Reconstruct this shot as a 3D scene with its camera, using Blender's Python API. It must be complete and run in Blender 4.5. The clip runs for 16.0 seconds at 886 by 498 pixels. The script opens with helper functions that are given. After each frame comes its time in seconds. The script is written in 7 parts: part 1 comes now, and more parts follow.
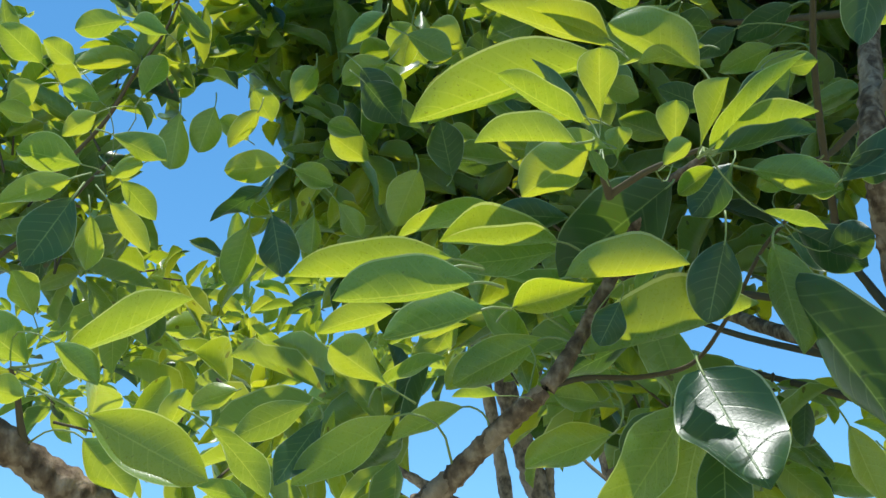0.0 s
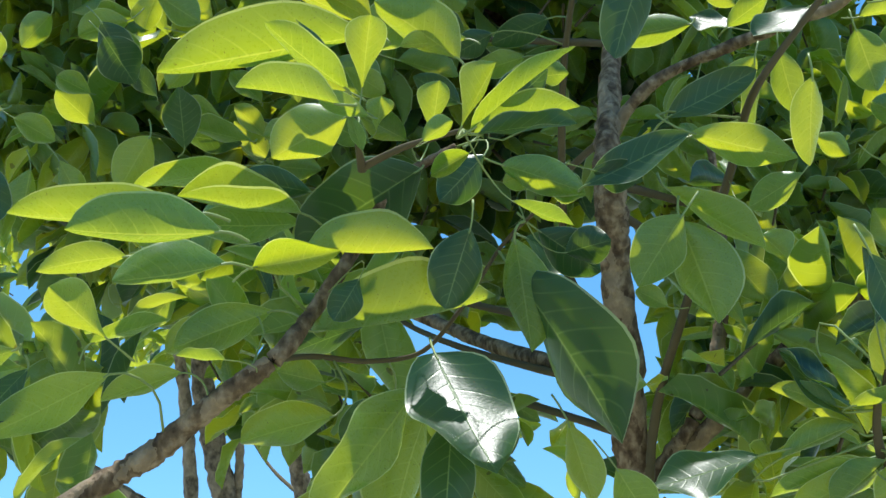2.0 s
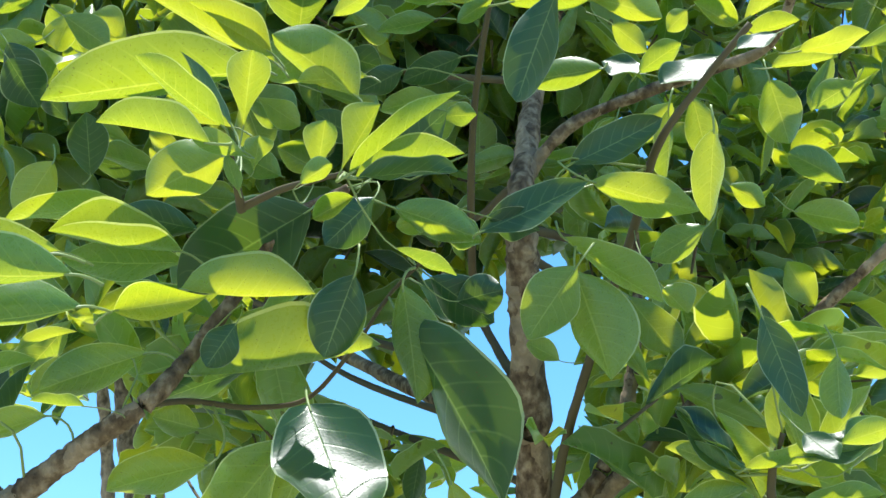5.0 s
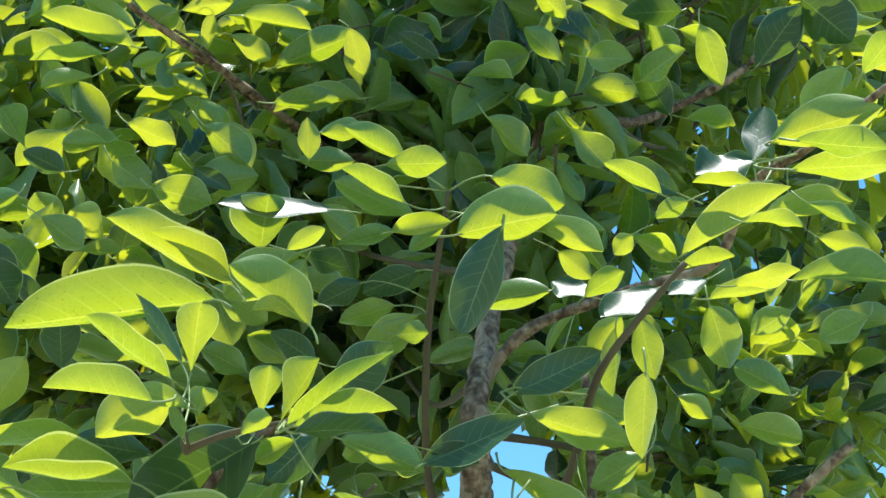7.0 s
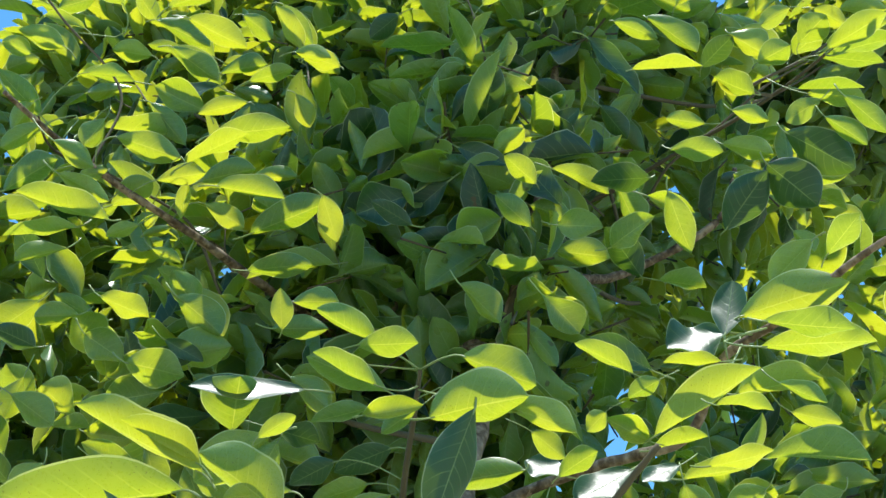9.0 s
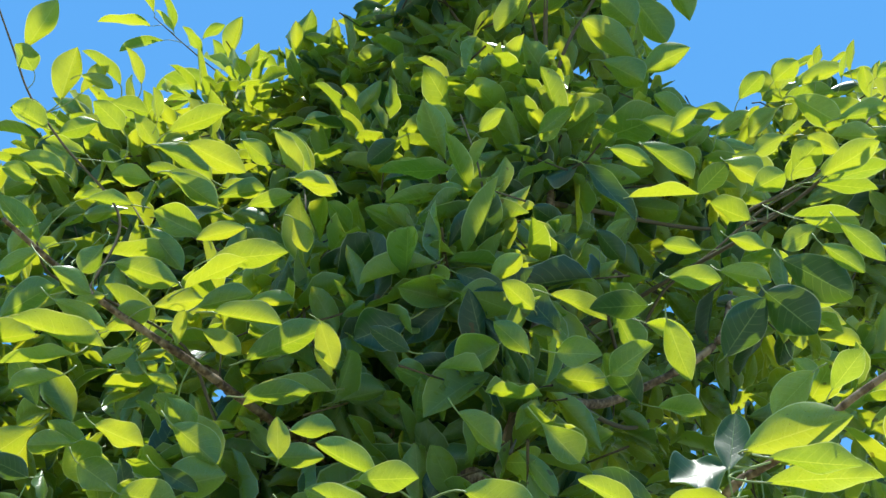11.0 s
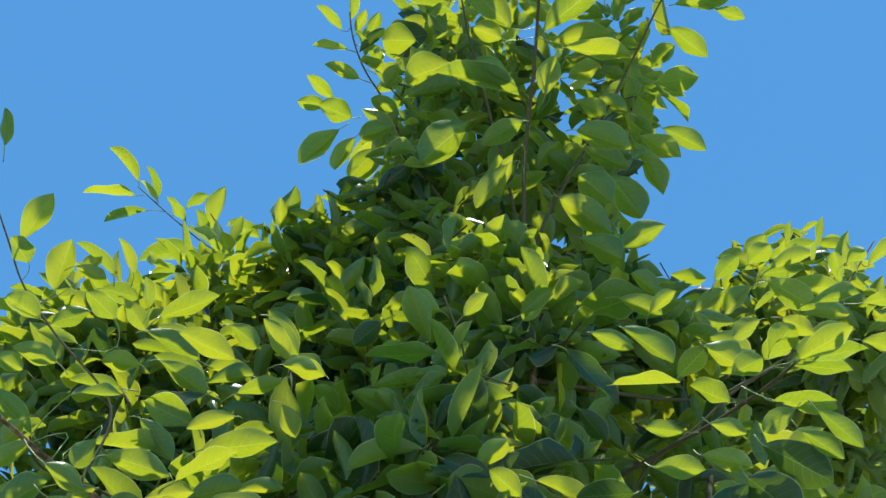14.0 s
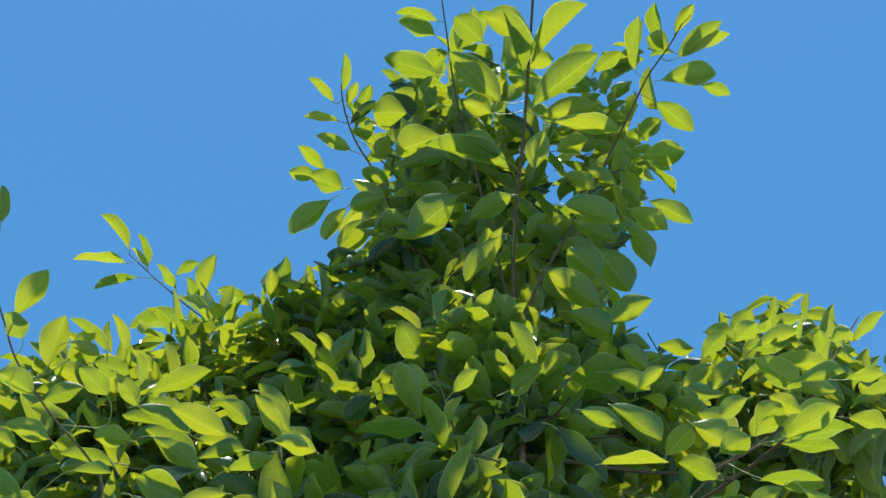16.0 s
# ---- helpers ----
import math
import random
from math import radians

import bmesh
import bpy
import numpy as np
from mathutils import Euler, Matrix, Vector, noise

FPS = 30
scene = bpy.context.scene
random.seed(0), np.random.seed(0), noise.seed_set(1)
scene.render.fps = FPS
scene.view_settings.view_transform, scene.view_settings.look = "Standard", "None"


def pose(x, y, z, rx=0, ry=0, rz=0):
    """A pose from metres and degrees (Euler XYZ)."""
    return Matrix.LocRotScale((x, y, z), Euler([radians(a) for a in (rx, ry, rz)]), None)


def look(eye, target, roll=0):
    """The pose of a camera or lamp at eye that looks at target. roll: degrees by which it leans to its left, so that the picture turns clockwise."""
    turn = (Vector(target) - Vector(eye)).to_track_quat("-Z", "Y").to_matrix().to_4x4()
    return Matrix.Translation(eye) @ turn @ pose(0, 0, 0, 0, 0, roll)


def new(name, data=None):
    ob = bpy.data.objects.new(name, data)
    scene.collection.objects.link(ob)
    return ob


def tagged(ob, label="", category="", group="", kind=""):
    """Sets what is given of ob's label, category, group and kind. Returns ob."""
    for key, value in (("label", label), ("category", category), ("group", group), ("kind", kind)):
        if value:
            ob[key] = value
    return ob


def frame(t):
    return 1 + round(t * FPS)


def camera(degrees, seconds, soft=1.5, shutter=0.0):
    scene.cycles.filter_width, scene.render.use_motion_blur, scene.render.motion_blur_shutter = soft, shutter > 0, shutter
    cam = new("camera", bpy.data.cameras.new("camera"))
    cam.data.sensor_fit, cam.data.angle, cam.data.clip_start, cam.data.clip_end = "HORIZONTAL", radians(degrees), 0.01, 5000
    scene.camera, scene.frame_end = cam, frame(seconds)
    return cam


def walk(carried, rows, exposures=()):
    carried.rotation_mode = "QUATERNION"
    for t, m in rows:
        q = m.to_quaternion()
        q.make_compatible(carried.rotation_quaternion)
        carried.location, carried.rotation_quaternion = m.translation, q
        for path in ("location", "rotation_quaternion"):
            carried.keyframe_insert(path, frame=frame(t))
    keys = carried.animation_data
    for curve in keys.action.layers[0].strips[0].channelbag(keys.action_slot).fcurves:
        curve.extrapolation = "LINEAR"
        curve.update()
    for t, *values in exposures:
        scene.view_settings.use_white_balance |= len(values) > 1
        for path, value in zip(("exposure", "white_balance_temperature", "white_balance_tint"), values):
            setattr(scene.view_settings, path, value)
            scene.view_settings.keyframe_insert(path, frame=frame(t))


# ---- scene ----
cam = camera(37.67, 16.0, soft=1.5)
PATH = [
    (0, (0.0101, -0.0279, 1.6194), (-0.3280, 1.7714, 2.4245), -0.80),
    (0.5, (0.0096, -0.0236, 1.6188), (-0.2167, 1.7905, 2.4300), -0.04),
    (1, (0.0041, -0.0148, 1.6127), (-0.1089, 1.8102, 2.4232), -0.53),
    (1.5, (0.0001, -0.0000, 1.6001), (0.0001, 1.8126, 2.4453), -0.20),
    (2, (-0.0135, 0.0010, 1.6029), (0.1088, 1.8126, 2.4414), -0.21),
    (2.5, (-0.0341, 0.0007, 1.6079), (0.1912, 1.8090, 2.4321), 0.11),
    (3, (0.0211, 0.0035, 1.5954), (0.1915, 1.8111, 2.4341), 0.59),
    (3.5, (-0.0033, 0.0174, 1.5942), (0.1972, 1.8231, 2.4305), 0.29),
    (3.7, (-0.0129, 0.0200, 1.5982), (0.2112, 1.8248, 2.4302), 0.09),
    (5.8, (0.0458, -0.0032, 1.6426), (0.1937, 1.7798, 2.5364), 1.36),
    (6, (0.0458, -0.0102, 1.6497), (0.2106, 1.7704, 2.5456), 1.57),
    (6.5, (0.0515, -0.0226, 1.6612), (0.2126, 1.7282, 2.6145), 1.92),
    (7, (0.0512, -0.0440, 1.6686), (0.2056, 1.6699, 2.6878), 1.97),
    (7.5, (0.0496, -0.0521, 1.6777), (0.2108, 1.6354, 2.7389), 1.64),
    (8, (0.0520, -0.0602, 1.6788), (0.2151, 1.5938, 2.7913), 1.18),
    (8.5, (0.0496, -0.0617, 1.6860), (0.2160, 1.5721, 2.8276), 0.95),
    (9, (0.0529, -0.0618, 1.6929), (0.2245, 1.5385, 2.8802), 0.78),
    (9.5, (0.0523, -0.0580, 1.6911), (0.2146, 1.5214, 2.9074), 0.74),
    (10, (0.0517, -0.0641, 1.6992), (0.2170, 1.4840, 2.9545), 0.93),
    (10.2, (0.0529, -0.0642, 1.6984), (0.2209, 1.4683, 2.9724), 0.69),
    (12.3, (0.0309, -0.0840, 1.7170), (0.2099, 1.3537, 3.0958), 0.65),
    (12.5, (0.0326, -0.0881, 1.7150), (0.2125, 1.3354, 3.1083), 0.48),
    (13, (0.0343, -0.0930, 1.7180), (0.2220, 1.3032, 3.1377), -0.31),
    (13.5, (0.0301, -0.1041, 1.7192), (0.2212, 1.2555, 3.1735), -0.70),
    (14, (0.0281, -0.1136, 1.7148), (0.2211, 1.2204, 3.1924), -1.00),
    (14.5, (0.0243, -0.1187, 1.7152), (0.2172, 1.1984, 3.2078), -1.00),
    (15, (0.0329, -0.1179, 1.7222), (0.2319, 1.1893, 3.2226), -1.32),
    (15.5, (0.0280, -0.1311, 1.7176), (0.2297, 1.1542, 3.2365), -1.36),
    (16, (0.0208, -0.1374, 1.7160), (0.2256, 1.1267, 3.2523), -1.45),
]
walk(cam, [(t, look(eye, target, roll)) for t, eye, target, roll in PATH],
     exposures=[(0, 0.45, 6080, 8), (3.5, 0.88, 6080, 8), (6.0, 1.03, 6080, 8), (8.0, 0.96, 6080, 8), (10.0, 0.88, 6080, 8), (12.5, 0.62, 6050, 6), (16, 0.36, 6050, 6)])

# ---- light: a clear blue sky and a high sun ----
SUN_UP, SUN_TURN = 87.0, 170.0          # elevation, and degrees clockwise from +y
world = bpy.data.worlds.new("sky")
scene.world = world
world.use_nodes = True
wn, wl = world.node_tree.nodes, world.node_tree.links
sky = wn.new("ShaderNodeTexSky")
sky.sky_type, sky.sun_disc = "NISHITA", False
sky.sun_elevation, sky.sun_rotation = radians(SUN_UP), radians(SUN_TURN)
sky.altitude, sky.air_density, sky.dust_density, sky.ozone_density = 600, 1.0, 0.1, 2.5
deep = wn.new("ShaderNodeHueSaturation")
deep.inputs["Hue"].default_value, deep.inputs["Saturation"].default_value = 0.488, 1.2
wl.new(sky.outputs[0], deep.inputs["Color"])
wl.new(deep.outputs[0], wn["Background"].inputs[0])
wn["Background"].inputs[1].default_value = 0.153
sun = new("sun", bpy.data.lights.new("sun", "SUN"))
sun.data.energy, sun.data.angle, sun.data.color = 4.3, radians(0.53), (1.0, 0.95, 0.86)
up, turn = radians(SUN_UP), radians(SUN_TURN)
sun.matrix_world = look((math.sin(turn) * math.cos(up) * 9, math.cos(turn) * math.cos(up) * 9, 9 * math.sin(up)), (0, 0, 0))


# ---- materials ----
def nodes(name):
    m = bpy.data.materials.new(name)
    m.use_nodes = True
    n, l = m.node_tree.nodes, m.node_tree.links
    n.clear()

    def add(kind, **sets):
        node = n.new("ShaderNode" + kind)
        for key, value in sets.items():
            if key == "op":
                node.operation = value
            elif key == "blend":
                node.blend_type = value
        return node

    def math2(op, a, b=None, c=None):
        node = add("Math", op=op)
        for k, v in enumerate((a, b, c)):
            if v is None:
                continue
            if isinstance(v, (int, float)):
                node.inputs[k].default_value = v
            else:
                l.new(v, node.inputs[k])
        return node.outputs[0]

    def mix(f, a, b, blend="MIX"):
        node = n.new("ShaderNodeMix")
        node.data_type, node.blend_type = "RGBA", blend
        for k, v in ((0, f), (6, a), (7, b)):
            if isinstance(v, (int, float)):
                node.inputs[k].default_value = v
            elif isinstance(v, tuple):
                node.inputs[k].default_value = (*v, 1)
            else:
                l.new(v, node.inputs[k])
        return node.outputs[2]

    def ramp(v, *stops):
        node = n.new("ShaderNodeValToRGB")
        e = node.color_ramp.elements
        while len(e) < len(stops):
            e.new(0.5)
        for k, (p, c) in enumerate(stops):
            e[k].position, e[k].color = p, (*c, 1)
        l.new(v, node.inputs[0])
        return node.outputs[0]

    def noise_tex(scale, detail=3, coord=None):
        node = n.new("ShaderNodeTexNoise")
        node.inputs["Scale"].default_value, node.inputs["Detail"].default_value = scale, detail
        if coord is not None:
            l.new(coord, node.inputs["Vector"])
        return node.outputs["Fac"]

    return m, n, l, add, math2, mix, ramp, noise_tex


def leaf_material(name, joined, old=False):
    """A thick glossy leaf: pale midrib and side veins, a fine light rim, and much light let through; the dark copy is
    darker, bluer, lets less light through, and has shade and the dark upper face put into its colour."""
    m, n, l, add, math2, mix, ramp, noise_tex = nodes(name)
    uv = n.new("ShaderNodeUVMap")
    sep = n.new("ShaderNodeSeparateXYZ")
    l.new(uv.outputs[0], sep.inputs[0])
    side = math2("ABSOLUTE", math2("MULTIPLY_ADD", sep.outputs[0], 2.0, -1.0))
    along = sep.outputs[1]
    rib = math2("SUBTRACT", 1.0, math2("MULTIPLY", side, 26.0))
    rib = math2("MAXIMUM", rib, 0.0)
    slant = math2("MULTIPLY_ADD", math2("POWER", side, 1.3), -0.2, math2("MULTIPLY_ADD", math2("GREATER_THAN", sep.outputs[0], 0.5), 0.05, along))
    saw = math2("ABSOLUTE", math2("SUBTRACT", math2("FRACT", math2("MULTIPLY", slant, 8.0)), 0.5))
    vein = math2("MAXIMUM", math2("SUBTRACT", 1.0, math2("MULTIPLY", saw, 14.0)), 0.0)
    vein = math2("MULTIPLY", vein, math2("SUBTRACT", 1.0, math2("MULTIPLY", side, side)))
    geo = n.new("ShaderNodeTexCoord").outputs["Object"]
    faint = math2("MULTIPLY_ADD", noise_tex(6, 2, geo), 0.9, 0.05)
    veins = math2("MINIMUM", math2("ADD", rib, math2("MULTIPLY", vein, faint)), 1.0)
    rim = math2("MULTIPLY", math2("GREATER_THAN", side, 0.96), 0.55)
    if joined:
        chance = n.new("ShaderNodeNewGeometry").outputs["Random Per Island"]
    else:
        chance = n.new("ShaderNodeObjectInfo").outputs["Random"]
    mottle = noise_tex(55, 4, geo)
    blotch = noise_tex(9, 2, geo)
    tone = math2("ADD", math2("MULTIPLY", chance, 0.6), math2("MULTIPLY", blotch, 0.4))
    body = ramp(tone, (0.15, (0.060, 0.155, 0.060)), (0.5, (0.080, 0.190, 0.066)), (0.85, (0.110, 0.225, 0.064)))
    # shade on the darker leaves, and their dark upper faces, put into the colour
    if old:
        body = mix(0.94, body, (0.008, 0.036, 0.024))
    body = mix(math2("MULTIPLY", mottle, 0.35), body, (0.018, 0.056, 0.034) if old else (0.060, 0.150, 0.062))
    body = mix(math2("MULTIPLY", veins, 0.6), body, (0.24, 0.33, 0.12))
    body = mix(rim, body, (0.42, 0.48, 0.28))
    glow = ramp(tone, (0.15, (0.35, 0.43, 0.006)), (0.5, (0.50, 0.545, 0.008)), (0.85, (0.66, 0.635, 0.012)))
    glow = mix(math2("MULTIPLY", mottle, 0.25), glow, (0.36, 0.50, 0.03))
    glow = mix(math2("MULTIPLY", veins, 0.5), glow, (0.86, 0.84, 0.10))
    glow = mix(rim, glow, (0.85, 0.88, 0.25))
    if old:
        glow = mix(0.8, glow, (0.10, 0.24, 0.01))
    spot = math2("GREATER_THAN", noise_tex(70, 1, geo), 0.735)
    body = mix(math2("MULTIPLY", spot, 0.6), body, (0.10, 0.07, 0.02))
    glow = mix(math2("MULTIPLY", spot, 0.7), glow, (0.14, 0.10, 0.01))
    p = n.new("ShaderNodeBsdfPrincipled")
    l.new(body, p.inputs["Base Color"])
    rough = math2("MULTIPLY_ADD", mottle, 0.18, 0.25 if old else 0.20)
    l.new(rough, p.inputs["Roughness"])
    p.inputs["Specular IOR Level"].default_value = 0.36 if old else 0.55
    bump = n.new("ShaderNodeBump")
    bump.inputs["Strength"].default_value, bump.inputs["Distance"].default_value = 0.35, 0.0012
    l.new(math2("ADD", math2("MULTIPLY", veins, -0.3), math2("MULTIPLY", mottle, 0.22)), bump.inputs["Height"])
    l.new(bump.outputs[0], p.inputs["Normal"])
    tr = n.new("ShaderNodeBsdfTranslucent")
    l.new(glow, tr.inputs["Color"])
    both = n.new("ShaderNodeMixShader")
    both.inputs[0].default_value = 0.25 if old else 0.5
    l.new(p.outputs[0], both.inputs[1])
    l.new(tr.outputs[0], both.inputs[2])
    out = n.new("ShaderNodeOutputMaterial")
    l.new(both.outputs[0], out.inputs[0])
    return m


def bark_material(name, dark, mid, light):
    """Flaking bark: long plates in browns and greys over a rougher ground."""
    m, n, l, add, math2, mix, ramp, noise_tex = nodes(name)
    co = n.new("ShaderNodeTexCoord")
    mp = n.new("ShaderNodeMapping")
    mp.inputs["Scale"].default_value = (1.0, 1.0, 0.75)
    l.new(co.outputs["Object"], mp.inputs[0])
    plates = noise_tex(150, 6, mp.outputs[0])
    fine = noise_tex(420, 4, mp.outputs[0])
    patch = noise_tex(48, 4, mp.outputs[0])
    c = ramp(plates, (0.34, dark), (0.5, mid), (0.68, light))
    c = mix(math2("MULTIPLY", fine, 0.5), c, dark)
    c = mix(math2("MULTIPLY", math2("GREATER_THAN", patch, 0.55), 0.4), c, light)
    p = n.new("ShaderNodeBsdfPrincipled")
    l.new(c, p.inputs["Base Color"])
    p.inputs["Roughness"].default_value = 0.85
    p.inputs["Specular IOR Level"].default_value = 0.25
    bump = n.new("ShaderNodeBump")
    bump.inputs["Strength"].default_value, bump.inputs["Distance"].default_value = 0.9, 0.003
    l.new(math2("ADD", plates, math2("MULTIPLY", fine, 0.4)), bump.inputs["Height"])
    l.new(bump.outputs[0], p.inputs["Normal"])
    out = n.new("ShaderNodeOutputMaterial")
    l.new(p.outputs[0], out.inputs[0])
    return m


def plain_material(name, a, b, scale, rough, glow=None):
    m, n, l, add, math2, mix, ramp, noise_tex = nodes(name)
    co = n.new("ShaderNodeTexCoord").outputs["Object"]
    c = mix(noise_tex(scale, 5, co), a, b)
    c = mix(math2("MULTIPLY", noise_tex(scale * 0.05, 3, co), 0.5), c, b)
    p = n.new("ShaderNodeBsdfPrincipled")
    l.new(c, p.inputs["Base Color"])
    p.inputs["Roughness"].default_value = rough
    out = n.new("ShaderNodeOutputMaterial")
    l.new(p.outputs[0], out.inputs[0])
    return m


LEAF = leaf_material("leaf", False)
# the leaf's darker copy, with shade painted in, also for dark upper faces
DARK_OR_SHADED_LEAF = leaf_material("dark_or_shaded_leaf", False, True)
LEAVES = leaf_material("foliage", True)
DARK_LEAVES = leaf_material("dark_foliage", True, True)
BARK = bark_material("bark", (0.055, 0.034, 0.018), (0.165, 0.112, 0.066), (0.38, 0.285, 0.185))
GREY_BARK = bark_material("grey_bark", (0.09, 0.075, 0.06), (0.22, 0.18, 0.14), (0.40, 0.33, 0.26))
STALK = plain_material("stalk", (0.14, 0.22, 0.05), (0.22, 0.26, 0.08), 90, 0.5)
SOIL = plain_material("soil", (0.38, 0.36, 0.27), (0.29, 0.29, 0.19), 30, 0.9)
SHOOT = plain_material("shoot", (0.05, 0.034, 0.018), (0.095, 0.075, 0.03), 120, 0.85)


# ---- building ----
def mesh_object(name, verts, faces, materials, parent=None, uvs=None, slots=None, smooth=True):
    me = bpy.data.meshes.new(name)
    me.from_pydata([tuple(v) for v in verts], [], faces)
    if uvs is not None:
        layer = me.uv_layers.new(name="UVMap")
        idx = np.empty(len(me.loops), np.int32)
        me.loops.foreach_get("vertex_index", idx)
        layer.data.foreach_set("uv", np.asarray(uvs, np.float32)[idx].ravel())
    for mat in materials:
        me.materials.append(mat)
    if slots is not None:
        me.polygons.foreach_set("material_index", np.asarray(slots, np.int32))
    me.polygons.foreach_set("use_smooth", np.full(len(me.polygons), smooth))
    me.update()
    ob = new(name, me)
    ob.parent = parent
    return ob


def curve_points(points, steps):
    """A smooth line through the given points, however unevenly they are spaced."""
    p = [np.array(q, float) for q in points]
    p = [2 * p[0] - p[1], *p, 2 * p[-1] - p[-2]]
    h = [np.linalg.norm(b - a) + 1e-9 for a, b in zip(p, p[1:])]
    out = []
    for k in range(1, len(p) - 2):
        a, b, c, d = p[k - 1:k + 3]
        u, v, w = h[k - 1:k + 2]
        m = ((b - a) / u * v + (c - b) / v * u) / (u + v) * v
        n = ((c - b) / v * w + (d - c) / w * v) / (v + w) * v
        for s in range(steps):
            t = s / steps
            out.append(b * (2 * t ** 3 - 3 * t * t + 1) + m * (t ** 3 - 2 * t * t + t) + c * (3 * t * t - 2 * t ** 3) + n * (t ** 3 - t * t))
    out.append(p[-2])
    return np.array(out)


def tube(line, radii, sides, knots=0.0, seed=0):
    """Verts and faces of a tapered, slightly knotty tube along a line, closed at its end."""
    rng = random.Random(seed)
    verts, faces = [], []
    ref = np.array((0.31, 0.17, 0.93))
    for k, q in enumerate(line):
        d = line[min(k + 1, len(line) - 1)] - line[max(k - 1, 0)]
        d = d / (np.linalg.norm(d) + 1e-9)
        a = np.cross(d, ref if abs(d @ ref) < 0.9 else (1, 0, 0))
        a /= np.linalg.norm(a)
        b = np.cross(d, a)
        swell = 1 + knots * (0.5 * math.sin(k * 1.7 + seed) + rng.uniform(-0.6, 0.6))
        for s in range(sides):
            w = 2 * math.pi * s / sides
            r = radii[k] * swell * (1 + knots * rng.uniform(-0.5, 0.5))
            out = math.cos(w) * a + math.sin(w) * b
            if r > 0.003:
                p = (q + r * out) * 60
                r *= 1 + 0.22 * noise.noise((p[0], p[1], 0.45 * p[2])) + 0.10 * noise.noise((3.1 * p[0], 3.1 * p[1], 1.2 * p[2]))
            verts.append(q + r * out)
    for k in range(len(line) - 1):
        for s in range(sides):
            t = (s + 1) % sides
            faces.append((k * sides + s, k * sides + t, (k + 1) * sides + t, (k + 1) * sides + s))
    faces.append(tuple(range((len(line) - 1) * sides, len(line) * sides)))
    return verts, faces


def blade(width, shape, fold, bend, cup, wave, rows=9, cols=6, twist=0.0, point=0.82):
    """A leaf blade of length 1 along y, its upper face to +z: verts, faces and uv. shape: where it is widest (0.35 to 0.7);
    fold: rise of the halves from the midrib; bend: how far it arches down; cup: upturned margin; wave: ripple of the margin;
    twist: turn of the tip about the midrib, in radians; point: 0.7 blunt to 0.95 drawn out."""
    verts, uvs, faces = [], [], []
    e = math.log(0.5) / math.log(shape)
    for i in range(rows + 1):
        s = i / rows
        s = s + 0.10 * math.sin(2 * math.pi * s) / (2 * math.pi) * -1.0
        y, z = (math.sin(bend * s) / bend, -(1 - math.cos(bend * s)) / bend) if abs(bend) > 1e-3 else (s, 0.0)
        h = 0.53 * width * max(math.sin(math.pi * s ** e), 0.0) ** (point if s ** e < 0.5 else point - 0.04) + 0.003
        turn, slope = twist * s * s, bend * s
        for j in range(cols + 1):
            c = 2 * j / cols - 1
            c = math.copysign(abs(c) ** 0.85, c)
            across = c * h * (1 - 0.22 * fold * abs(c) - 0.12 * abs(cup) * c * c)
            rise = fold * abs(c) * h + cup * h * abs(c) ** 3 + wave * h * math.sin(8 * s + (1.7 if c > 0 else 0.2)) * c * c
            x = across * math.cos(turn) - rise * math.sin(turn)
            up = across * math.sin(turn) + rise * math.cos(turn)
            verts.append((x, y + up * math.sin(slope), z + up * math.cos(slope)))
            uvs.append((0.5 + 0.5 * c, s))
    n = cols + 1
    for i in range(rows):
        for j in range(cols):
            faces.append((i * n + j, i * n + j + 1, (i + 1) * n + j + 1, (i + 1) * n + j))
    return np.array(verts), faces, np.array(uvs)


def empty_thing(name, at, label, category, group=""):
    ob = tagged(new(name), label, category, group)
    ob.empty_display_size = 0.1
    ob.location = at
    return ob


class Bough:
    """A limb or twig of a tree, as a part under it; leaves are hung on it."""
    count = 0

    def __init__(self, tree, name, r0, r1, *points, bark=None, sides=12, knots=0.06, steps=9, label=""):
        Bough.count += 1
        line = curve_points(points, steps if r0 < 0.006 else 2 * steps)
        base = np.array(tree.location)
        radii = np.linspace(r0, r1, len(line))
        v, f = tube(line - base, radii, sides, knots if r0 < 0.006 else max(knots, 0.11), Bough.count)
        self.line, self.tree, self.base = line, tree, base
        self.ob = mesh_object(name, v, f, [bark or (BARK if r0 > 0.005 else SHOOT)], tree)
        if label:
            self.ob["label"] = label

    def nearest(self, p):
        d = np.linalg.norm(self.line - p, axis=1)
        return self.line[int(d.argmin())]


LEAF_RNG = random.Random(5)
SUNLIT = []                             # leaves in full sun, from foot to tip, and how wide the crown is open above


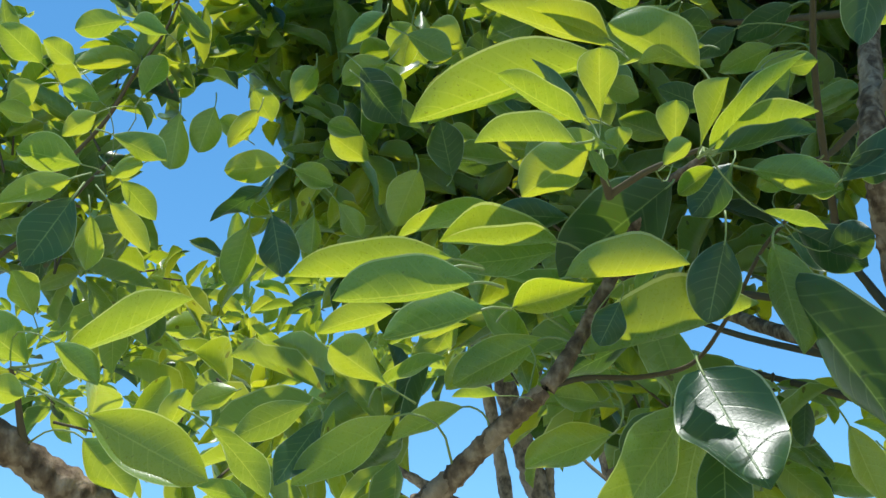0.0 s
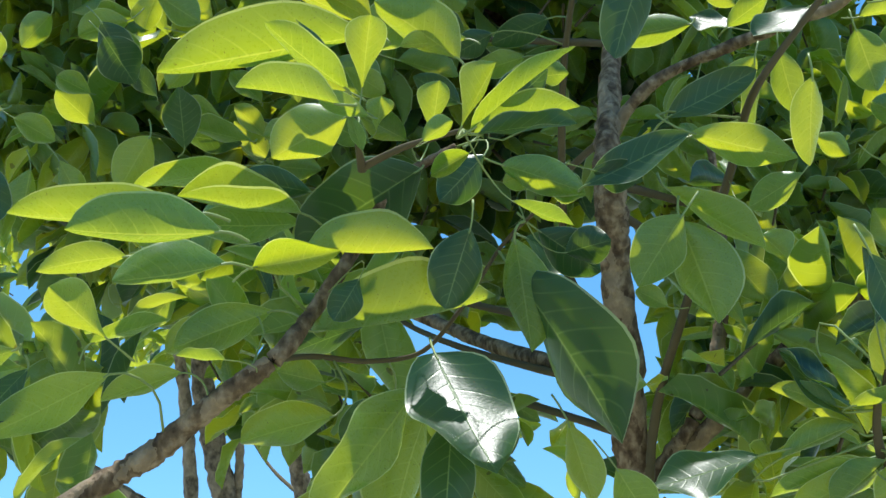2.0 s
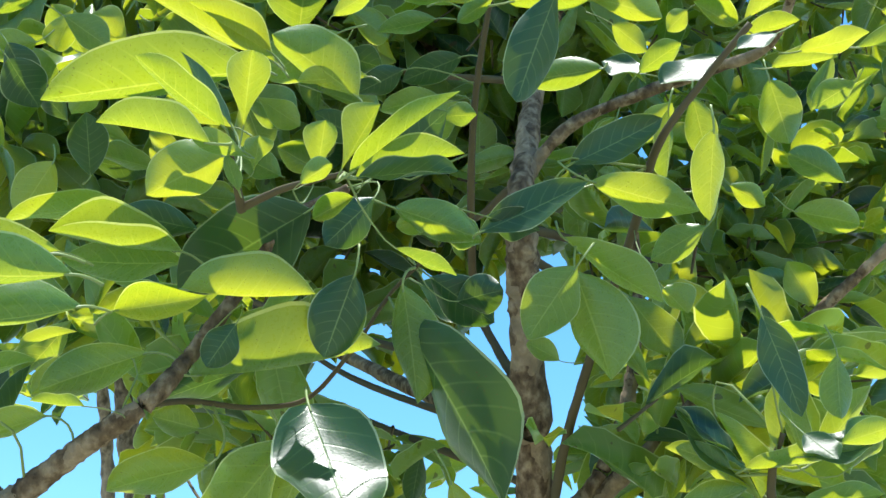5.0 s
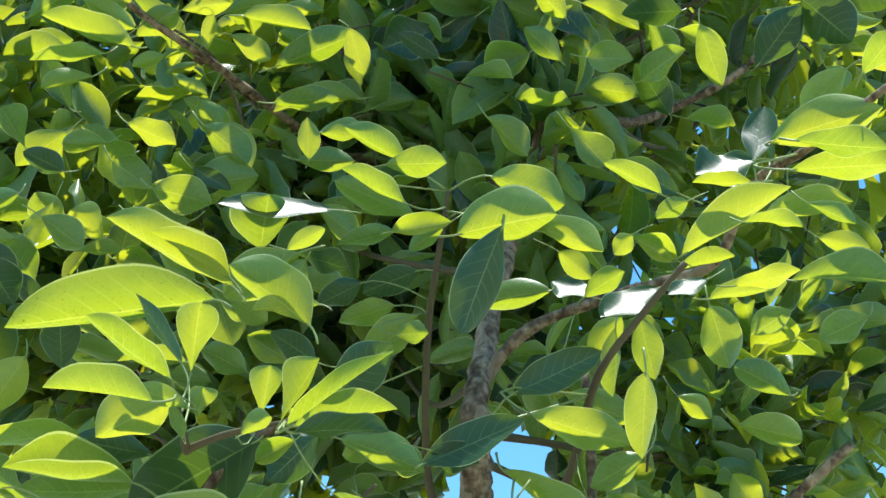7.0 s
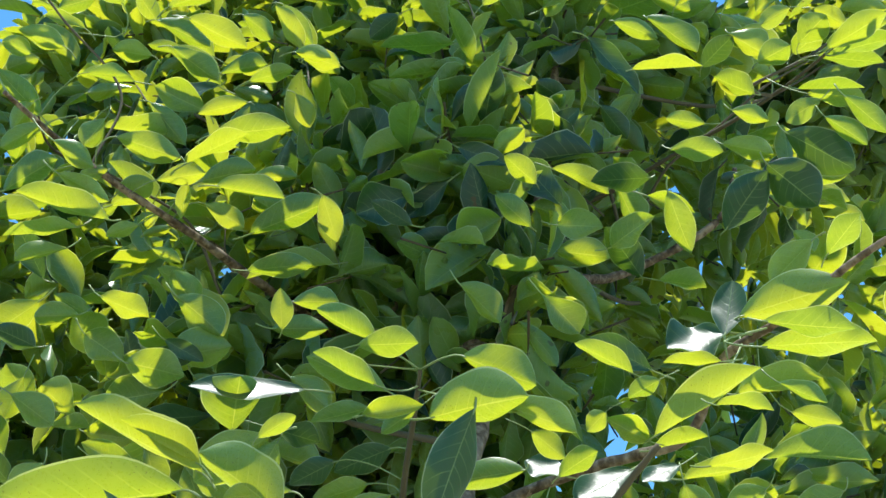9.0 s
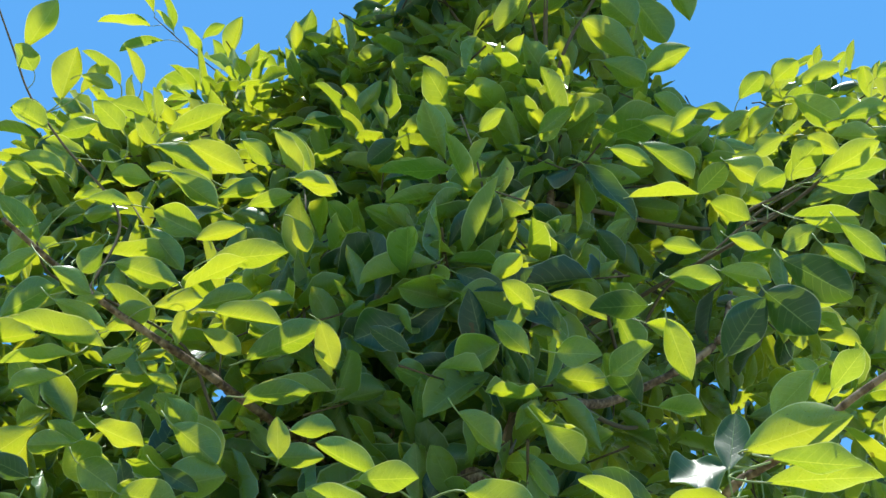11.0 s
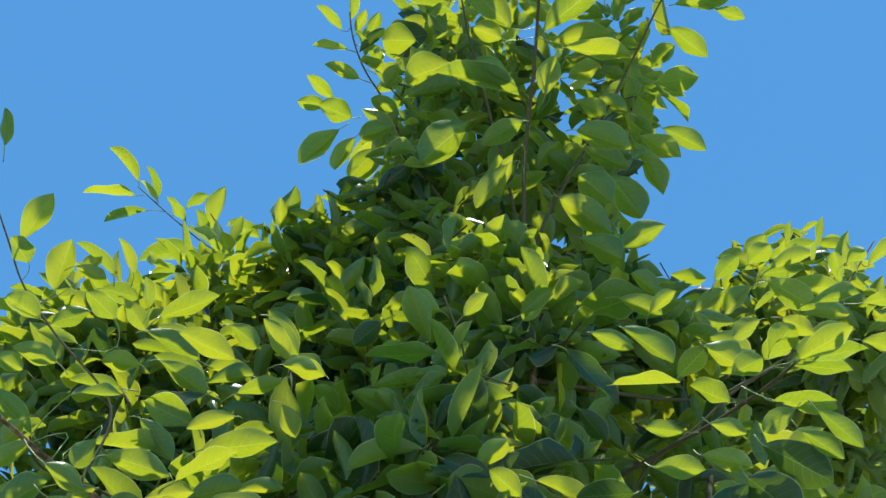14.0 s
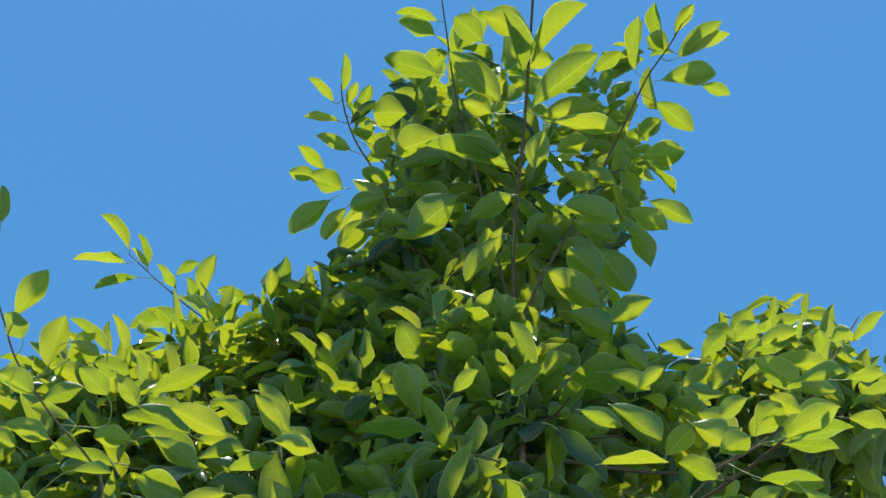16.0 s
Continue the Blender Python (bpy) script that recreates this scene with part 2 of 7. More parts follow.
def leaf(bough, base, tip, normal, width, kind="n", old=False, lit=0.0):
    """One leaf on a bough, from the foot of its blade to its tip, its upper face along normal, with the stalk that holds it.
    kind: n normal, b broad, o blunt and widest near the tip, c margins curled up, d hanging and dished."""
    r = LEAF_RNG
    base, tip, normal = (np.array(v, float) for v in (base, tip, normal))
    if lit:
        top = 0.5 * base + 0.5 * tip if kind == "d" else base          # the upper half of a dished leaf lies in shade
        SUNLIT.append((*top, *tip, max(0.28 * width * np.linalg.norm(tip - base), 0.007)))
    y = tip - base
    size = np.linalg.norm(y)
    y /= size
    x = np.cross(y, normal)
    x /= np.linalg.norm(x)
    z = np.cross(x, y)
    shape = {"n": 0.52, "b": 0.50, "o": 0.66, "c": 0.5, "d": 0.47}[kind] + r.uniform(-0.04, 0.04)
    fold = {"c": 0.45, "d": 0.2}.get(kind, r.uniform(0.1, 0.4) if size > 0.06 and base[2] < 2.3 else r.uniform(0.2, 0.6))
    bend = {"c": -0.3, "d": -0.35}.get(kind, r.uniform(-0.3, 0.4))
    cup = {"c": 0.9, "d": 0.4}.get(kind, r.choice((0.1, 0.2, 0.35, 0.6)))
    if lit > 0.05:
        fold, cup, bend = 0.05, 0.15, -0.15
    elif old and kind in "nbo":
        fold, cup, bend = fold * 0.3, cup * 0.5, bend * 0.5
    v, f, uv = blade(width, shape, fold, bend, cup, r.uniform(0.10, 0.34), 14, 8, 0.0 if lit > 0.05 else r.uniform(-1, 1) * (0.25 if size > 0.06 else 0.5), 0.7 if lit > 0.05 else r.uniform(0.72, 0.92))
    end = v[-5]
    # turn the arched blade so that its tip stays on the line from base to tip
    a = math.atan2(end[2], end[1])
    ca, sa = math.cos(a), math.sin(a)
    v = np.stack([v[:, 0], v[:, 1] * ca + v[:, 2] * sa, -v[:, 1] * sa + v[:, 2] * ca], 1) / np.linalg.norm(end)
    foot = bough.nearest(base)
    reach = np.linalg.norm(foot - base)
    if reach > 0.06:
        foot = base + (foot - base) * 0.008 / reach - y * 0.010
    local = np.stack([x, y, z]) @ (foot - base) / size
    if np.linalg.norm(local) > 0.02:
        mid = np.array((local[0] * 0.35, min(-0.35 * np.linalg.norm(local), local[1] * 0.5), local[2] * 0.35))
        stalk = curve_points([(0, 0.06, -0.004), (0, 0, 0), mid, local], 3)
        sv, sf = tube(stalk, np.linspace(0.0055, 0.0080, len(stalk)) * 0.10 / max(size, 0.05), 5)
        slots = [0] * len(f) + [1] * len(sf)
        f = f + [tuple(k + len(v) for k in face) for face in sf]
        uv = np.concatenate([uv, np.full((len(sv), 2), 0.5)])
        v = np.concatenate([v, np.array(sv)])
    else:
        slots = [0] * len(f)
    # leaves that hang in shade take the copy with shade in its colour
    ob = mesh_object("leaf", v, f, [DARK_OR_SHADED_LEAF if old else LEAF, STALK], bough.ob, uv, slots)
    ob.matrix_local = Matrix.Translation(Vector(base - bough.base)) @ Matrix((x, y, z)).transposed().to_4x4() @ Matrix.Diagonal((size, size, size, 1))
    return ob


# ---- ground ----
def ground():
    n, verts, faces = 40, [], []
    for i in range(n + 1):
        for j in range(n + 1):
            u, w = 2 * i / n - 1, 2 * j / n - 1
            x, y = 900 * u ** 5 + 4 * u, 900 * w ** 5 + 4 * w
            verts.append((x, y, 0.03 * noise.noise((x * 0.7, y * 0.7, 0)) - 0.02))
    for i in range(n):
        for j in range(n):
            k = i * (n + 1) + j
            faces.append((k, k + n + 1, k + n + 2, k + 1))
    tagged(mesh_object("ground", verts, faces, [SOIL]), "dry earthy ground with sparse grass under the trees", "ground", kind="structure")


ground()

# ---- the tree that the camera looks up into ----
tree = empty_thing("tree", (0.198, 0.943, 0), "leafy young tree with flaking brown bark and glossy leaves", "tree")
BOUGHS = []
b = Bough(tree, "trunk", 0.0140, 0.0105, (0.198, 0.943, 0.000), (0.188, 0.893, 0.800), (0.178, 0.893, 1.660), (0.172, 0.850, 1.835), (0.156, 0.788, 1.952), (0.149, 0.764, 2.002), sides=20, knots=0.05, label="brown trunk with flaking bark")
BOUGHS.append(b)
b = Bough(tree, "trunk", 0.0100, 0.0040, (0.156, 0.788, 1.952), (0.149, 0.764, 2.002), (0.161, 0.796, 2.095), (0.205, 0.896, 2.287), (0.232, 0.880, 2.400), (0.286, 0.973, 2.689), (0.294, 1.004, 2.833), sides=16, knots=0.05, label="upper trunk, brown and slender")
BOUGHS.append(b)
b = Bough(tree, "limb", 0.0072, 0.0030, (0.168, 0.867, 1.801), (0.195, 0.850, 1.840), (0.218, 0.841, 1.873), (0.235, 0.830, 1.928), (0.242, 0.826, 1.996), (0.239, 0.823, 2.087), label="brown flaking limb")
BOUGHS.append(b)
b = Bough(tree, "limb", 0.0065, 0.0030, (0.190, 0.861, 1.831), (0.238, 0.828, 1.874), (0.271, 0.798, 1.905), (0.309, 0.767, 1.926), (0.346, 0.736, 1.958), (0.386, 0.704, 1.993), label="brown flaking limb")
BOUGHS.append(b)
b = Bough(tree, "limb", 0.0065, 0.0030, (0.161, 0.803, 1.880), (0.063, 1.070, 2.021), (-0.165, 1.314, 2.256), (-0.263, 1.345, 2.379), (-0.345, 1.327, 2.443), (-0.407, 1.288, 2.476), (-0.466, 1.243, 2.513), label="brown flaking limb")
BOUGHS.append(b)
b = Bough(tree, "limb", 0.0070, 0.0030, (0.205, 0.896, 2.287), (0.264, 0.970, 2.425), (0.378, 1.069, 2.520), (0.488, 1.048, 2.595), (0.515, 1.060, 2.674), label="brown flaking limb")
BOUGHS.append(b)
b = Bough(tree, "limb", 0.0100, 0.0040, (0.205, 0.896, 2.287), (0.131, 0.993, 2.391), (0.008, 1.078, 2.443), (-0.067, 1.041, 2.489), (-0.114, 1.021, 2.506), label="brown flaking limb")
BOUGHS.append(b)
front_tree = empty_thing("tree", (-0.296, 0.720, 0.000), "leafy tree whose forked brown limbs reach out low", "tree")
b = Bough(front_tree, "trunk", 0.026, 0.0085, (-0.296, 0.720, 0.000), (-0.316, 0.660, 0.841), (-0.236, 0.600, 1.681), sides=14, label="brown trunk with flaking bark")
BOUGHS.append(b)
b = Bough(front_tree, "trunk", 0.020, 0.0095, (-0.246, 0.760, 0.000), (-0.192, 0.708, 0.817), (-0.199, 0.656, 1.634), (-0.206, 0.577, 1.717), (-0.252, 0.531, 1.748), sides=12)
BOUGHS.append(b)

b = Bough(front_tree, "limb", 0.0078, 0.0022, (-0.236, 0.600, 1.681), (-0.195, 0.616, 1.719), (-0.132, 0.626, 1.766), (-0.108, 0.626, 1.783), (-0.082, 0.617, 1.804), (-0.058, 0.608, 1.820), (-0.036, 0.624, 1.858), (-0.017, 0.625, 1.892), (0.006, 0.613, 1.927), (0.034, 0.600, 1.940), label="brown flaking limb")
BOUGHS.append(b)
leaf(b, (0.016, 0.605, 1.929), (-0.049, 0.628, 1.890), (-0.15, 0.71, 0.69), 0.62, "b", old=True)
leaf(b, (-0.042, 0.581, 1.870), (0.021, 0.580, 1.871), (-0.01, 0.21, 0.98), 0.42, "c", lit=0.034)
leaf(b, (-0.046, 0.603, 1.900), (-0.105, 0.574, 1.893), (0.26, -0.69, 0.68), 0.42, "c")
leaf(b, (-0.046, 0.625, 1.905), (-0.103, 0.600, 1.891), (-0.37, 0.36, 0.86), 0.42)
leaf(b, (-0.078, 0.621, 1.930), (-0.133, 0.598, 1.908), (-0.41, 0.11, 0.90), 0.42)
leaf(b, (-0.042, 0.628, 1.925), (-0.082, 0.615, 1.926), (-0.25, 0.73, 0.64), 0.47, old=True)
leaf(b, (-0.099, 0.579, 1.885), (-0.184, 0.569, 1.879), (-0.07, 0.08, 0.99), 0.42, lit=0.034)
leaf(b, (-0.080, 0.480, 1.838), (-0.131, 0.471, 1.825), (-0.30, 0.35, 0.89), 0.42, lit=0.034)
leaf(b, (-0.070, 0.476, 1.828), (-0.125, 0.446, 1.813), (-0.40, 0.32, 0.86), 0.42, lit=0.034)
leaf(b, (-0.115, 0.518, 1.835), (-0.152, 0.516, 1.826), (-0.23, 0.49, 0.84), 0.42, lit=0.034)
leaf(b, (-0.071, 0.507, 1.828), (-0.114, 0.487, 1.810), (-0.51, 0.39, 0.77), 0.42, "c", lit=0.034)
leaf(b, (-0.127, 0.556, 1.811), (-0.150, 0.532, 1.826), (-0.31, 0.69, 0.66), 0.65, "o", lit=0.034)
leaf(b, (-0.145, 0.603, 1.826), (-0.109, 0.610, 1.842), (-0.42, 0.22, 0.88), 0.42)
leaf(b, (-0.062, 0.527, 1.835), (-0.023, 0.515, 1.839), (-0.28, -0.94, -0.19), 0.47, "c", lit=0.034)
leaf(b, (-0.074, 0.558, 1.803), (-0.095, 0.548, 1.801), (-0.22, 0.16, 0.96), 0.42, lit=0.034)
leaf(b, (-0.037, 0.616, 1.840), (0.054, 0.605, 1.857), (-0.19, 0.02, 0.98), 0.42, "c")
leaf(b, (0.039, 0.577, 1.881), (0.027, 0.585, 1.841), (-0.25, 0.94, 0.25), 0.66, "b", old=True)
leaf(b, (-0.015, 0.587, 1.857), (-0.027, 0.586, 1.834), (-0.42, 0.89, 0.17), 0.68, old=True)
leaf(b, (0.047, 0.579, 1.924), (0.024, 0.580, 1.897), (-0.36, 0.87, 0.33), 0.64, "b", old=True)
leaf(b, (-0.059, 0.624, 1.854), (-0.105, 0.607, 1.826), (-0.51, 0.77, 0.37), 0.44)
leaf(b, (-0.086, 0.622, 1.849), (-0.110, 0.614, 1.826), (-0.54, 0.80, 0.27), 0.57)
leaf(b, (-0.038, 0.626, 1.865), (-0.033, 0.626, 1.840), (0.23, 0.97, 0.05), 0.48)
leaf(b, (-0.131, 0.589, 1.806), (-0.180, 0.573, 1.770), (-0.59, 0.63, 0.50), 0.42)
leaf(b, (-0.101, 0.614, 1.816), (-0.137, 0.603, 1.797), (-0.50, 0.56, 0.66), 0.42)
leaf(b, (-0.009, 0.651, 1.859), (-0.062, 0.644, 1.832), (-0.45, 0.48, 0.75), 0.42, old=True)
b = Bough(front_tree, "twig", 0.0017, 0.0009, (-0.058, 0.608, 1.821), (-0.037, 0.642, 1.836), (-0.008, 0.653, 1.838), (0.018, 0.652, 1.843), (0.038, 0.639, 1.862), (0.060, 0.617, 1.892), (0.078, 0.589, 1.902), label="")
BOUGHS.append(b)
leaf(b, (0.063, 0.595, 1.885), (0.074, 0.623, 1.834), (0.29, 0.81, 0.51), 0.52)
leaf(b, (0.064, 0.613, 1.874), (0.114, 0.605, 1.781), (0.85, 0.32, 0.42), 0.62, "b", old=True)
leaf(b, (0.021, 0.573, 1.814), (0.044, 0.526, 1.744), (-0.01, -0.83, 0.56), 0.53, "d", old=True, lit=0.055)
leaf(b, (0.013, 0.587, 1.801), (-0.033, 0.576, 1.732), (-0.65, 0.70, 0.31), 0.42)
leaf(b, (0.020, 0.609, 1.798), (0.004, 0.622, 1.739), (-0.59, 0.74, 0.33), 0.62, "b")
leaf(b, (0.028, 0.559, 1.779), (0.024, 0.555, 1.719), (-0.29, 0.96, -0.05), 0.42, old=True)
leaf(b, (0.004, 0.666, 1.822), (-0.020, 0.660, 1.792), (-0.44, 0.88, 0.20), 0.71, old=True)
leaf(b, (-0.026, 0.648, 1.806), (-0.072, 0.631, 1.786), (-0.47, 0.79, 0.40), 0.48)
leaf(b, (-0.032, 0.642, 1.822), (-0.056, 0.641, 1.827), (0.05, 0.84, 0.53), 0.77)
leaf(b, (0.110, 0.603, 1.768), (0.126, 0.605, 1.742), (0.38, 0.87, 0.32), 0.73)
leaf(b, (0.092, 0.614, 1.886), (0.114, 0.601, 1.888), (0.35, 0.65, 0.68), 0.83, "b", old=True)
leaf(b, (0.083, 0.617, 1.927), (0.105, 0.616, 1.921), (0.20, 0.73, 0.65), 0.85)
leaf(b, (0.090, 0.616, 1.794), (0.101, 0.618, 1.755), (0.40, 0.90, 0.15), 0.50)
b = Bough(front_tree, "twig", 0.0022, 0.001, (-0.015, 0.553, 1.899), (-0.018, 0.532, 1.907), (-0.021, 0.516, 1.915))
BOUGHS.append(b)
leaf(b, (-0.016, 0.594, 2.004), (-0.127, 0.605, 1.983), (-0.17, 0.15, 0.97), 0.42, lit=0.034)
leaf(b, (-0.010, 0.624, 2.029), (-0.085, 0.607, 2.059), (0.35, 0.12, 0.93), 0.42, lit=0.034)
leaf(b, (-0.012, 0.621, 2.033), (-0.057, 0.597, 2.046), (0.27, 0.03, 0.96), 0.42, lit=0.034)
leaf(b, (-0.022, 0.510, 1.917), (-0.059, 0.479, 1.931), (0.25, 0.13, 0.96), 0.42, lit=0.034)
leaf(b, (-0.024, 0.557, 1.947), (-0.050, 0.542, 1.977), (0.72, -0.62, 0.32), 0.42, old=True)
leaf(b, (-0.016, 0.532, 1.930), (-0.013, 0.503, 1.954), (-0.25, 0.61, 0.75), 0.57, "o", lit=0.034)
leaf(b, (-0.025, 0.486, 1.895), (-0.068, 0.465, 1.889), (-0.09, -0.07, 0.99), 0.42, lit=0.034)
leaf(b, (-0.023, 0.537, 1.919), (-0.058, 0.547, 1.901), (-0.12, 0.74, 0.66), 0.75, "b", lit=0.034)
leaf(b, (-0.024, 0.576, 1.957), (-0.057, 0.564, 1.949), (-0.23, 0.01, 0.97), 0.42, lit=0.034)
leaf(b, (-0.012, 0.511, 1.904), (-0.036, 0.498, 1.907), (-0.25, 0.59, 0.76), 0.42)
leaf(b, (-0.009, 0.523, 1.903), (-0.007, 0.511, 1.915), (-0.22, 0.64, 0.74), 0.84, "o")
leaf(b, (-0.015, 0.527, 1.895), (-0.021, 0.514, 1.906), (0.15, 0.60, 0.78), 0.42)
leaf(b, (0.037, 0.607, 1.999), (-0.011, 0.596, 2.028), (0.38, 0.44, 0.81), 0.62, "b")
leaf(b, (0.030, 0.648, 2.065), (0.019, 0.653, 2.041), (-0.34, 0.88, 0.34), 0.96, "b")
leaf(b, (0.042, 0.609, 2.014), (0.004, 0.606, 2.006), (-0.22, 0.36, 0.91), 0.42, lit=0.034)
b = Bough(front_tree, "twig", 0.002, 0.001, (-0.015, 0.552, 1.900), (0.006, 0.535, 1.903), (0.019, 0.528, 1.904), (0.031, 0.522, 1.905))
BOUGHS.append(b)
leaf(b, (0.018, 0.555, 1.920), (0.021, 0.534, 1.939), (-0.20, 0.64, 0.74), 0.64, "o", lit=0.034)
leaf(b, (0.029, 0.513, 1.900), (0.045, 0.501, 1.929), (-0.50, 0.66, 0.56), 0.55, "o", lit=0.034)
leaf(b, (0.012, 0.516, 1.895), (0.025, 0.507, 1.901), (0.13, 0.63, 0.76), 0.68, lit=0.034)
leaf(b, (0.033, 0.505, 1.895), (0.078, 0.480, 1.925), (-0.56, -0.01, 0.83), 0.42, lit=0.034)
leaf(b, (0.036, 0.522, 1.903), (0.082, 0.498, 1.905), (-0.07, -0.08, 0.99), 0.42, lit=0.034)
leaf(b, (0.036, 0.505, 1.893), (0.078, 0.486, 1.889), (-0.28, -0.76, 0.58), 0.42, old=True)
leaf(b, (0.048, 0.605, 1.951), (0.083, 0.589, 1.983), (-0.17, 0.81, 0.57), 0.53, old=True)
leaf(b, (0.036, 0.544, 1.905), (0.018, 0.551, 1.896), (-0.23, -0.93, -0.28), 0.61)
leaf(b, (0.058, 0.602, 1.931), (0.103, 0.608, 1.919), (0.07, 0.75, 0.65), 0.49)
leaf(b, (0.056, 0.544, 1.880), (0.084, 0.540, 1.866), (0.45, 0.20, 0.87), 0.42, lit=0.034)
leaf(b, (0.078, 0.614, 1.899), (0.112, 0.622, 1.879), (0.16, 0.78, 0.60), 0.64, "b", old=True)
leaf(b, (0.105, 0.594, 1.925), (0.132, 0.596, 1.920), (0.11, 0.75, 0.65), 0.68, old=True)
leaf(b, (0.091, 0.616, 1.938), (0.060, 0.613, 1.926), (-0.29, 0.79, 0.54), 0.48)
b = Bough(tree, "limb", 0.0038, 0.0018, (0.172, 0.850, 1.835), (0.177, 0.837, 1.814), (0.181, 0.826, 1.850), (0.187, 0.734, 1.909), (0.196, 0.653, 1.954), (0.202, 0.605, 1.986), (0.220, 0.583, 2.009), (0.240, 0.559, 2.031), label="brown flaking limb")
BOUGHS.append(b)
leaf(b, (0.152, 0.612, 1.969), (0.199, 0.593, 1.990), (-0.39, -0.92, 0.08), 0.42, old=True)
leaf(b, (0.101, 0.599, 1.918), (0.153, 0.575, 1.938), (-0.45, -0.88, 0.12), 0.42, old=True)
leaf(b, (0.159, 0.595, 1.950), (0.216, 0.594, 1.936), (0.19, 0.61, 0.77), 0.42)
leaf(b, (0.145, 0.602, 1.920), (0.196, 0.603, 1.887), (0.52, 0.30, 0.80), 0.42)
leaf(b, (0.147, 0.579, 1.893), (0.124, 0.591, 1.858), (-0.14, 0.91, 0.40), 0.68, "b")
leaf(b, (0.150, 0.598, 1.899), (0.168, 0.606, 1.845), (0.49, 0.83, 0.29), 0.67, "b")
leaf(b, (0.143, 0.609, 1.855), (0.126, 0.605, 1.862), (0.10, 0.75, 0.66), 0.68, lit=0.034)
leaf(b, (0.203, 0.627, 1.906), (0.217, 0.631, 1.894), (0.33, 0.71, 0.62), 1.05)
leaf(b, (0.207, 0.717, 1.941), (0.237, 0.715, 1.900), (0.53, 0.76, 0.38), 0.50)
leaf(b, (0.229, 0.623, 1.943), (0.199, 0.633, 1.925), (-0.04, 0.83, 0.55), 0.54)
leaf(b, (0.220, 0.532, 1.852), (0.237, 0.541, 1.808), (0.20, -0.97, -0.13), 0.42, old=True)
leaf(b, (0.247, 0.586, 1.842), (0.253, 0.583, 1.805), (0.22, -0.97, 0.09), 0.42)
leaf(b, (0.232, 0.528, 1.796), (0.240, 0.514, 1.781), (-0.30, -0.77, 0.56), 0.66, old=True, lit=0.055)
leaf(b, (0.246, 0.524, 1.791), (0.263, 0.506, 1.794), (0.55, 0.58, 0.60), 0.49, lit=0.034)
leaf(b, (0.211, 0.547, 1.957), (0.214, 0.574, 1.920), (-0.17, 0.80, 0.58), 0.42, lit=0.034)
leaf(b, (0.266, 0.562, 1.847), (0.265, 0.564, 1.816), (0.15, 0.99, 0.04), 0.55)
b = Bough(tree, "limb", 0.0040, 0.0015, (0.340, 0.637, 1.700), (0.291, 0.644, 1.748), (0.257, 0.640, 1.787), (0.253, 0.626, 1.810), (0.256, 0.615, 1.825), label="brown flaking limb")
BOUGHS.append(b)
leaf(b, (0.195, 0.647, 1.788), (0.141, 0.663, 1.774), (-0.38, -0.73, 0.56), 0.61, old=True)
leaf(b, (0.205, 0.645, 1.786), (0.240, 0.629, 1.800), (0.04, 0.71, 0.70), 0.40, lit=0.034)
leaf(b, (0.239, 0.627, 1.809), (0.286, 0.606, 1.814), (0.03, 0.28, 0.96), 0.39)
leaf(b, (0.253, 0.618, 1.818), (0.255, 0.605, 1.851), (-0.19, 0.90, 0.38), 0.41, lit=0.034)
leaf(b, (0.264, 0.619, 1.818), (0.270, 0.616, 1.859), (-0.39, 0.91, 0.14), 0.39, lit=0.034)
leaf(b, (0.234, 0.633, 1.811), (0.207, 0.637, 1.822), (0.39, 0.58, 0.72), 0.52)
leaf(b, (0.240, 0.634, 1.815), (0.207, 0.635, 1.843), (0.34, -0.83, 0.44), 0.53, old=True)
leaf(b, (0.249, 0.604, 1.845), (0.242, 0.590, 1.883), (0.71, -0.69, -0.13), 0.39, old=True)
leaf(b, (0.285, 0.610, 1.806), (0.300, 0.595, 1.829), (-0.07, 0.81, 0.58), 0.74)
leaf(b, (0.263, 0.612, 1.812), (0.303, 0.604, 1.823), (-0.31, -0.77, 0.57), 0.58, old=True, lit=0.055)
leaf(b, (0.260, 0.622, 1.782), (0.303, 0.610, 1.763), (0.48, 0.48, 0.73), 0.51, "c", lit=0.034)
leaf(b, (0.248, 0.635, 1.796), (0.206, 0.653, 1.827), (0.62, 0.13, 0.77), 0.39)
leaf(b, (0.252, 0.638, 1.799), (0.208, 0.637, 1.842), (0.40, -0.83, 0.39), 0.43, old=True)
leaf(b, (0.226, 0.628, 1.839), (0.249, 0.635, 1.797), (0.86, 0.10, 0.49), 0.39, lit=0.034)
leaf(b, (0.253, 0.633, 1.773), (0.286, 0.625, 1.752), (0.53, 0.58, 0.62), 0.55)
leaf(b, (0.269, 0.630, 1.795), (0.307, 0.617, 1.786), (0.38, 0.59, 0.72), 0.40, lit=0.034)
leaf(b, (0.253, 0.641, 1.781), (0.212, 0.659, 1.762), (0.03, 0.74, 0.67), 0.41, lit=0.034)
leaf(b, (0.278, 0.635, 1.817), (0.303, 0.611, 1.851), (-0.31, 0.65, 0.70), 0.39)
leaf(b, (0.256, 0.634, 1.783), (0.231, 0.648, 1.762), (-0.06, 0.79, 0.61), 0.66, lit=0.034)
leaf(b, (0.259, 0.628, 1.781), (0.259, 0.636, 1.751), (-0.18, 0.95, 0.26), 0.63, lit=0.034)
leaf(b, (0.247, 0.644, 1.785), (0.203, 0.662, 1.770), (0.06, 0.72, 0.69), 0.40)
leaf(b, (0.266, 0.627, 1.793), (0.302, 0.611, 1.795), (0.23, 0.62, 0.75), 0.39, lit=0.034)
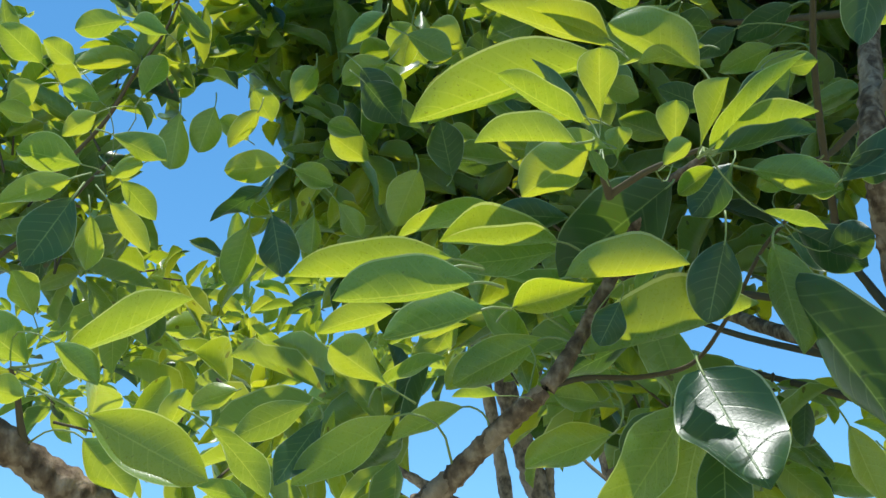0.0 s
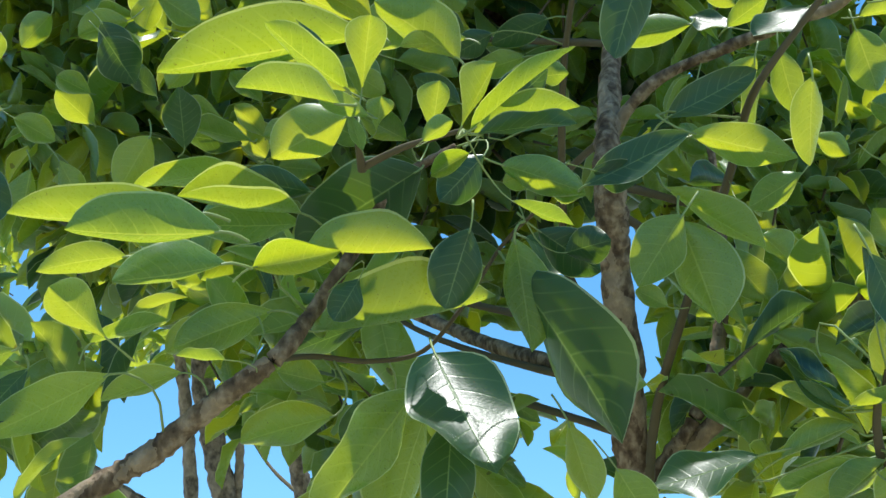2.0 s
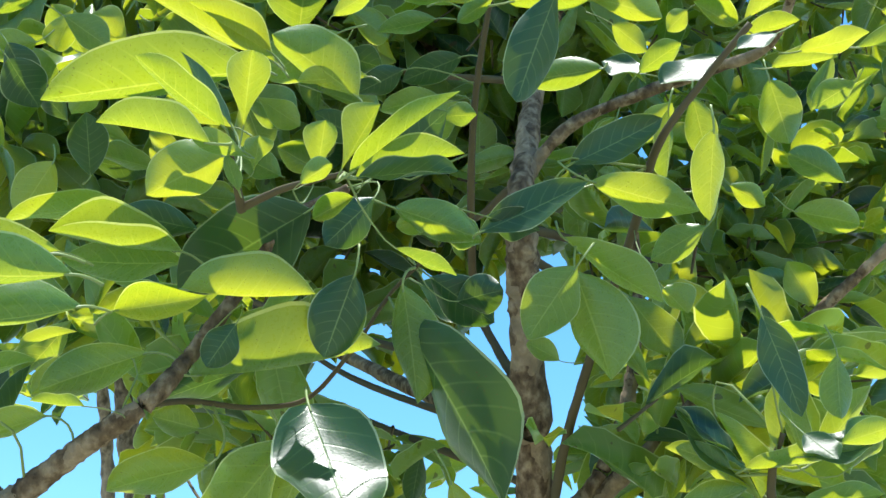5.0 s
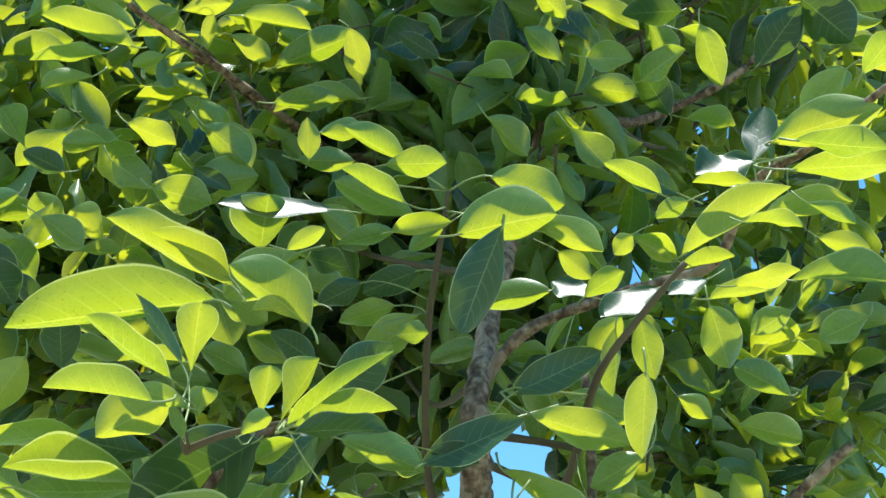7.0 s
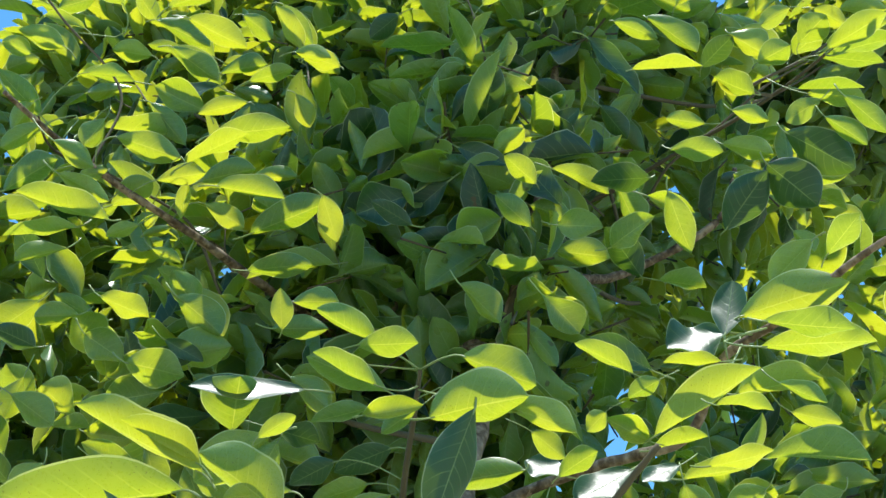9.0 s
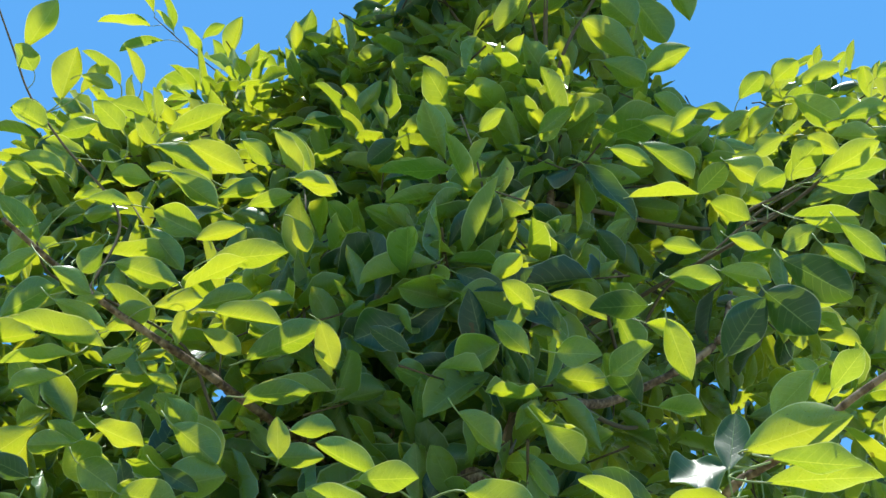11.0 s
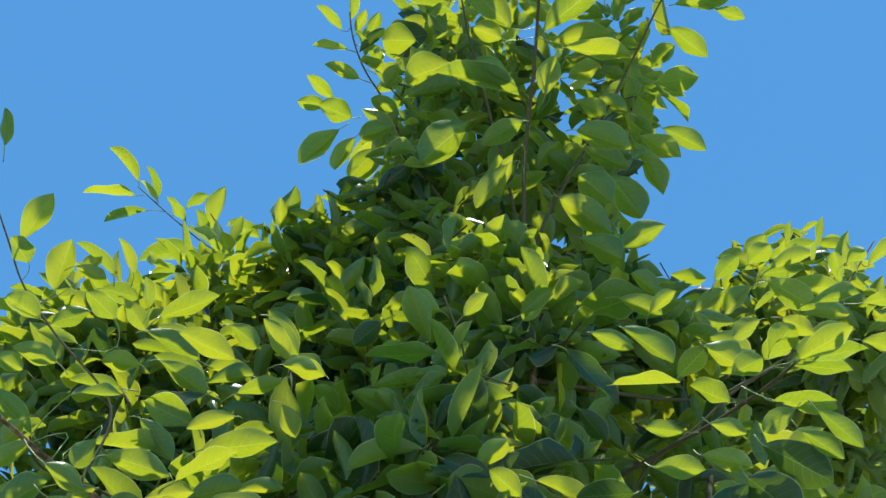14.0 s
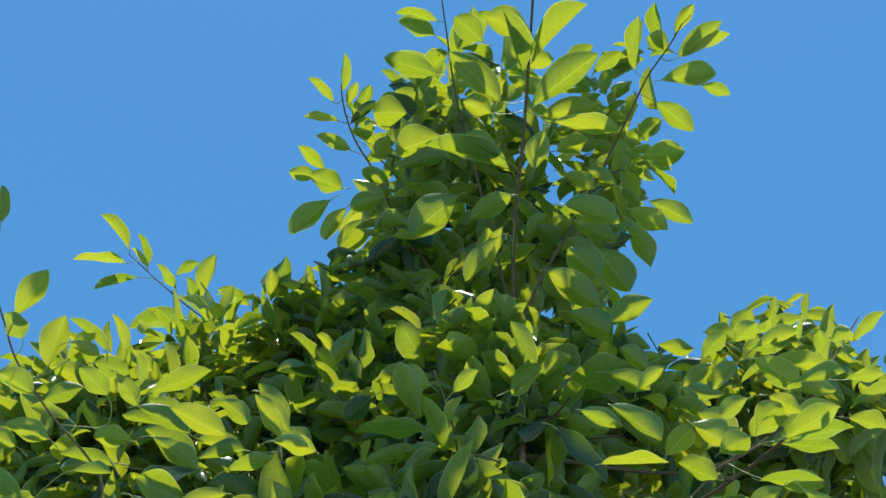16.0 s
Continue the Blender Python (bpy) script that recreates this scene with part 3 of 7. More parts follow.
b = Bough(front_tree, "limb", 0.0130, 0.0060, (-0.199, 0.656, 1.634), (-0.206, 0.577, 1.717), (-0.252, 0.531, 1.748), (-0.283, 0.509, 1.771), (-0.320, 0.478, 1.799), (-0.356, 0.450, 1.827), label="brown flaking limb")
BOUGHS.append(b)
b = Bough(front_tree, "twig", 0.0022, 0.0010, (-0.283, 0.509, 1.771), (-0.284, 0.497, 1.784), (-0.282, 0.486, 1.797), (-0.281, 0.476, 1.806), label="")
BOUGHS.append(b)
leaf(b, (-0.257, 0.475, 1.808), (-0.201, 0.486, 1.836), (-0.47, 0.14, 0.87), 0.42, lit=0.034)
leaf(b, (-0.269, 0.469, 1.805), (-0.283, 0.442, 1.818), (-0.49, 0.57, 0.66), 0.72, "b", lit=0.034)
leaf(b, (-0.250, 0.455, 1.808), (-0.236, 0.471, 1.793), (-0.31, 0.78, 0.54), 0.59, lit=0.034)
leaf(b, (-0.235, 0.462, 1.777), (-0.183, 0.471, 1.748), (0.22, -0.97, 0.12), 0.47, lit=0.034)
leaf(b, (-0.254, 0.498, 1.778), (-0.237, 0.517, 1.754), (-0.28, 0.84, 0.46), 0.71, "b", lit=0.034)
leaf(b, (-0.189, 0.484, 1.775), (-0.168, 0.503, 1.747), (0.24, 0.71, 0.67), 0.42, lit=0.034)
leaf(b, (-0.167, 0.581, 1.805), (-0.187, 0.569, 1.769), (0.18, -0.96, 0.21), 0.42, old=True)
leaf(b, (-0.167, 0.558, 1.806), (-0.205, 0.555, 1.790), (-0.30, 0.79, 0.54), 0.42, lit=0.034)
leaf(b, (-0.181, 0.515, 1.750), (-0.199, 0.498, 1.753), (-0.54, 0.68, 0.50), 0.46, lit=0.034)
leaf(b, (-0.304, 0.531, 1.853), (-0.313, 0.520, 1.874), (0.62, -0.77, -0.15), 0.73)
leaf(b, (-0.257, 0.448, 1.783), (-0.267, 0.437, 1.783), (-0.66, 0.54, 0.52), 0.99, lit=0.034)
leaf(b, (-0.206, 0.563, 1.817), (-0.225, 0.551, 1.806), (-0.67, 0.65, 0.36), 0.59)
b = Bough(front_tree, "twig", 0.0022, 0.0009, (-0.342, 0.461, 1.816), (-0.404, 0.587, 1.862), (-0.368, 0.589, 1.911), (-0.333, 0.594, 1.941), (-0.317, 0.594, 1.958), (-0.301, 0.593, 1.974), label="")
BOUGHS.append(b)
leaf(b, (-0.293, 0.543, 1.943), (-0.317, 0.516, 1.941), (-0.60, 0.46, 0.66), 0.66, "b")
leaf(b, (-0.289, 0.530, 1.917), (-0.311, 0.527, 1.879), (0.37, -0.92, -0.12), 0.62, "b", old=True)
leaf(b, (-0.272, 0.532, 1.953), (-0.245, 0.544, 1.940), (-0.09, 0.81, 0.58), 0.54, lit=0.034)
leaf(b, (-0.289, 0.526, 1.926), (-0.325, 0.518, 1.911), (-0.41, 0.65, 0.65), 0.44, lit=0.034)
leaf(b, (-0.280, 0.564, 1.942), (-0.266, 0.582, 1.925), (-0.24, 0.74, 0.63), 0.55, lit=0.034)
leaf(b, (-0.277, 0.547, 1.921), (-0.262, 0.569, 1.899), (-0.17, 0.75, 0.65), 0.42, lit=0.034)
leaf(b, (-0.291, 0.554, 1.918), (-0.297, 0.567, 1.892), (-0.17, 0.86, 0.47), 0.53)
leaf(b, (-0.259, 0.545, 1.941), (-0.276, 0.543, 1.935), (-0.34, 0.66, 0.67), 0.62, lit=0.034)
leaf(b, (-0.285, 0.562, 2.046), (-0.308, 0.545, 2.032), (-0.67, 0.44, 0.60), 0.56, lit=0.034)
leaf(b, (-0.238, 0.517, 2.001), (-0.252, 0.502, 2.000), (-0.52, 0.44, 0.74), 0.68, lit=0.034)
leaf(b, (-0.312, 0.522, 1.996), (-0.323, 0.495, 2.005), (-0.41, 0.43, 0.80), 0.64, lit=0.034)
leaf(b, (-0.297, 0.529, 1.998), (-0.309, 0.515, 2.006), (-0.28, 0.65, 0.70), 0.73, lit=0.034)
leaf(b, (-0.304, 0.509, 1.974), (-0.321, 0.507, 1.965), (-0.43, 0.58, 0.69), 0.83)
leaf(b, (-0.295, 0.560, 1.992), (-0.309, 0.541, 1.993), (-0.52, 0.45, 0.73), 0.64)
leaf(b, (-0.288, 0.543, 1.974), (-0.307, 0.543, 1.962), (-0.43, 0.60, 0.67), 0.66, lit=0.034)
leaf(b, (-0.311, 0.519, 1.960), (-0.325, 0.505, 1.961), (0.68, -0.69, -0.26), 0.62)
b = Bough(tree, "twig", 0.0022, 0.0009, (-0.548, 0.940, 2.145), (-0.470, 0.912, 2.196), (-0.430, 0.877, 2.217), (-0.403, 0.868, 2.248), (-0.378, 0.852, 2.286), label="")
BOUGHS.append(b)
leaf(b, (-0.174, 0.738, 2.151), (-0.204, 0.746, 2.134), (-0.25, 0.63, 0.74), 0.53, lit=0.034)
leaf(b, (-0.269, 0.749, 2.089), (-0.294, 0.758, 2.066), (-0.39, 0.64, 0.66), 0.48, lit=0.034)
leaf(b, (-0.277, 0.757, 2.112), (-0.268, 0.775, 2.093), (-0.10, 0.74, 0.66), 0.83, "b")
leaf(b, (-0.258, 0.772, 2.055), (-0.293, 0.749, 2.043), (-0.58, 0.56, 0.59), 0.59)
leaf(b, (-0.271, 0.776, 2.040), (-0.308, 0.766, 2.012), (-0.63, 0.32, 0.71), 0.42, old=True)
leaf(b, (-0.280, 0.770, 2.008), (-0.295, 0.781, 1.966), (-0.71, 0.59, 0.40), 0.62, "b")
leaf(b, (-0.264, 0.772, 2.016), (-0.256, 0.778, 1.969), (0.08, 0.99, 0.14), 0.62, "b", old=True)
leaf(b, (-0.249, 0.826, 2.039), (-0.251, 0.828, 2.007), (-0.52, 0.85, 0.09), 0.73, "b")
leaf(b, (-0.322, 0.732, 2.084), (-0.328, 0.736, 2.041), (-0.64, 0.75, 0.17), 0.59)
leaf(b, (-0.305, 0.754, 2.099), (-0.316, 0.755, 2.063), (-0.65, 0.73, 0.23), 0.65)
leaf(b, (-0.345, 0.716, 2.091), (-0.323, 0.699, 2.111), (-0.33, 0.49, 0.80), 0.62)
leaf(b, (-0.264, 0.819, 2.076), (-0.237, 0.835, 2.067), (-0.22, 0.71, 0.67), 0.68)
leaf(b, (-0.219, 0.849, 2.116), (-0.241, 0.829, 2.118), (-0.40, 0.56, 0.73), 0.68)
leaf(b, (-0.168, 0.825, 2.068), (-0.186, 0.825, 2.023), (-0.53, 0.82, 0.21), 0.63, "b")
leaf(b, (-0.206, 0.795, 2.144), (-0.186, 0.804, 2.113), (0.17, 0.91, 0.37), 0.69, "b", old=True)
leaf(b, (-0.247, 0.813, 2.161), (-0.268, 0.824, 2.139), (-0.37, 0.64, 0.67), 0.72, "b")
leaf(b, (-0.133, 0.776, 2.104), (-0.150, 0.776, 2.078), (-0.53, 0.77, 0.35), 0.76)
leaf(b, (-0.166, 0.775, 2.156), (-0.133, 0.779, 2.135), (0.25, 0.79, 0.55), 0.66)
leaf(b, (-0.288, 0.782, 2.084), (-0.303, 0.760, 2.092), (-0.34, 0.53, 0.78), 0.69)
leaf(b, (-0.234, 0.839, 2.054), (-0.217, 0.845, 2.026), (0.14, 0.95, 0.27), 0.60)
leaf(b, (-0.099, 0.866, 2.089), (-0.144, 0.852, 2.092), (-0.05, 0.37, 0.93), 0.55, "o", lit=0.034)
leaf(b, (-0.146, 0.845, 2.069), (-0.151, 0.822, 2.108), (0.40, -0.81, -0.43), 0.64, old=True)
leaf(b, (-0.098, 0.942, 2.112), (-0.070, 0.930, 2.136), (-0.47, 0.43, 0.77), 0.55, "o", old=True)
leaf(b, (-0.058, 0.810, 2.110), (-0.095, 0.802, 2.110), (0.22, -0.97, -0.11), 0.62, "b", lit=0.034)
leaf(b, (-0.087, 0.808, 2.160), (-0.060, 0.824, 2.140), (0.23, 0.60, 0.77), 0.62, "b")
leaf(b, (-0.094, 0.865, 2.123), (-0.117, 0.843, 2.135), (0.09, 0.41, 0.91), 0.62, "b")
leaf(b, (0.015, 0.782, 2.147), (0.056, 0.785, 2.138), (0.19, 0.31, 0.93), 0.55, "o", old=True)
leaf(b, (-0.071, 0.954, 2.202), (-0.112, 0.927, 2.211), (-0.21, 0.58, 0.78), 0.79, old=True)
leaf(b, (0.011, 0.906, 2.192), (0.061, 0.906, 2.178), (0.25, 0.22, 0.94), 0.62, "b")
leaf(b, (-0.198, 0.777, 2.119), (-0.178, 0.802, 2.097), (-0.07, 0.70, 0.71), 0.84, "b", old=True)
leaf(b, (-0.095, 0.966, 2.145), (-0.058, 0.968, 2.158), (-0.27, 0.71, 0.64), 0.70, "b")
leaf(b, (-0.093, 0.994, 2.140), (-0.121, 0.971, 2.170), (0.05, 0.76, 0.65), 0.74, lit=0.034)
leaf(b, (-0.077, 0.831, 2.127), (-0.118, 0.814, 2.141), (0.26, -0.90, -0.35), 0.48)
leaf(b, (-0.050, 0.824, 2.073), (-0.087, 0.817, 2.066), (-0.26, 0.41, 0.87), 0.55, "o")
leaf(b, (0.019, 0.908, 2.118), (-0.019, 0.902, 2.136), (0.03, -0.96, -0.26), 0.66, lit=0.034)
leaf(b, (-0.088, 0.982, 2.130), (-0.051, 0.987, 2.131), (-0.13, 0.73, 0.68), 0.73)
leaf(b, (-0.129, 0.843, 2.174), (-0.156, 0.815, 2.187), (-0.19, 0.53, 0.83), 0.79, "o")
leaf(b, (-0.045, 0.854, 2.149), (-0.027, 0.874, 2.113), (0.19, 0.81, 0.56), 0.75)
leaf(b, (-0.177, 0.883, 2.136), (-0.203, 0.869, 2.158), (0.07, 0.80, 0.59), 0.53, old=True)
leaf(b, (-0.096, 0.936, 2.133), (-0.120, 0.914, 2.149), (-0.10, 0.64, 0.76), 0.57)
leaf(b, (-0.094, 0.965, 2.128), (-0.123, 0.943, 2.151), (-0.01, 0.72, 0.69), 0.52, lit=0.034)
leaf(b, (-0.152, 0.878, 2.099), (-0.109, 0.886, 2.098), (-0.11, 0.72, 0.69), 0.53, old=True)
leaf(b, (-0.150, 0.829, 2.160), (-0.118, 0.836, 2.165), (-0.24, 0.33, 0.91), 0.55, "o")
leaf(b, (-0.046, 0.836, 2.141), (-0.003, 0.839, 2.122), (0.23, 0.73, 0.65), 0.76, "b")
leaf(b, (-0.011, 0.833, 2.072), (-0.045, 0.823, 2.083), (0.01, 0.72, 0.70), 0.66)
leaf(b, (-0.233, 0.928, 2.135), (-0.260, 0.901, 2.150), (-0.22, 0.63, 0.74), 0.73)
leaf(b, (-0.204, 0.945, 2.193), (-0.233, 0.916, 2.219), (-0.07, 0.69, 0.72), 0.72, lit=0.034)
leaf(b, (-0.122, 0.869, 2.110), (-0.154, 0.862, 2.118), (0.04, 0.64, 0.76), 0.55, "o")
leaf(b, (-0.032, 0.814, 2.125), (0.000, 0.830, 2.113), (-0.04, 0.66, 0.75), 0.57, "o")
leaf(b, (-0.103, 0.800, 2.119), (-0.082, 0.817, 2.102), (0.59, -0.80, -0.09), 0.55, "o", old=True)
leaf(b, (0.379, 0.810, 1.962), (0.410, 0.792, 1.953), (0.53, 0.64, 0.55), 0.46)
leaf(b, (0.321, 0.793, 1.920), (0.357, 0.771, 1.916), (0.48, 0.67, 0.56), 0.58, "o", lit=0.034)
leaf(b, (0.346, 0.864, 1.963), (0.371, 0.865, 1.937), (-0.17, -0.96, -0.21), 0.81, "o")
leaf(b, (0.311, 0.844, 1.973), (0.279, 0.854, 1.949), (-0.05, 0.90, 0.44), 0.73, lit=0.034)
leaf(b, (0.255, 0.833, 1.947), (0.221, 0.837, 1.943), (-0.05, 0.34, 0.94), 0.62, "b", lit=0.034)
leaf(b, (0.309, 0.844, 1.957), (0.349, 0.829, 1.951), (0.34, 0.74, 0.58), 0.62)
leaf(b, (0.349, 0.834, 1.955), (0.376, 0.830, 1.941), (0.38, 0.72, 0.58), 0.81, "b")
leaf(b, (0.234, 0.842, 1.953), (0.200, 0.838, 1.977), (0.41, 0.59, 0.70), 0.62, "b")
leaf(b, (0.354, 0.805, 1.964), (0.387, 0.805, 1.940), (0.42, 0.70, 0.58), 0.63)
leaf(b, (0.337, 0.750, 1.956), (0.317, 0.738, 1.981), (-0.05, -0.89, -0.46), 0.65)
leaf(b, (0.394, 0.831, 1.942), (0.423, 0.814, 1.950), (0.30, 0.77, 0.57), 0.67, "b", lit=0.034)
leaf(b, (0.230, 0.778, 1.923), (0.205, 0.762, 1.947), (0.22, 0.68, 0.70), 0.69, "o")
leaf(b, (0.229, 0.789, 1.963), (0.259, 0.783, 1.938), (0.52, 0.72, 0.45), 0.55, old=True)
leaf(b, (0.332, 0.761, 1.943), (0.296, 0.766, 1.964), (0.51, 0.40, 0.76), 0.62, "b", old=True)
b = Bough(tree, "twig", 0.0036, 0.0013, (0.165, 0.821, 1.904), (0.138, 0.869, 1.985), (0.118, 0.766, 1.988), (0.110, 0.686, 2.056), (0.113, 0.641, 2.097), (0.114, 0.631, 2.112), label="")
BOUGHS.append(b)
leaf(b, (0.087, 0.616, 2.120), (0.047, 0.593, 2.127), (0.09, 0.16, 0.98), 0.42, lit=0.034)
leaf(b, (0.073, 0.609, 2.113), (0.110, 0.603, 2.114), (0.07, 0.66, 0.75), 0.55, lit=0.034)
leaf(b, (0.086, 0.599, 2.080), (0.047, 0.583, 2.090), (0.17, 0.18, 0.97), 0.42, lit=0.034)
leaf(b, (0.099, 0.710, 2.141), (0.042, 0.698, 2.157), (0.08, 0.60, 0.79), 0.42)
leaf(b, (0.078, 0.600, 2.060), (0.112, 0.583, 2.060), (-0.46, -0.89, -0.05), 0.42)
leaf(b, (0.116, 0.589, 2.055), (0.171, 0.572, 2.064), (0.02, 0.54, 0.84), 0.62, "b", lit=0.034)
leaf(b, (0.137, 0.606, 2.109), (0.180, 0.594, 2.085), (0.52, 0.48, 0.70), 0.62, "b", lit=0.034)
leaf(b, (0.138, 0.603, 2.078), (0.177, 0.602, 2.076), (-0.03, -0.98, -0.21), 0.42)
leaf(b, (0.158, 0.602, 2.075), (0.201, 0.587, 2.051), (0.53, 0.45, 0.72), 0.42, lit=0.034)
leaf(b, (0.180, 0.615, 2.065), (0.201, 0.621, 2.052), (0.23, 0.68, 0.70), 0.63, lit=0.034)
leaf(b, (0.141, 0.577, 2.057), (0.120, 0.590, 1.992), (-0.33, 0.90, 0.28), 0.42, old=True)
leaf(b, (0.181, 0.645, 2.055), (0.135, 0.653, 2.047), (0.03, 0.74, 0.67), 0.44, lit=0.034)
leaf(b, (0.025, 0.648, 2.069), (-0.017, 0.651, 2.036), (-0.35, 0.77, 0.53), 0.64, "b")
leaf(b, (0.001, 0.661, 2.077), (0.004, 0.633, 2.100), (-0.28, 0.59, 0.76), 1.13, "b", lit=0.034)
leaf(b, (0.044, 0.651, 2.104), (-0.027, 0.640, 2.095), (0.06, -0.88, 0.46), 0.35, old=True, lit=0.055)
leaf(b, (0.021, 0.578, 2.030), (0.041, 0.567, 2.039), (-0.00, 0.66, 0.75), 0.45, lit=0.034)
leaf(b, (0.088, 0.669, 2.029), (0.108, 0.664, 2.029), (0.22, 0.72, 0.66), 0.73, lit=0.034)
leaf(b, (0.086, 0.702, 2.123), (0.048, 0.702, 2.109), (-0.28, 0.57, 0.77), 0.42)
leaf(b, (0.109, 0.598, 2.065), (0.090, 0.609, 2.054), (-0.02, 0.70, 0.71), 0.54)
leaf(b, (0.066, 0.699, 2.080), (0.038, 0.706, 2.065), (-0.17, 0.76, 0.62), 0.58, old=True)
leaf(b, (0.102, 0.693, 2.089), (0.066, 0.706, 2.076), (0.02, 0.72, 0.70), 0.48, old=True)
leaf(b, (0.089, 0.714, 2.073), (0.053, 0.709, 2.055), (-0.37, 0.77, 0.53), 0.47)
leaf(b, (0.069, 0.714, 2.031), (0.103, 0.696, 2.057), (-0.09, 0.78, 0.62), 0.57)
leaf(b, (0.041, 0.655, 2.000), (0.013, 0.651, 2.015), (0.17, 0.80, 0.58), 0.55, old=True)
b = Bough(tree, "limb", 0.0052, 0.0020, (0.161, 0.810, 1.916), (0.159, 0.783, 2.056), (0.177, 0.768, 2.081), (0.230, 0.746, 2.105), (0.269, 0.707, 2.103), (0.294, 0.683, 2.103), (0.315, 0.628, 2.141), (0.335, 0.607, 2.147), (0.376, 0.555, 2.167), (0.408, 0.511, 2.175), label="brown flaking limb")
BOUGHS.append(b)
leaf(b, (0.235, 0.579, 2.088), (0.198, 0.566, 2.098), (0.21, 0.15, 0.97), 0.42, lit=0.034)
leaf(b, (0.257, 0.614, 2.113), (0.219, 0.615, 2.135), (-0.21, -0.92, -0.32), 0.45, old=True)
leaf(b, (0.316, 0.636, 2.160), (0.277, 0.642, 2.148), (-0.28, -0.85, 0.45), 1.10, "b", old=True, lit=0.055)
leaf(b, (0.281, 0.554, 2.085), (0.247, 0.558, 2.084), (-0.00, 0.17, 0.99), 0.42, lit=0.034)
leaf(b, (0.300, 0.595, 2.130), (0.313, 0.602, 2.178), (-0.37, -0.90, 0.23), 0.43, old=True, lit=0.055)
leaf(b, (0.310, 0.594, 2.144), (0.373, 0.564, 2.156), (0.16, 0.65, 0.74), 0.47, lit=0.034)
leaf(b, (0.296, 0.523, 2.094), (0.345, 0.512, 2.086), (0.20, 0.25, 0.95), 0.42, lit=0.034)
leaf(b, (0.312, 0.571, 2.108), (0.376, 0.551, 2.105), (0.13, 0.26, 0.96), 0.42, lit=0.034)
leaf(b, (0.329, 0.497, 2.124), (0.339, 0.469, 2.133), (0.31, 0.39, 0.87), 0.54, lit=0.034)
leaf(b, (0.243, 0.575, 2.045), (0.296, 0.535, 2.071), (-0.23, 0.28, 0.93), 0.42, lit=0.034)
leaf(b, (0.266, 0.532, 2.043), (0.291, 0.515, 2.032), (0.32, -0.13, 0.94), 0.42, lit=0.034)
leaf(b, (0.308, 0.613, 2.099), (0.350, 0.575, 2.092), (0.36, 0.23, 0.90), 0.42)
leaf(b, (0.311, 0.551, 2.072), (0.338, 0.550, 2.060), (0.38, 0.38, 0.84), 0.42, lit=0.034)
leaf(b, (0.250, 0.577, 2.084), (0.233, 0.587, 2.076), (0.07, 0.73, 0.69), 0.66, lit=0.034)
leaf(b, (0.243, 0.586, 2.048), (0.216, 0.577, 2.056), (0.17, -0.88, -0.44), 0.62)
leaf(b, (0.230, 0.631, 2.091), (0.220, 0.641, 2.082), (0.09, 0.70, 0.71), 0.85, lit=0.034)
leaf(b, (0.247, 0.597, 2.048), (0.274, 0.574, 2.047), (0.10, 0.08, 0.99), 0.42, lit=0.034)
leaf(b, (0.275, 0.584, 2.033), (0.309, 0.567, 2.037), (0.07, 0.33, 0.94), 0.42, lit=0.034)
leaf(b, (0.265, 0.600, 2.032), (0.300, 0.590, 2.036), (-0.03, 0.25, 0.97), 0.42, lit=0.034)
leaf(b, (0.313, 0.593, 2.045), (0.367, 0.570, 2.036), (0.22, 0.11, 0.97), 0.42)
leaf(b, (0.205, 0.642, 2.051), (0.183, 0.655, 2.067), (-0.16, -0.86, 0.49), 0.73, old=True, lit=0.055)
leaf(b, (0.199, 0.634, 2.046), (0.219, 0.613, 2.054), (0.29, 0.57, 0.77), 0.53, lit=0.034)
leaf(b, (0.235, 0.596, 2.035), (0.198, 0.589, 2.009), (-0.20, -0.85, 0.49), 0.57, old=True, lit=0.055)
leaf(b, (0.242, 0.531, 2.005), (0.221, 0.531, 1.994), (-0.24, -0.84, 0.49), 0.64, old=True, lit=0.055)
leaf(b, (0.274, 0.627, 2.043), (0.287, 0.639, 2.008), (0.51, 0.74, 0.44), 0.69, "b", lit=0.034)
leaf(b, (0.320, 0.614, 2.037), (0.299, 0.630, 2.027), (0.25, 0.70, 0.67), 0.67, lit=0.034)
leaf(b, (0.241, 0.667, 2.053), (0.254, 0.685, 2.019), (0.42, 0.72, 0.56), 0.51, lit=0.034)
leaf(b, (0.227, 0.673, 2.048), (0.229, 0.696, 2.010), (-0.54, 0.73, 0.42), 0.42, lit=0.034)
leaf(b, (0.249, 0.713, 2.001), (0.202, 0.714, 2.017), (0.22, 0.76, 0.61), 0.46)
leaf(b, (0.356, 0.721, 2.032), (0.316, 0.712, 2.046), (0.10, 0.68, 0.72), 0.56)
leaf(b, (0.319, 0.722, 2.009), (0.354, 0.706, 1.994), (0.53, 0.67, 0.51), 0.58)
leaf(b, (0.280, 0.726, 2.028), (0.303, 0.728, 2.015), (0.30, 0.73, 0.62), 0.66, lit=0.034)
leaf(b, (0.345, 0.619, 2.093), (0.375, 0.614, 2.085), (0.30, 0.64, 0.71), 0.49, lit=0.034)
leaf(b, (0.382, 0.619, 2.231), (0.357, 0.645, 2.209), (0.12, 0.69, 0.71), 0.60)
leaf(b, (0.380, 0.640, 2.052), (0.351, 0.652, 2.039), (0.09, 0.81, 0.58), 0.67)
leaf(b, (0.220, 0.727, 2.053), (0.238, 0.700, 2.070), (0.18, 0.61, 0.77), 0.53)
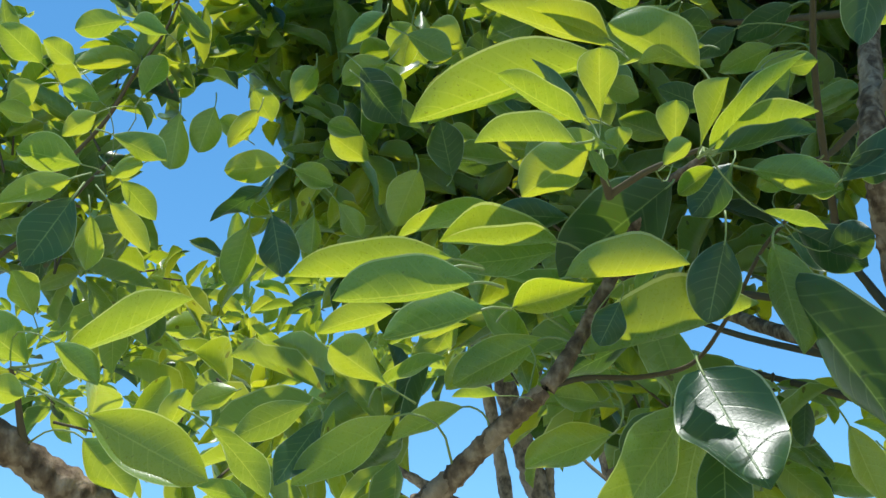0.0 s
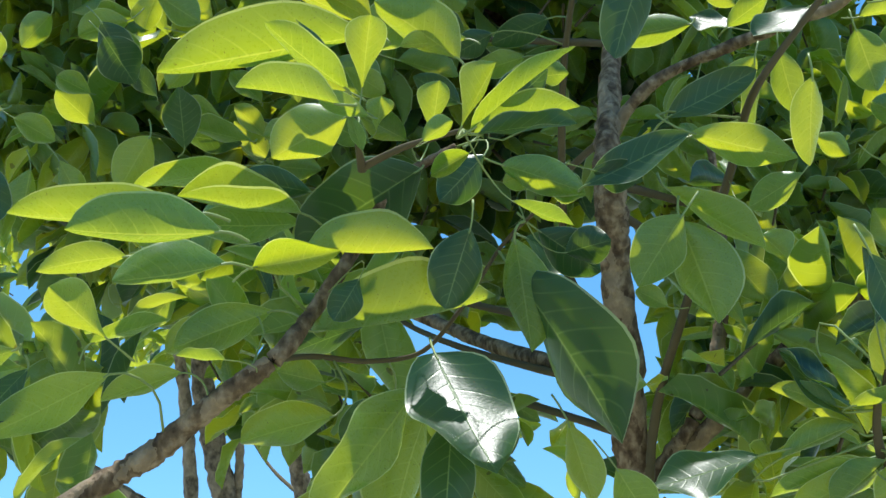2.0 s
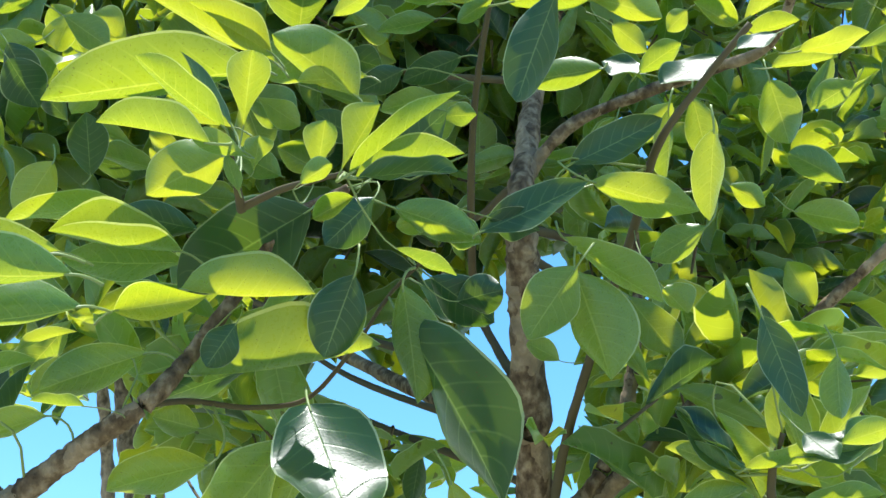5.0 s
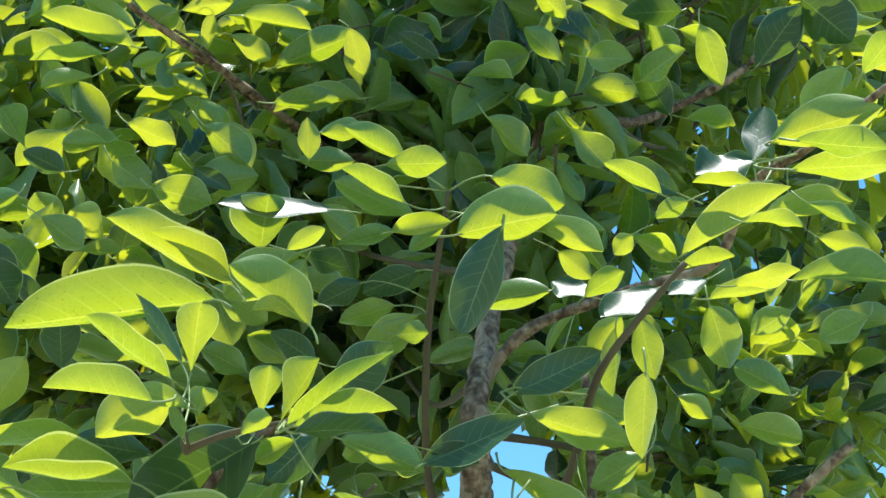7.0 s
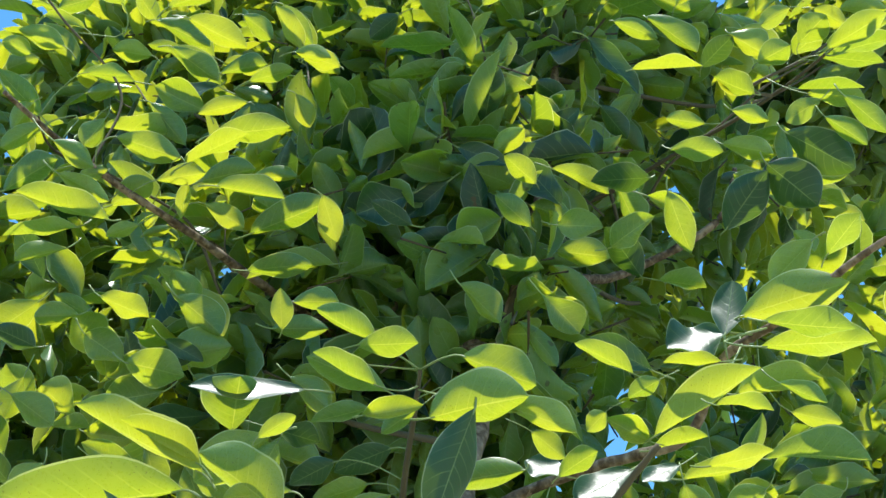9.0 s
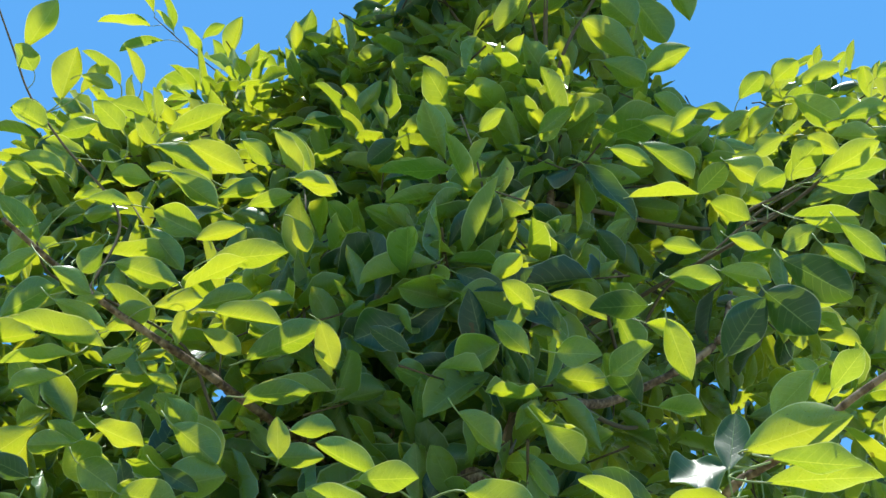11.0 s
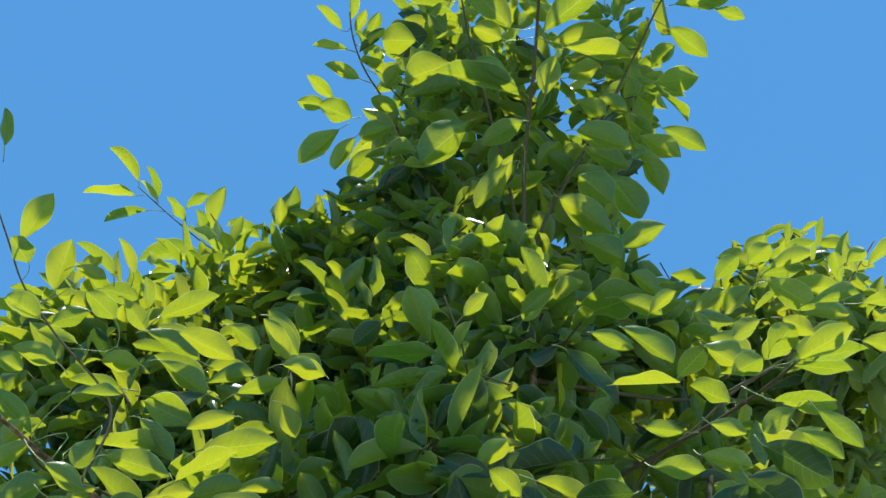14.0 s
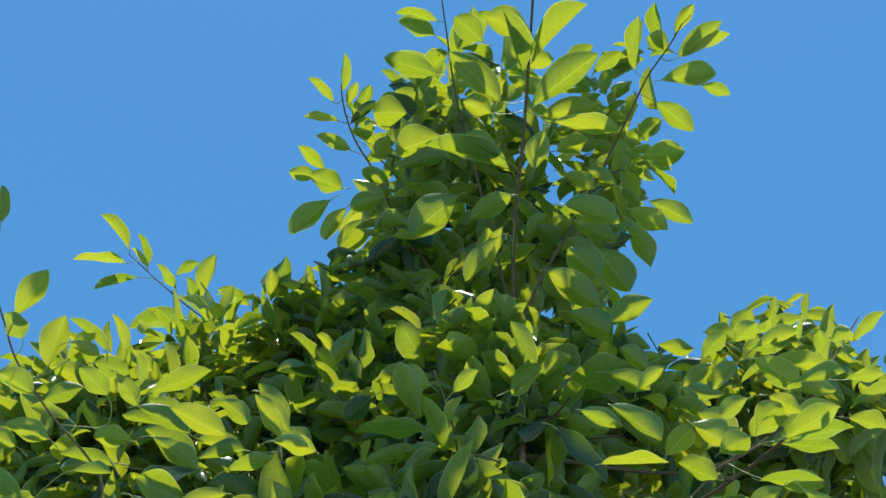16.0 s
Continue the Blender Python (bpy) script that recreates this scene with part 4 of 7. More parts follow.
b = Bough(tree, "limb", 0.0055, 0.0018, (0.154, 1.181, 2.394), (0.072, 1.067, 2.401), (-0.019, 0.951, 2.394), (-0.084, 0.879, 2.395), (-0.135, 0.833, 2.399), (-0.184, 0.787, 2.409), (-0.216, 0.735, 2.406), label="brown flaking limb")
BOUGHS.append(b)
leaf(b, (-0.212, 0.838, 2.472), (-0.249, 0.798, 2.489), (-0.17, 0.52, 0.84), 0.43, lit=0.034)
leaf(b, (-0.204, 0.824, 2.453), (-0.235, 0.822, 2.420), (-0.64, 0.52, 0.57), 0.42)
leaf(b, (-0.174, 0.751, 2.374), (-0.140, 0.761, 2.358), (0.12, 0.71, 0.69), 0.54, lit=0.034)
leaf(b, (-0.140, 0.765, 2.414), (-0.154, 0.770, 2.387), (-0.52, 0.74, 0.42), 0.76)
leaf(b, (-0.157, 0.830, 2.460), (-0.086, 0.835, 2.462), (-0.03, 0.05, 1.00), 0.42)
leaf(b, (-0.137, 0.803, 2.427), (-0.082, 0.822, 2.424), (-0.15, 0.59, 0.79), 0.48, lit=0.034)
leaf(b, (-0.117, 0.818, 2.483), (-0.083, 0.836, 2.451), (0.20, 0.74, 0.64), 0.48, lit=0.034)
leaf(b, (-0.069, 0.840, 2.497), (-0.118, 0.828, 2.512), (0.10, -0.90, -0.43), 0.63)
leaf(b, (-0.059, 0.820, 2.453), (0.009, 0.812, 2.463), (-0.07, 0.46, 0.88), 0.42, lit=0.034)
leaf(b, (-0.074, 0.802, 2.403), (-0.022, 0.771, 2.415), (-0.25, -0.02, 0.97), 0.42, lit=0.034)
leaf(b, (-0.123, 0.778, 2.319), (-0.188, 0.738, 2.310), (-0.18, 0.07, 0.98), 0.42, lit=0.034)
leaf(b, (-0.216, 0.797, 2.354), (-0.174, 0.778, 2.377), (-0.18, 0.56, 0.80), 0.52, lit=0.034)
leaf(b, (-0.141, 0.855, 2.392), (-0.105, 0.833, 2.406), (-0.01, 0.51, 0.86), 0.59)
leaf(b, (-0.166, 0.756, 2.345), (-0.126, 0.777, 2.337), (-0.15, 0.62, 0.77), 0.42)
leaf(b, (-0.101, 0.818, 2.394), (-0.057, 0.803, 2.395), (0.16, 0.56, 0.81), 0.44, lit=0.034)
leaf(b, (-0.065, 0.835, 2.411), (-0.017, 0.815, 2.414), (0.18, 0.54, 0.82), 0.49)
leaf(b, (-0.047, 0.803, 2.382), (0.011, 0.813, 2.382), (-0.05, 0.25, 0.97), 0.42, lit=0.034)
leaf(b, (-0.026, 0.895, 2.467), (0.017, 0.886, 2.467), (0.09, 0.38, 0.92), 0.42, lit=0.034)
leaf(b, (-0.146, 0.779, 2.311), (-0.196, 0.761, 2.284), (-0.48, 0.02, 0.88), 0.42, lit=0.034)
leaf(b, (-0.160, 0.814, 2.314), (-0.195, 0.803, 2.290), (-0.59, 0.41, 0.70), 0.42, lit=0.034)
leaf(b, (-0.058, 0.839, 2.390), (-0.023, 0.845, 2.372), (0.22, 0.72, 0.66), 0.52, lit=0.034)
leaf(b, (-0.019, 0.862, 2.378), (0.050, 0.839, 2.405), (-0.20, 0.43, 0.88), 0.42, lit=0.034)
leaf(b, (0.042, 0.821, 2.395), (0.058, 0.847, 2.366), (0.21, 0.68, 0.71), 0.53, lit=0.034)
leaf(b, (-0.018, 0.872, 2.346), (0.038, 0.865, 2.353), (-0.06, 0.41, 0.91), 0.42, lit=0.034)
leaf(b, (-0.100, 0.859, 2.353), (-0.075, 0.870, 2.347), (-0.09, 0.65, 0.75), 0.47, lit=0.034)
leaf(b, (-0.141, 0.817, 2.402), (-0.164, 0.817, 2.388), (-0.43, 0.63, 0.65), 0.56, lit=0.034)
leaf(b, (-0.112, 0.847, 2.368), (-0.137, 0.843, 2.350), (-0.51, 0.65, 0.56), 0.50)
leaf(b, (-0.073, 0.818, 2.398), (-0.077, 0.841, 2.373), (-0.51, 0.61, 0.61), 0.42, lit=0.034)
leaf(b, (-0.192, 0.840, 2.415), (-0.225, 0.829, 2.396), (-0.55, 0.56, 0.63), 0.54)
leaf(b, (-0.216, 0.814, 2.467), (-0.232, 0.830, 2.446), (-0.36, 0.57, 0.74), 0.69)
leaf(b, (-0.143, 0.832, 2.263), (-0.174, 0.820, 2.251), (-0.48, 0.59, 0.65), 0.64, "b")
leaf(b, (-0.070, 0.808, 2.231), (-0.039, 0.821, 2.221), (0.24, -0.91, -0.35), 0.44, old=True)
leaf(b, (-0.176, 0.841, 2.210), (-0.186, 0.851, 2.177), (-0.48, 0.78, 0.40), 0.75, "o")
leaf(b, (-0.126, 0.882, 2.231), (-0.077, 0.871, 2.241), (-0.24, -0.97, 0.04), 0.55, "o", lit=0.034)
leaf(b, (-0.180, 0.930, 2.223), (-0.207, 0.896, 2.251), (-0.11, 0.68, 0.72), 0.55, "o")
leaf(b, (-0.082, 0.885, 2.182), (-0.068, 0.899, 2.144), (0.36, 0.82, 0.44), 0.62, "b")
leaf(b, (-0.190, 0.810, 2.156), (-0.224, 0.808, 2.140), (-0.36, 0.69, 0.63), 0.76, lit=0.034)
leaf(b, (-0.134, 0.923, 2.208), (-0.127, 0.908, 2.241), (-0.41, 0.80, 0.44), 0.74, old=True)
leaf(b, (-0.135, 0.829, 2.244), (-0.103, 0.838, 2.227), (0.13, -0.96, -0.26), 0.77)
leaf(b, (-0.159, 0.786, 2.203), (-0.189, 0.775, 2.210), (-0.04, 0.56, 0.83), 0.62, "b", old=True)
leaf(b, (-0.131, 0.879, 2.184), (-0.090, 0.877, 2.179), (-0.06, -0.97, -0.24), 0.67)
leaf(b, (-0.072, 0.870, 2.220), (-0.120, 0.872, 2.208), (0.04, -0.95, -0.30), 0.69)
leaf(b, (-0.068, 0.827, 2.226), (-0.019, 0.821, 2.237), (-0.08, 0.67, 0.74), 0.76, "b")
leaf(b, (-0.119, 0.867, 2.229), (-0.124, 0.841, 2.252), (0.43, -0.65, -0.62), 0.71)
leaf(b, (-0.100, 0.894, 2.245), (-0.110, 0.866, 2.274), (0.38, 0.58, 0.72), 0.62, "b", old=True)
leaf(b, (-0.210, 0.853, 2.265), (-0.229, 0.825, 2.285), (-0.14, 0.63, 0.76), 0.78, "o")
leaf(b, (-0.189, 0.880, 2.327), (-0.211, 0.846, 2.355), (0.48, -0.73, -0.50), 0.49, old=True)
leaf(b, (0.020, 0.800, 2.242), (0.016, 0.783, 2.270), (0.21, 0.82, 0.53), 0.58)
leaf(b, (-0.080, 0.820, 2.226), (-0.048, 0.827, 2.226), (-0.18, 0.68, 0.71), 0.53, old=True)
leaf(b, (-0.066, 0.810, 2.273), (-0.028, 0.819, 2.246), (0.24, 0.78, 0.58), 0.71)
leaf(b, (-0.086, 0.962, 2.286), (-0.061, 0.953, 2.315), (-0.36, 0.76, 0.54), 0.77, "o")
leaf(b, (-0.121, 0.791, 2.255), (-0.083, 0.802, 2.246), (0.07, 0.44, 0.89), 0.62, "b")
leaf(b, (-0.052, 0.841, 2.280), (-0.074, 0.817, 2.303), (0.03, 0.68, 0.74), 0.73, "b")
leaf(b, (-0.059, 0.857, 2.310), (-0.091, 0.848, 2.325), (0.21, 0.57, 0.80), 0.62, "b")
leaf(b, (0.026, 0.812, 2.277), (0.063, 0.815, 2.282), (-0.15, 0.66, 0.73), 0.57)
leaf(b, (-0.195, 0.911, 2.325), (-0.235, 0.922, 2.292), (-0.35, 0.66, 0.66), 0.62)
leaf(b, (-0.147, 0.926, 2.318), (-0.184, 0.907, 2.330), (-0.10, 0.68, 0.72), 0.46)
leaf(b, (-0.125, 0.877, 2.247), (-0.150, 0.844, 2.271), (0.48, -0.73, -0.49), 0.77, "o")
leaf(b, (0.029, 0.815, 2.209), (0.060, 0.816, 2.185), (0.35, 0.78, 0.51), 0.68, "b")
leaf(b, (-0.062, 0.966, 2.293), (-0.021, 0.989, 2.272), (-0.04, 0.70, 0.71), 0.49)
leaf(b, (-0.072, 0.900, 2.342), (-0.034, 0.915, 2.305), (0.23, 0.80, 0.55), 0.67)
leaf(b, (0.009, 0.854, 2.277), (0.056, 0.859, 2.284), (-0.17, 0.68, 0.71), 0.49)
leaf(b, (-0.123, 0.942, 2.300), (-0.169, 0.917, 2.296), (0.47, -0.83, -0.29), 0.67)
leaf(b, (-0.094, 0.797, 2.201), (-0.050, 0.805, 2.197), (-0.07, 0.71, 0.70), 0.73, "b")
b = Bough(tree, "limb", 0.0040, 0.0018, (0.138, 1.158, 2.395), (0.234, 1.082, 2.415), (0.223, 0.963, 2.474), (0.182, 0.912, 2.494), (0.153, 0.855, 2.514), (0.148, 0.838, 2.533), label="brown flaking limb")
BOUGHS.append(b)
leaf(b, (0.160, 0.841, 2.615), (0.086, 0.857, 2.617), (0.01, -0.03, 1.00), 0.42)
leaf(b, (0.164, 0.852, 2.687), (0.126, 0.842, 2.683), (-0.21, 0.45, 0.87), 0.95, "b")
leaf(b, (0.184, 0.823, 2.654), (0.208, 0.806, 2.671), (-0.12, 0.61, 0.78), 0.53, lit=0.034)
leaf(b, (0.144, 0.845, 2.494), (0.075, 0.862, 2.474), (-0.28, -0.01, 0.96), 0.42)
leaf(b, (0.161, 0.833, 2.474), (0.206, 0.829, 2.454), (-0.24, -0.90, -0.37), 0.46, old=True)
leaf(b, (0.193, 0.835, 2.465), (0.217, 0.802, 2.476), (0.16, 0.43, 0.89), 0.58)
leaf(b, (0.223, 0.904, 2.487), (0.274, 0.878, 2.473), (0.40, 0.32, 0.86), 0.42)
leaf(b, (0.244, 0.816, 2.443), (0.295, 0.817, 2.420), (0.41, 0.09, 0.91), 0.42, lit=0.034)
leaf(b, (0.199, 0.827, 2.391), (0.162, 0.839, 2.368), (-0.11, -0.95, -0.30), 0.88, "b")
leaf(b, (0.190, 0.862, 2.529), (0.193, 0.807, 2.559), (-0.09, 0.47, 0.88), 0.50, old=True)
leaf(b, (0.162, 0.954, 2.634), (0.196, 0.975, 2.585), (0.53, 0.59, 0.61), 0.42, old=True)
leaf(b, (0.119, 0.872, 2.558), (0.099, 0.852, 2.568), (0.02, 0.42, 0.91), 0.78)
leaf(b, (0.062, 0.922, 2.451), (0.092, 0.909, 2.472), (-0.19, 0.70, 0.69), 0.72, old=True)
leaf(b, (0.289, 0.883, 2.529), (0.314, 0.902, 2.504), (0.33, 0.57, 0.76), 0.52)
leaf(b, (0.143, 0.867, 2.371), (0.111, 0.853, 2.376), (-0.13, 0.57, 0.81), 0.74)
leaf(b, (0.239, 0.881, 2.427), (0.273, 0.896, 2.403), (0.26, 0.61, 0.75), 0.57, old=True)
leaf(b, (0.083, 0.905, 2.552), (0.050, 0.918, 2.544), (0.02, 0.57, 0.82), 0.65, old=True)
leaf(b, (0.230, 0.848, 2.425), (0.270, 0.854, 2.415), (0.12, 0.56, 0.82), 0.63, "b")
leaf(b, (0.234, 0.758, 2.334), (0.269, 0.747, 2.327), (-0.35, -0.85, -0.40), 0.74, "b")
leaf(b, (0.221, 0.846, 2.442), (0.166, 0.833, 2.452), (0.04, 0.54, 0.84), 0.68, "o")
leaf(b, (0.160, 0.808, 2.304), (0.195, 0.815, 2.273), (0.58, 0.38, 0.72), 0.62, "b")
leaf(b, (0.312, 0.760, 2.374), (0.349, 0.754, 2.355), (-0.33, -0.86, -0.38), 0.45)
leaf(b, (0.223, 0.787, 2.287), (0.256, 0.797, 2.257), (-0.07, -0.92, -0.38), 0.69, "o")
leaf(b, (0.334, 0.871, 2.370), (0.296, 0.842, 2.402), (0.28, 0.53, 0.80), 0.55, old=True)
leaf(b, (0.252, 0.856, 2.381), (0.299, 0.845, 2.370), (0.31, 0.57, 0.76), 0.58, lit=0.034)
leaf(b, (0.124, 0.854, 2.433), (0.073, 0.859, 2.407), (0.10, -0.93, -0.35), 0.73, "o", old=True)
leaf(b, (0.269, 0.872, 2.392), (0.216, 0.877, 2.373), (-0.18, 0.68, 0.71), 0.71, "o")
leaf(b, (0.218, 0.788, 2.353), (0.186, 0.776, 2.375), (0.29, 0.60, 0.75), 0.58)
leaf(b, (0.346, 0.862, 2.362), (0.385, 0.848, 2.348), (0.38, 0.10, 0.92), 0.62, "b")
leaf(b, (0.279, 0.766, 2.322), (0.308, 0.734, 2.332), (-0.64, -0.69, -0.35), 0.62, "b")
leaf(b, (0.228, 0.809, 2.418), (0.197, 0.791, 2.432), (0.10, 0.48, 0.87), 0.62)
leaf(b, (0.310, 0.741, 2.378), (0.264, 0.758, 2.383), (0.20, 0.24, 0.95), 0.62, "b", old=True)
leaf(b, (0.258, 0.848, 2.428), (0.216, 0.824, 2.459), (0.39, -0.91, -0.16), 0.62, "b", old=True)
leaf(b, (0.294, 0.787, 2.408), (0.316, 0.806, 2.373), (0.71, 0.32, 0.63), 0.62, "b")
leaf(b, (0.121, 0.818, 2.368), (0.084, 0.811, 2.386), (0.25, 0.63, 0.74), 0.42, old=True)
b = Bough(tree, "limb", 0.0032, 0.0014, (0.227, 1.011, 2.451), (0.246, 1.065, 2.552), (0.351, 1.014, 2.586), (0.409, 0.947, 2.592), (0.463, 0.867, 2.586), (0.497, 0.811, 2.587), (0.522, 0.756, 2.588), label="brown flaking limb")
BOUGHS.append(b)
leaf(b, (0.402, 0.749, 2.567), (0.437, 0.752, 2.545), (0.44, 0.48, 0.76), 0.78, lit=0.034)
leaf(b, (0.426, 0.754, 2.536), (0.448, 0.727, 2.535), (0.43, 0.32, 0.85), 0.80, lit=0.034)
leaf(b, (0.486, 0.786, 2.600), (0.504, 0.754, 2.610), (0.26, 0.42, 0.87), 0.84, lit=0.034)
leaf(b, (0.491, 0.744, 2.553), (0.527, 0.692, 2.551), (0.41, 0.25, 0.88), 0.42, lit=0.034)
leaf(b, (0.509, 0.770, 2.572), (0.563, 0.736, 2.568), (0.03, -0.05, 1.00), 0.42, lit=0.034)
leaf(b, (0.449, 0.732, 2.486), (0.500, 0.711, 2.474), (0.08, -0.34, 0.94), 0.42, lit=0.034)
leaf(b, (0.387, 0.736, 2.458), (0.419, 0.735, 2.448), (0.26, 0.52, 0.81), 0.56, lit=0.034)
leaf(b, (0.315, 0.699, 2.374), (0.355, 0.688, 2.366), (0.32, 0.55, 0.78), 0.50, lit=0.034)
leaf(b, (0.386, 0.768, 2.447), (0.424, 0.749, 2.423), (0.62, 0.45, 0.64), 0.47)
leaf(b, (0.434, 0.741, 2.442), (0.486, 0.733, 2.399), (0.60, 0.50, 0.62), 0.57, old=True)
leaf(b, (0.455, 0.706, 2.431), (0.488, 0.708, 2.405), (0.52, 0.50, 0.69), 0.49, lit=0.034)
leaf(b, (0.467, 0.690, 2.442), (0.502, 0.696, 2.409), (0.55, 0.49, 0.68), 0.42, lit=0.034)
leaf(b, (0.415, 0.746, 2.408), (0.456, 0.752, 2.372), (0.51, 0.55, 0.66), 0.81, "b", old=True)
leaf(b, (0.387, 0.790, 2.368), (0.415, 0.747, 2.402), (0.13, 0.67, 0.73), 0.59, old=True)
leaf(b, (0.317, 0.722, 2.349), (0.340, 0.750, 2.310), (0.44, 0.59, 0.67), 0.45, lit=0.034)
leaf(b, (0.298, 0.723, 2.482), (0.350, 0.692, 2.463), (0.09, -0.41, 0.91), 0.42, lit=0.034)
leaf(b, (0.334, 0.777, 2.609), (0.379, 0.774, 2.564), (0.67, 0.33, 0.66), 0.42, lit=0.034)
leaf(b, (0.301, 0.774, 2.596), (0.344, 0.779, 2.583), (0.20, 0.48, 0.85), 0.43, lit=0.034)
leaf(b, (0.385, 0.784, 2.555), (0.405, 0.748, 2.563), (0.28, 0.34, 0.90), 0.54, old=True)
leaf(b, (0.329, 0.872, 2.435), (0.307, 0.899, 2.413), (0.08, 0.66, 0.75), 0.49, lit=0.034)
leaf(b, (0.488, 0.769, 2.513), (0.457, 0.783, 2.494), (-0.05, 0.75, 0.66), 0.57)
leaf(b, (0.435, 0.811, 2.435), (0.410, 0.809, 2.449), (0.37, 0.55, 0.75), 0.75, lit=0.034)
leaf(b, (0.335, 0.952, 2.629), (0.363, 0.928, 2.652), (-0.03, 0.69, 0.73), 0.44, lit=0.034)
leaf(b, (0.432, 0.757, 2.347), (0.446, 0.755, 2.325), (0.71, 0.59, 0.39), 0.76)
leaf(b, (0.393, 0.814, 2.512), (0.355, 0.815, 2.515), (0.09, 0.55, 0.83), 0.50, lit=0.034)
b = Bough(tree, "leader", 0.0046, 0.0020, (0.205, 0.896, 2.287), (0.232, 0.880, 2.400), (0.286, 0.973, 2.689), (0.294, 1.004, 2.833), (0.302, 1.022, 2.955), (0.309, 1.009, 3.152), (0.325, 0.960, 3.324), (0.331, 0.886, 3.465), (0.336, 0.783, 3.645), label="upright brown leading shoot")
BOUGHS.append(b)
leaf(b, (0.288, 0.932, 3.381), (0.204, 0.886, 3.433), (0.33, 0.38, 0.86), 0.45, lit=0.034)
leaf(b, (0.199, 0.970, 3.500), (0.109, 0.942, 3.487), (-0.21, 0.23, 0.95), 0.44)
leaf(b, (0.328, 0.906, 3.335), (0.415, 0.818, 3.362), (0.00, 0.30, 0.95), 0.42, lit=0.034)
leaf(b, (0.329, 0.878, 3.415), (0.396, 0.776, 3.430), (-0.54, -0.23, 0.81), 0.42, lit=0.034)
leaf(b, (0.317, 0.891, 3.409), (0.272, 0.801, 3.428), (0.65, -0.17, 0.74), 0.42, lit=0.034)
leaf(b, (0.360, 0.907, 3.303), (0.455, 0.897, 3.281), (0.22, -0.12, 0.97), 0.42, lit=0.034)
leaf(b, (0.354, 0.940, 3.368), (0.433, 0.904, 3.352), (0.30, 0.25, 0.92), 0.46, lit=0.034)
leaf(b, (0.299, 0.962, 3.250), (0.173, 0.927, 3.238), (-0.01, -0.28, 0.96), 0.42, lit=0.034)
leaf(b, (0.284, 0.943, 3.254), (0.225, 0.915, 3.256), (-0.08, 0.24, 0.97), 0.57)
leaf(b, (0.327, 0.926, 3.206), (0.334, 0.877, 3.235), (-0.07, 0.50, 0.86), 0.65, lit=0.034)
leaf(b, (0.377, 0.965, 3.313), (0.419, 0.934, 3.311), (0.23, 0.27, 0.93), 0.60, lit=0.034)
leaf(b, (0.387, 0.971, 3.268), (0.430, 0.975, 3.242), (0.45, 0.39, 0.80), 0.62, lit=0.034)
leaf(b, (0.221, 0.949, 3.159), (0.159, 0.983, 3.101), (-0.31, 0.63, 0.71), 0.65)
leaf(b, (0.289, 0.919, 3.130), (0.237, 0.957, 3.118), (0.07, 0.38, 0.92), 0.49, lit=0.034)
leaf(b, (0.278, 0.976, 3.107), (0.237, 1.012, 3.049), (-0.34, 0.67, 0.66), 0.42, lit=0.034)
leaf(b, (0.287, 0.976, 3.131), (0.275, 1.032, 3.096), (-0.54, 0.36, 0.76), 0.42, lit=0.034)
leaf(b, (0.362, 0.915, 3.117), (0.438, 0.925, 3.099), (0.17, 0.37, 0.91), 0.59, lit=0.034)
leaf(b, (0.395, 1.001, 3.194), (0.458, 1.002, 3.157), (0.46, 0.41, 0.79), 0.46, lit=0.034)
leaf(b, (0.407, 0.951, 3.013), (0.363, 0.935, 3.046), (0.42, 0.46, 0.78), 0.90, "b")
leaf(b, (0.418, 0.974, 3.101), (0.461, 0.992, 3.038), (0.60, 0.56, 0.57), 0.64, "b", lit=0.034)
leaf(b, (0.333, 0.935, 2.996), (0.404, 0.962, 2.964), (0.23, 0.41, 0.88), 0.55, lit=0.034)
leaf(b, (0.359, 0.957, 2.945), (0.407, 0.952, 2.906), (0.58, 0.47, 0.67), 0.65)
leaf(b, (0.407, 0.958, 2.931), (0.464, 0.926, 2.949), (0.03, 0.54, 0.84), 0.53, lit=0.034)
leaf(b, (0.347, 0.973, 2.820), (0.417, 0.916, 2.811), (0.18, 0.05, 0.98), 0.62, "b", lit=0.034)
leaf(b, (0.382, 0.910, 2.791), (0.427, 0.899, 2.759), (0.59, 0.45, 0.66), 0.48, lit=0.034)
leaf(b, (0.267, 0.917, 2.748), (0.294, 0.882, 2.755), (-0.55, -0.55, -0.62), 0.50)
leaf(b, (0.141, 0.995, 2.883), (0.202, 0.974, 2.891), (-0.21, -0.81, -0.54), 0.45, lit=0.034)
leaf(b, (0.186, 0.991, 2.839), (0.144, 0.993, 2.820), (-0.30, 0.59, 0.75), 0.78)
leaf(b, (0.353, 1.075, 3.062), (0.329, 1.042, 3.094), (0.36, 0.49, 0.80), 0.64, lit=0.034)
leaf(b, (0.359, 1.053, 3.148), (0.392, 1.070, 3.098), (0.56, 0.61, 0.56), 0.60)
leaf(b, (0.273, 1.026, 2.999), (0.303, 1.049, 2.977), (0.26, 0.46, 0.85), 0.72, lit=0.034)
leaf(b, (0.272, 1.073, 3.159), (0.223, 1.087, 3.129), (-0.29, 0.59, 0.75), 0.64, lit=0.034)
leaf(b, (0.209, 1.019, 3.400), (0.140, 1.041, 3.373), (-0.21, 0.45, 0.87), 0.83, "b")
leaf(b, (0.327, 0.852, 3.458), (0.252, 0.829, 3.452), (-0.13, 0.19, 0.97), 0.69, lit=0.034)
leaf(b, (0.267, 0.924, 3.539), (0.216, 0.891, 3.551), (0.08, 0.20, 0.98), 0.77)
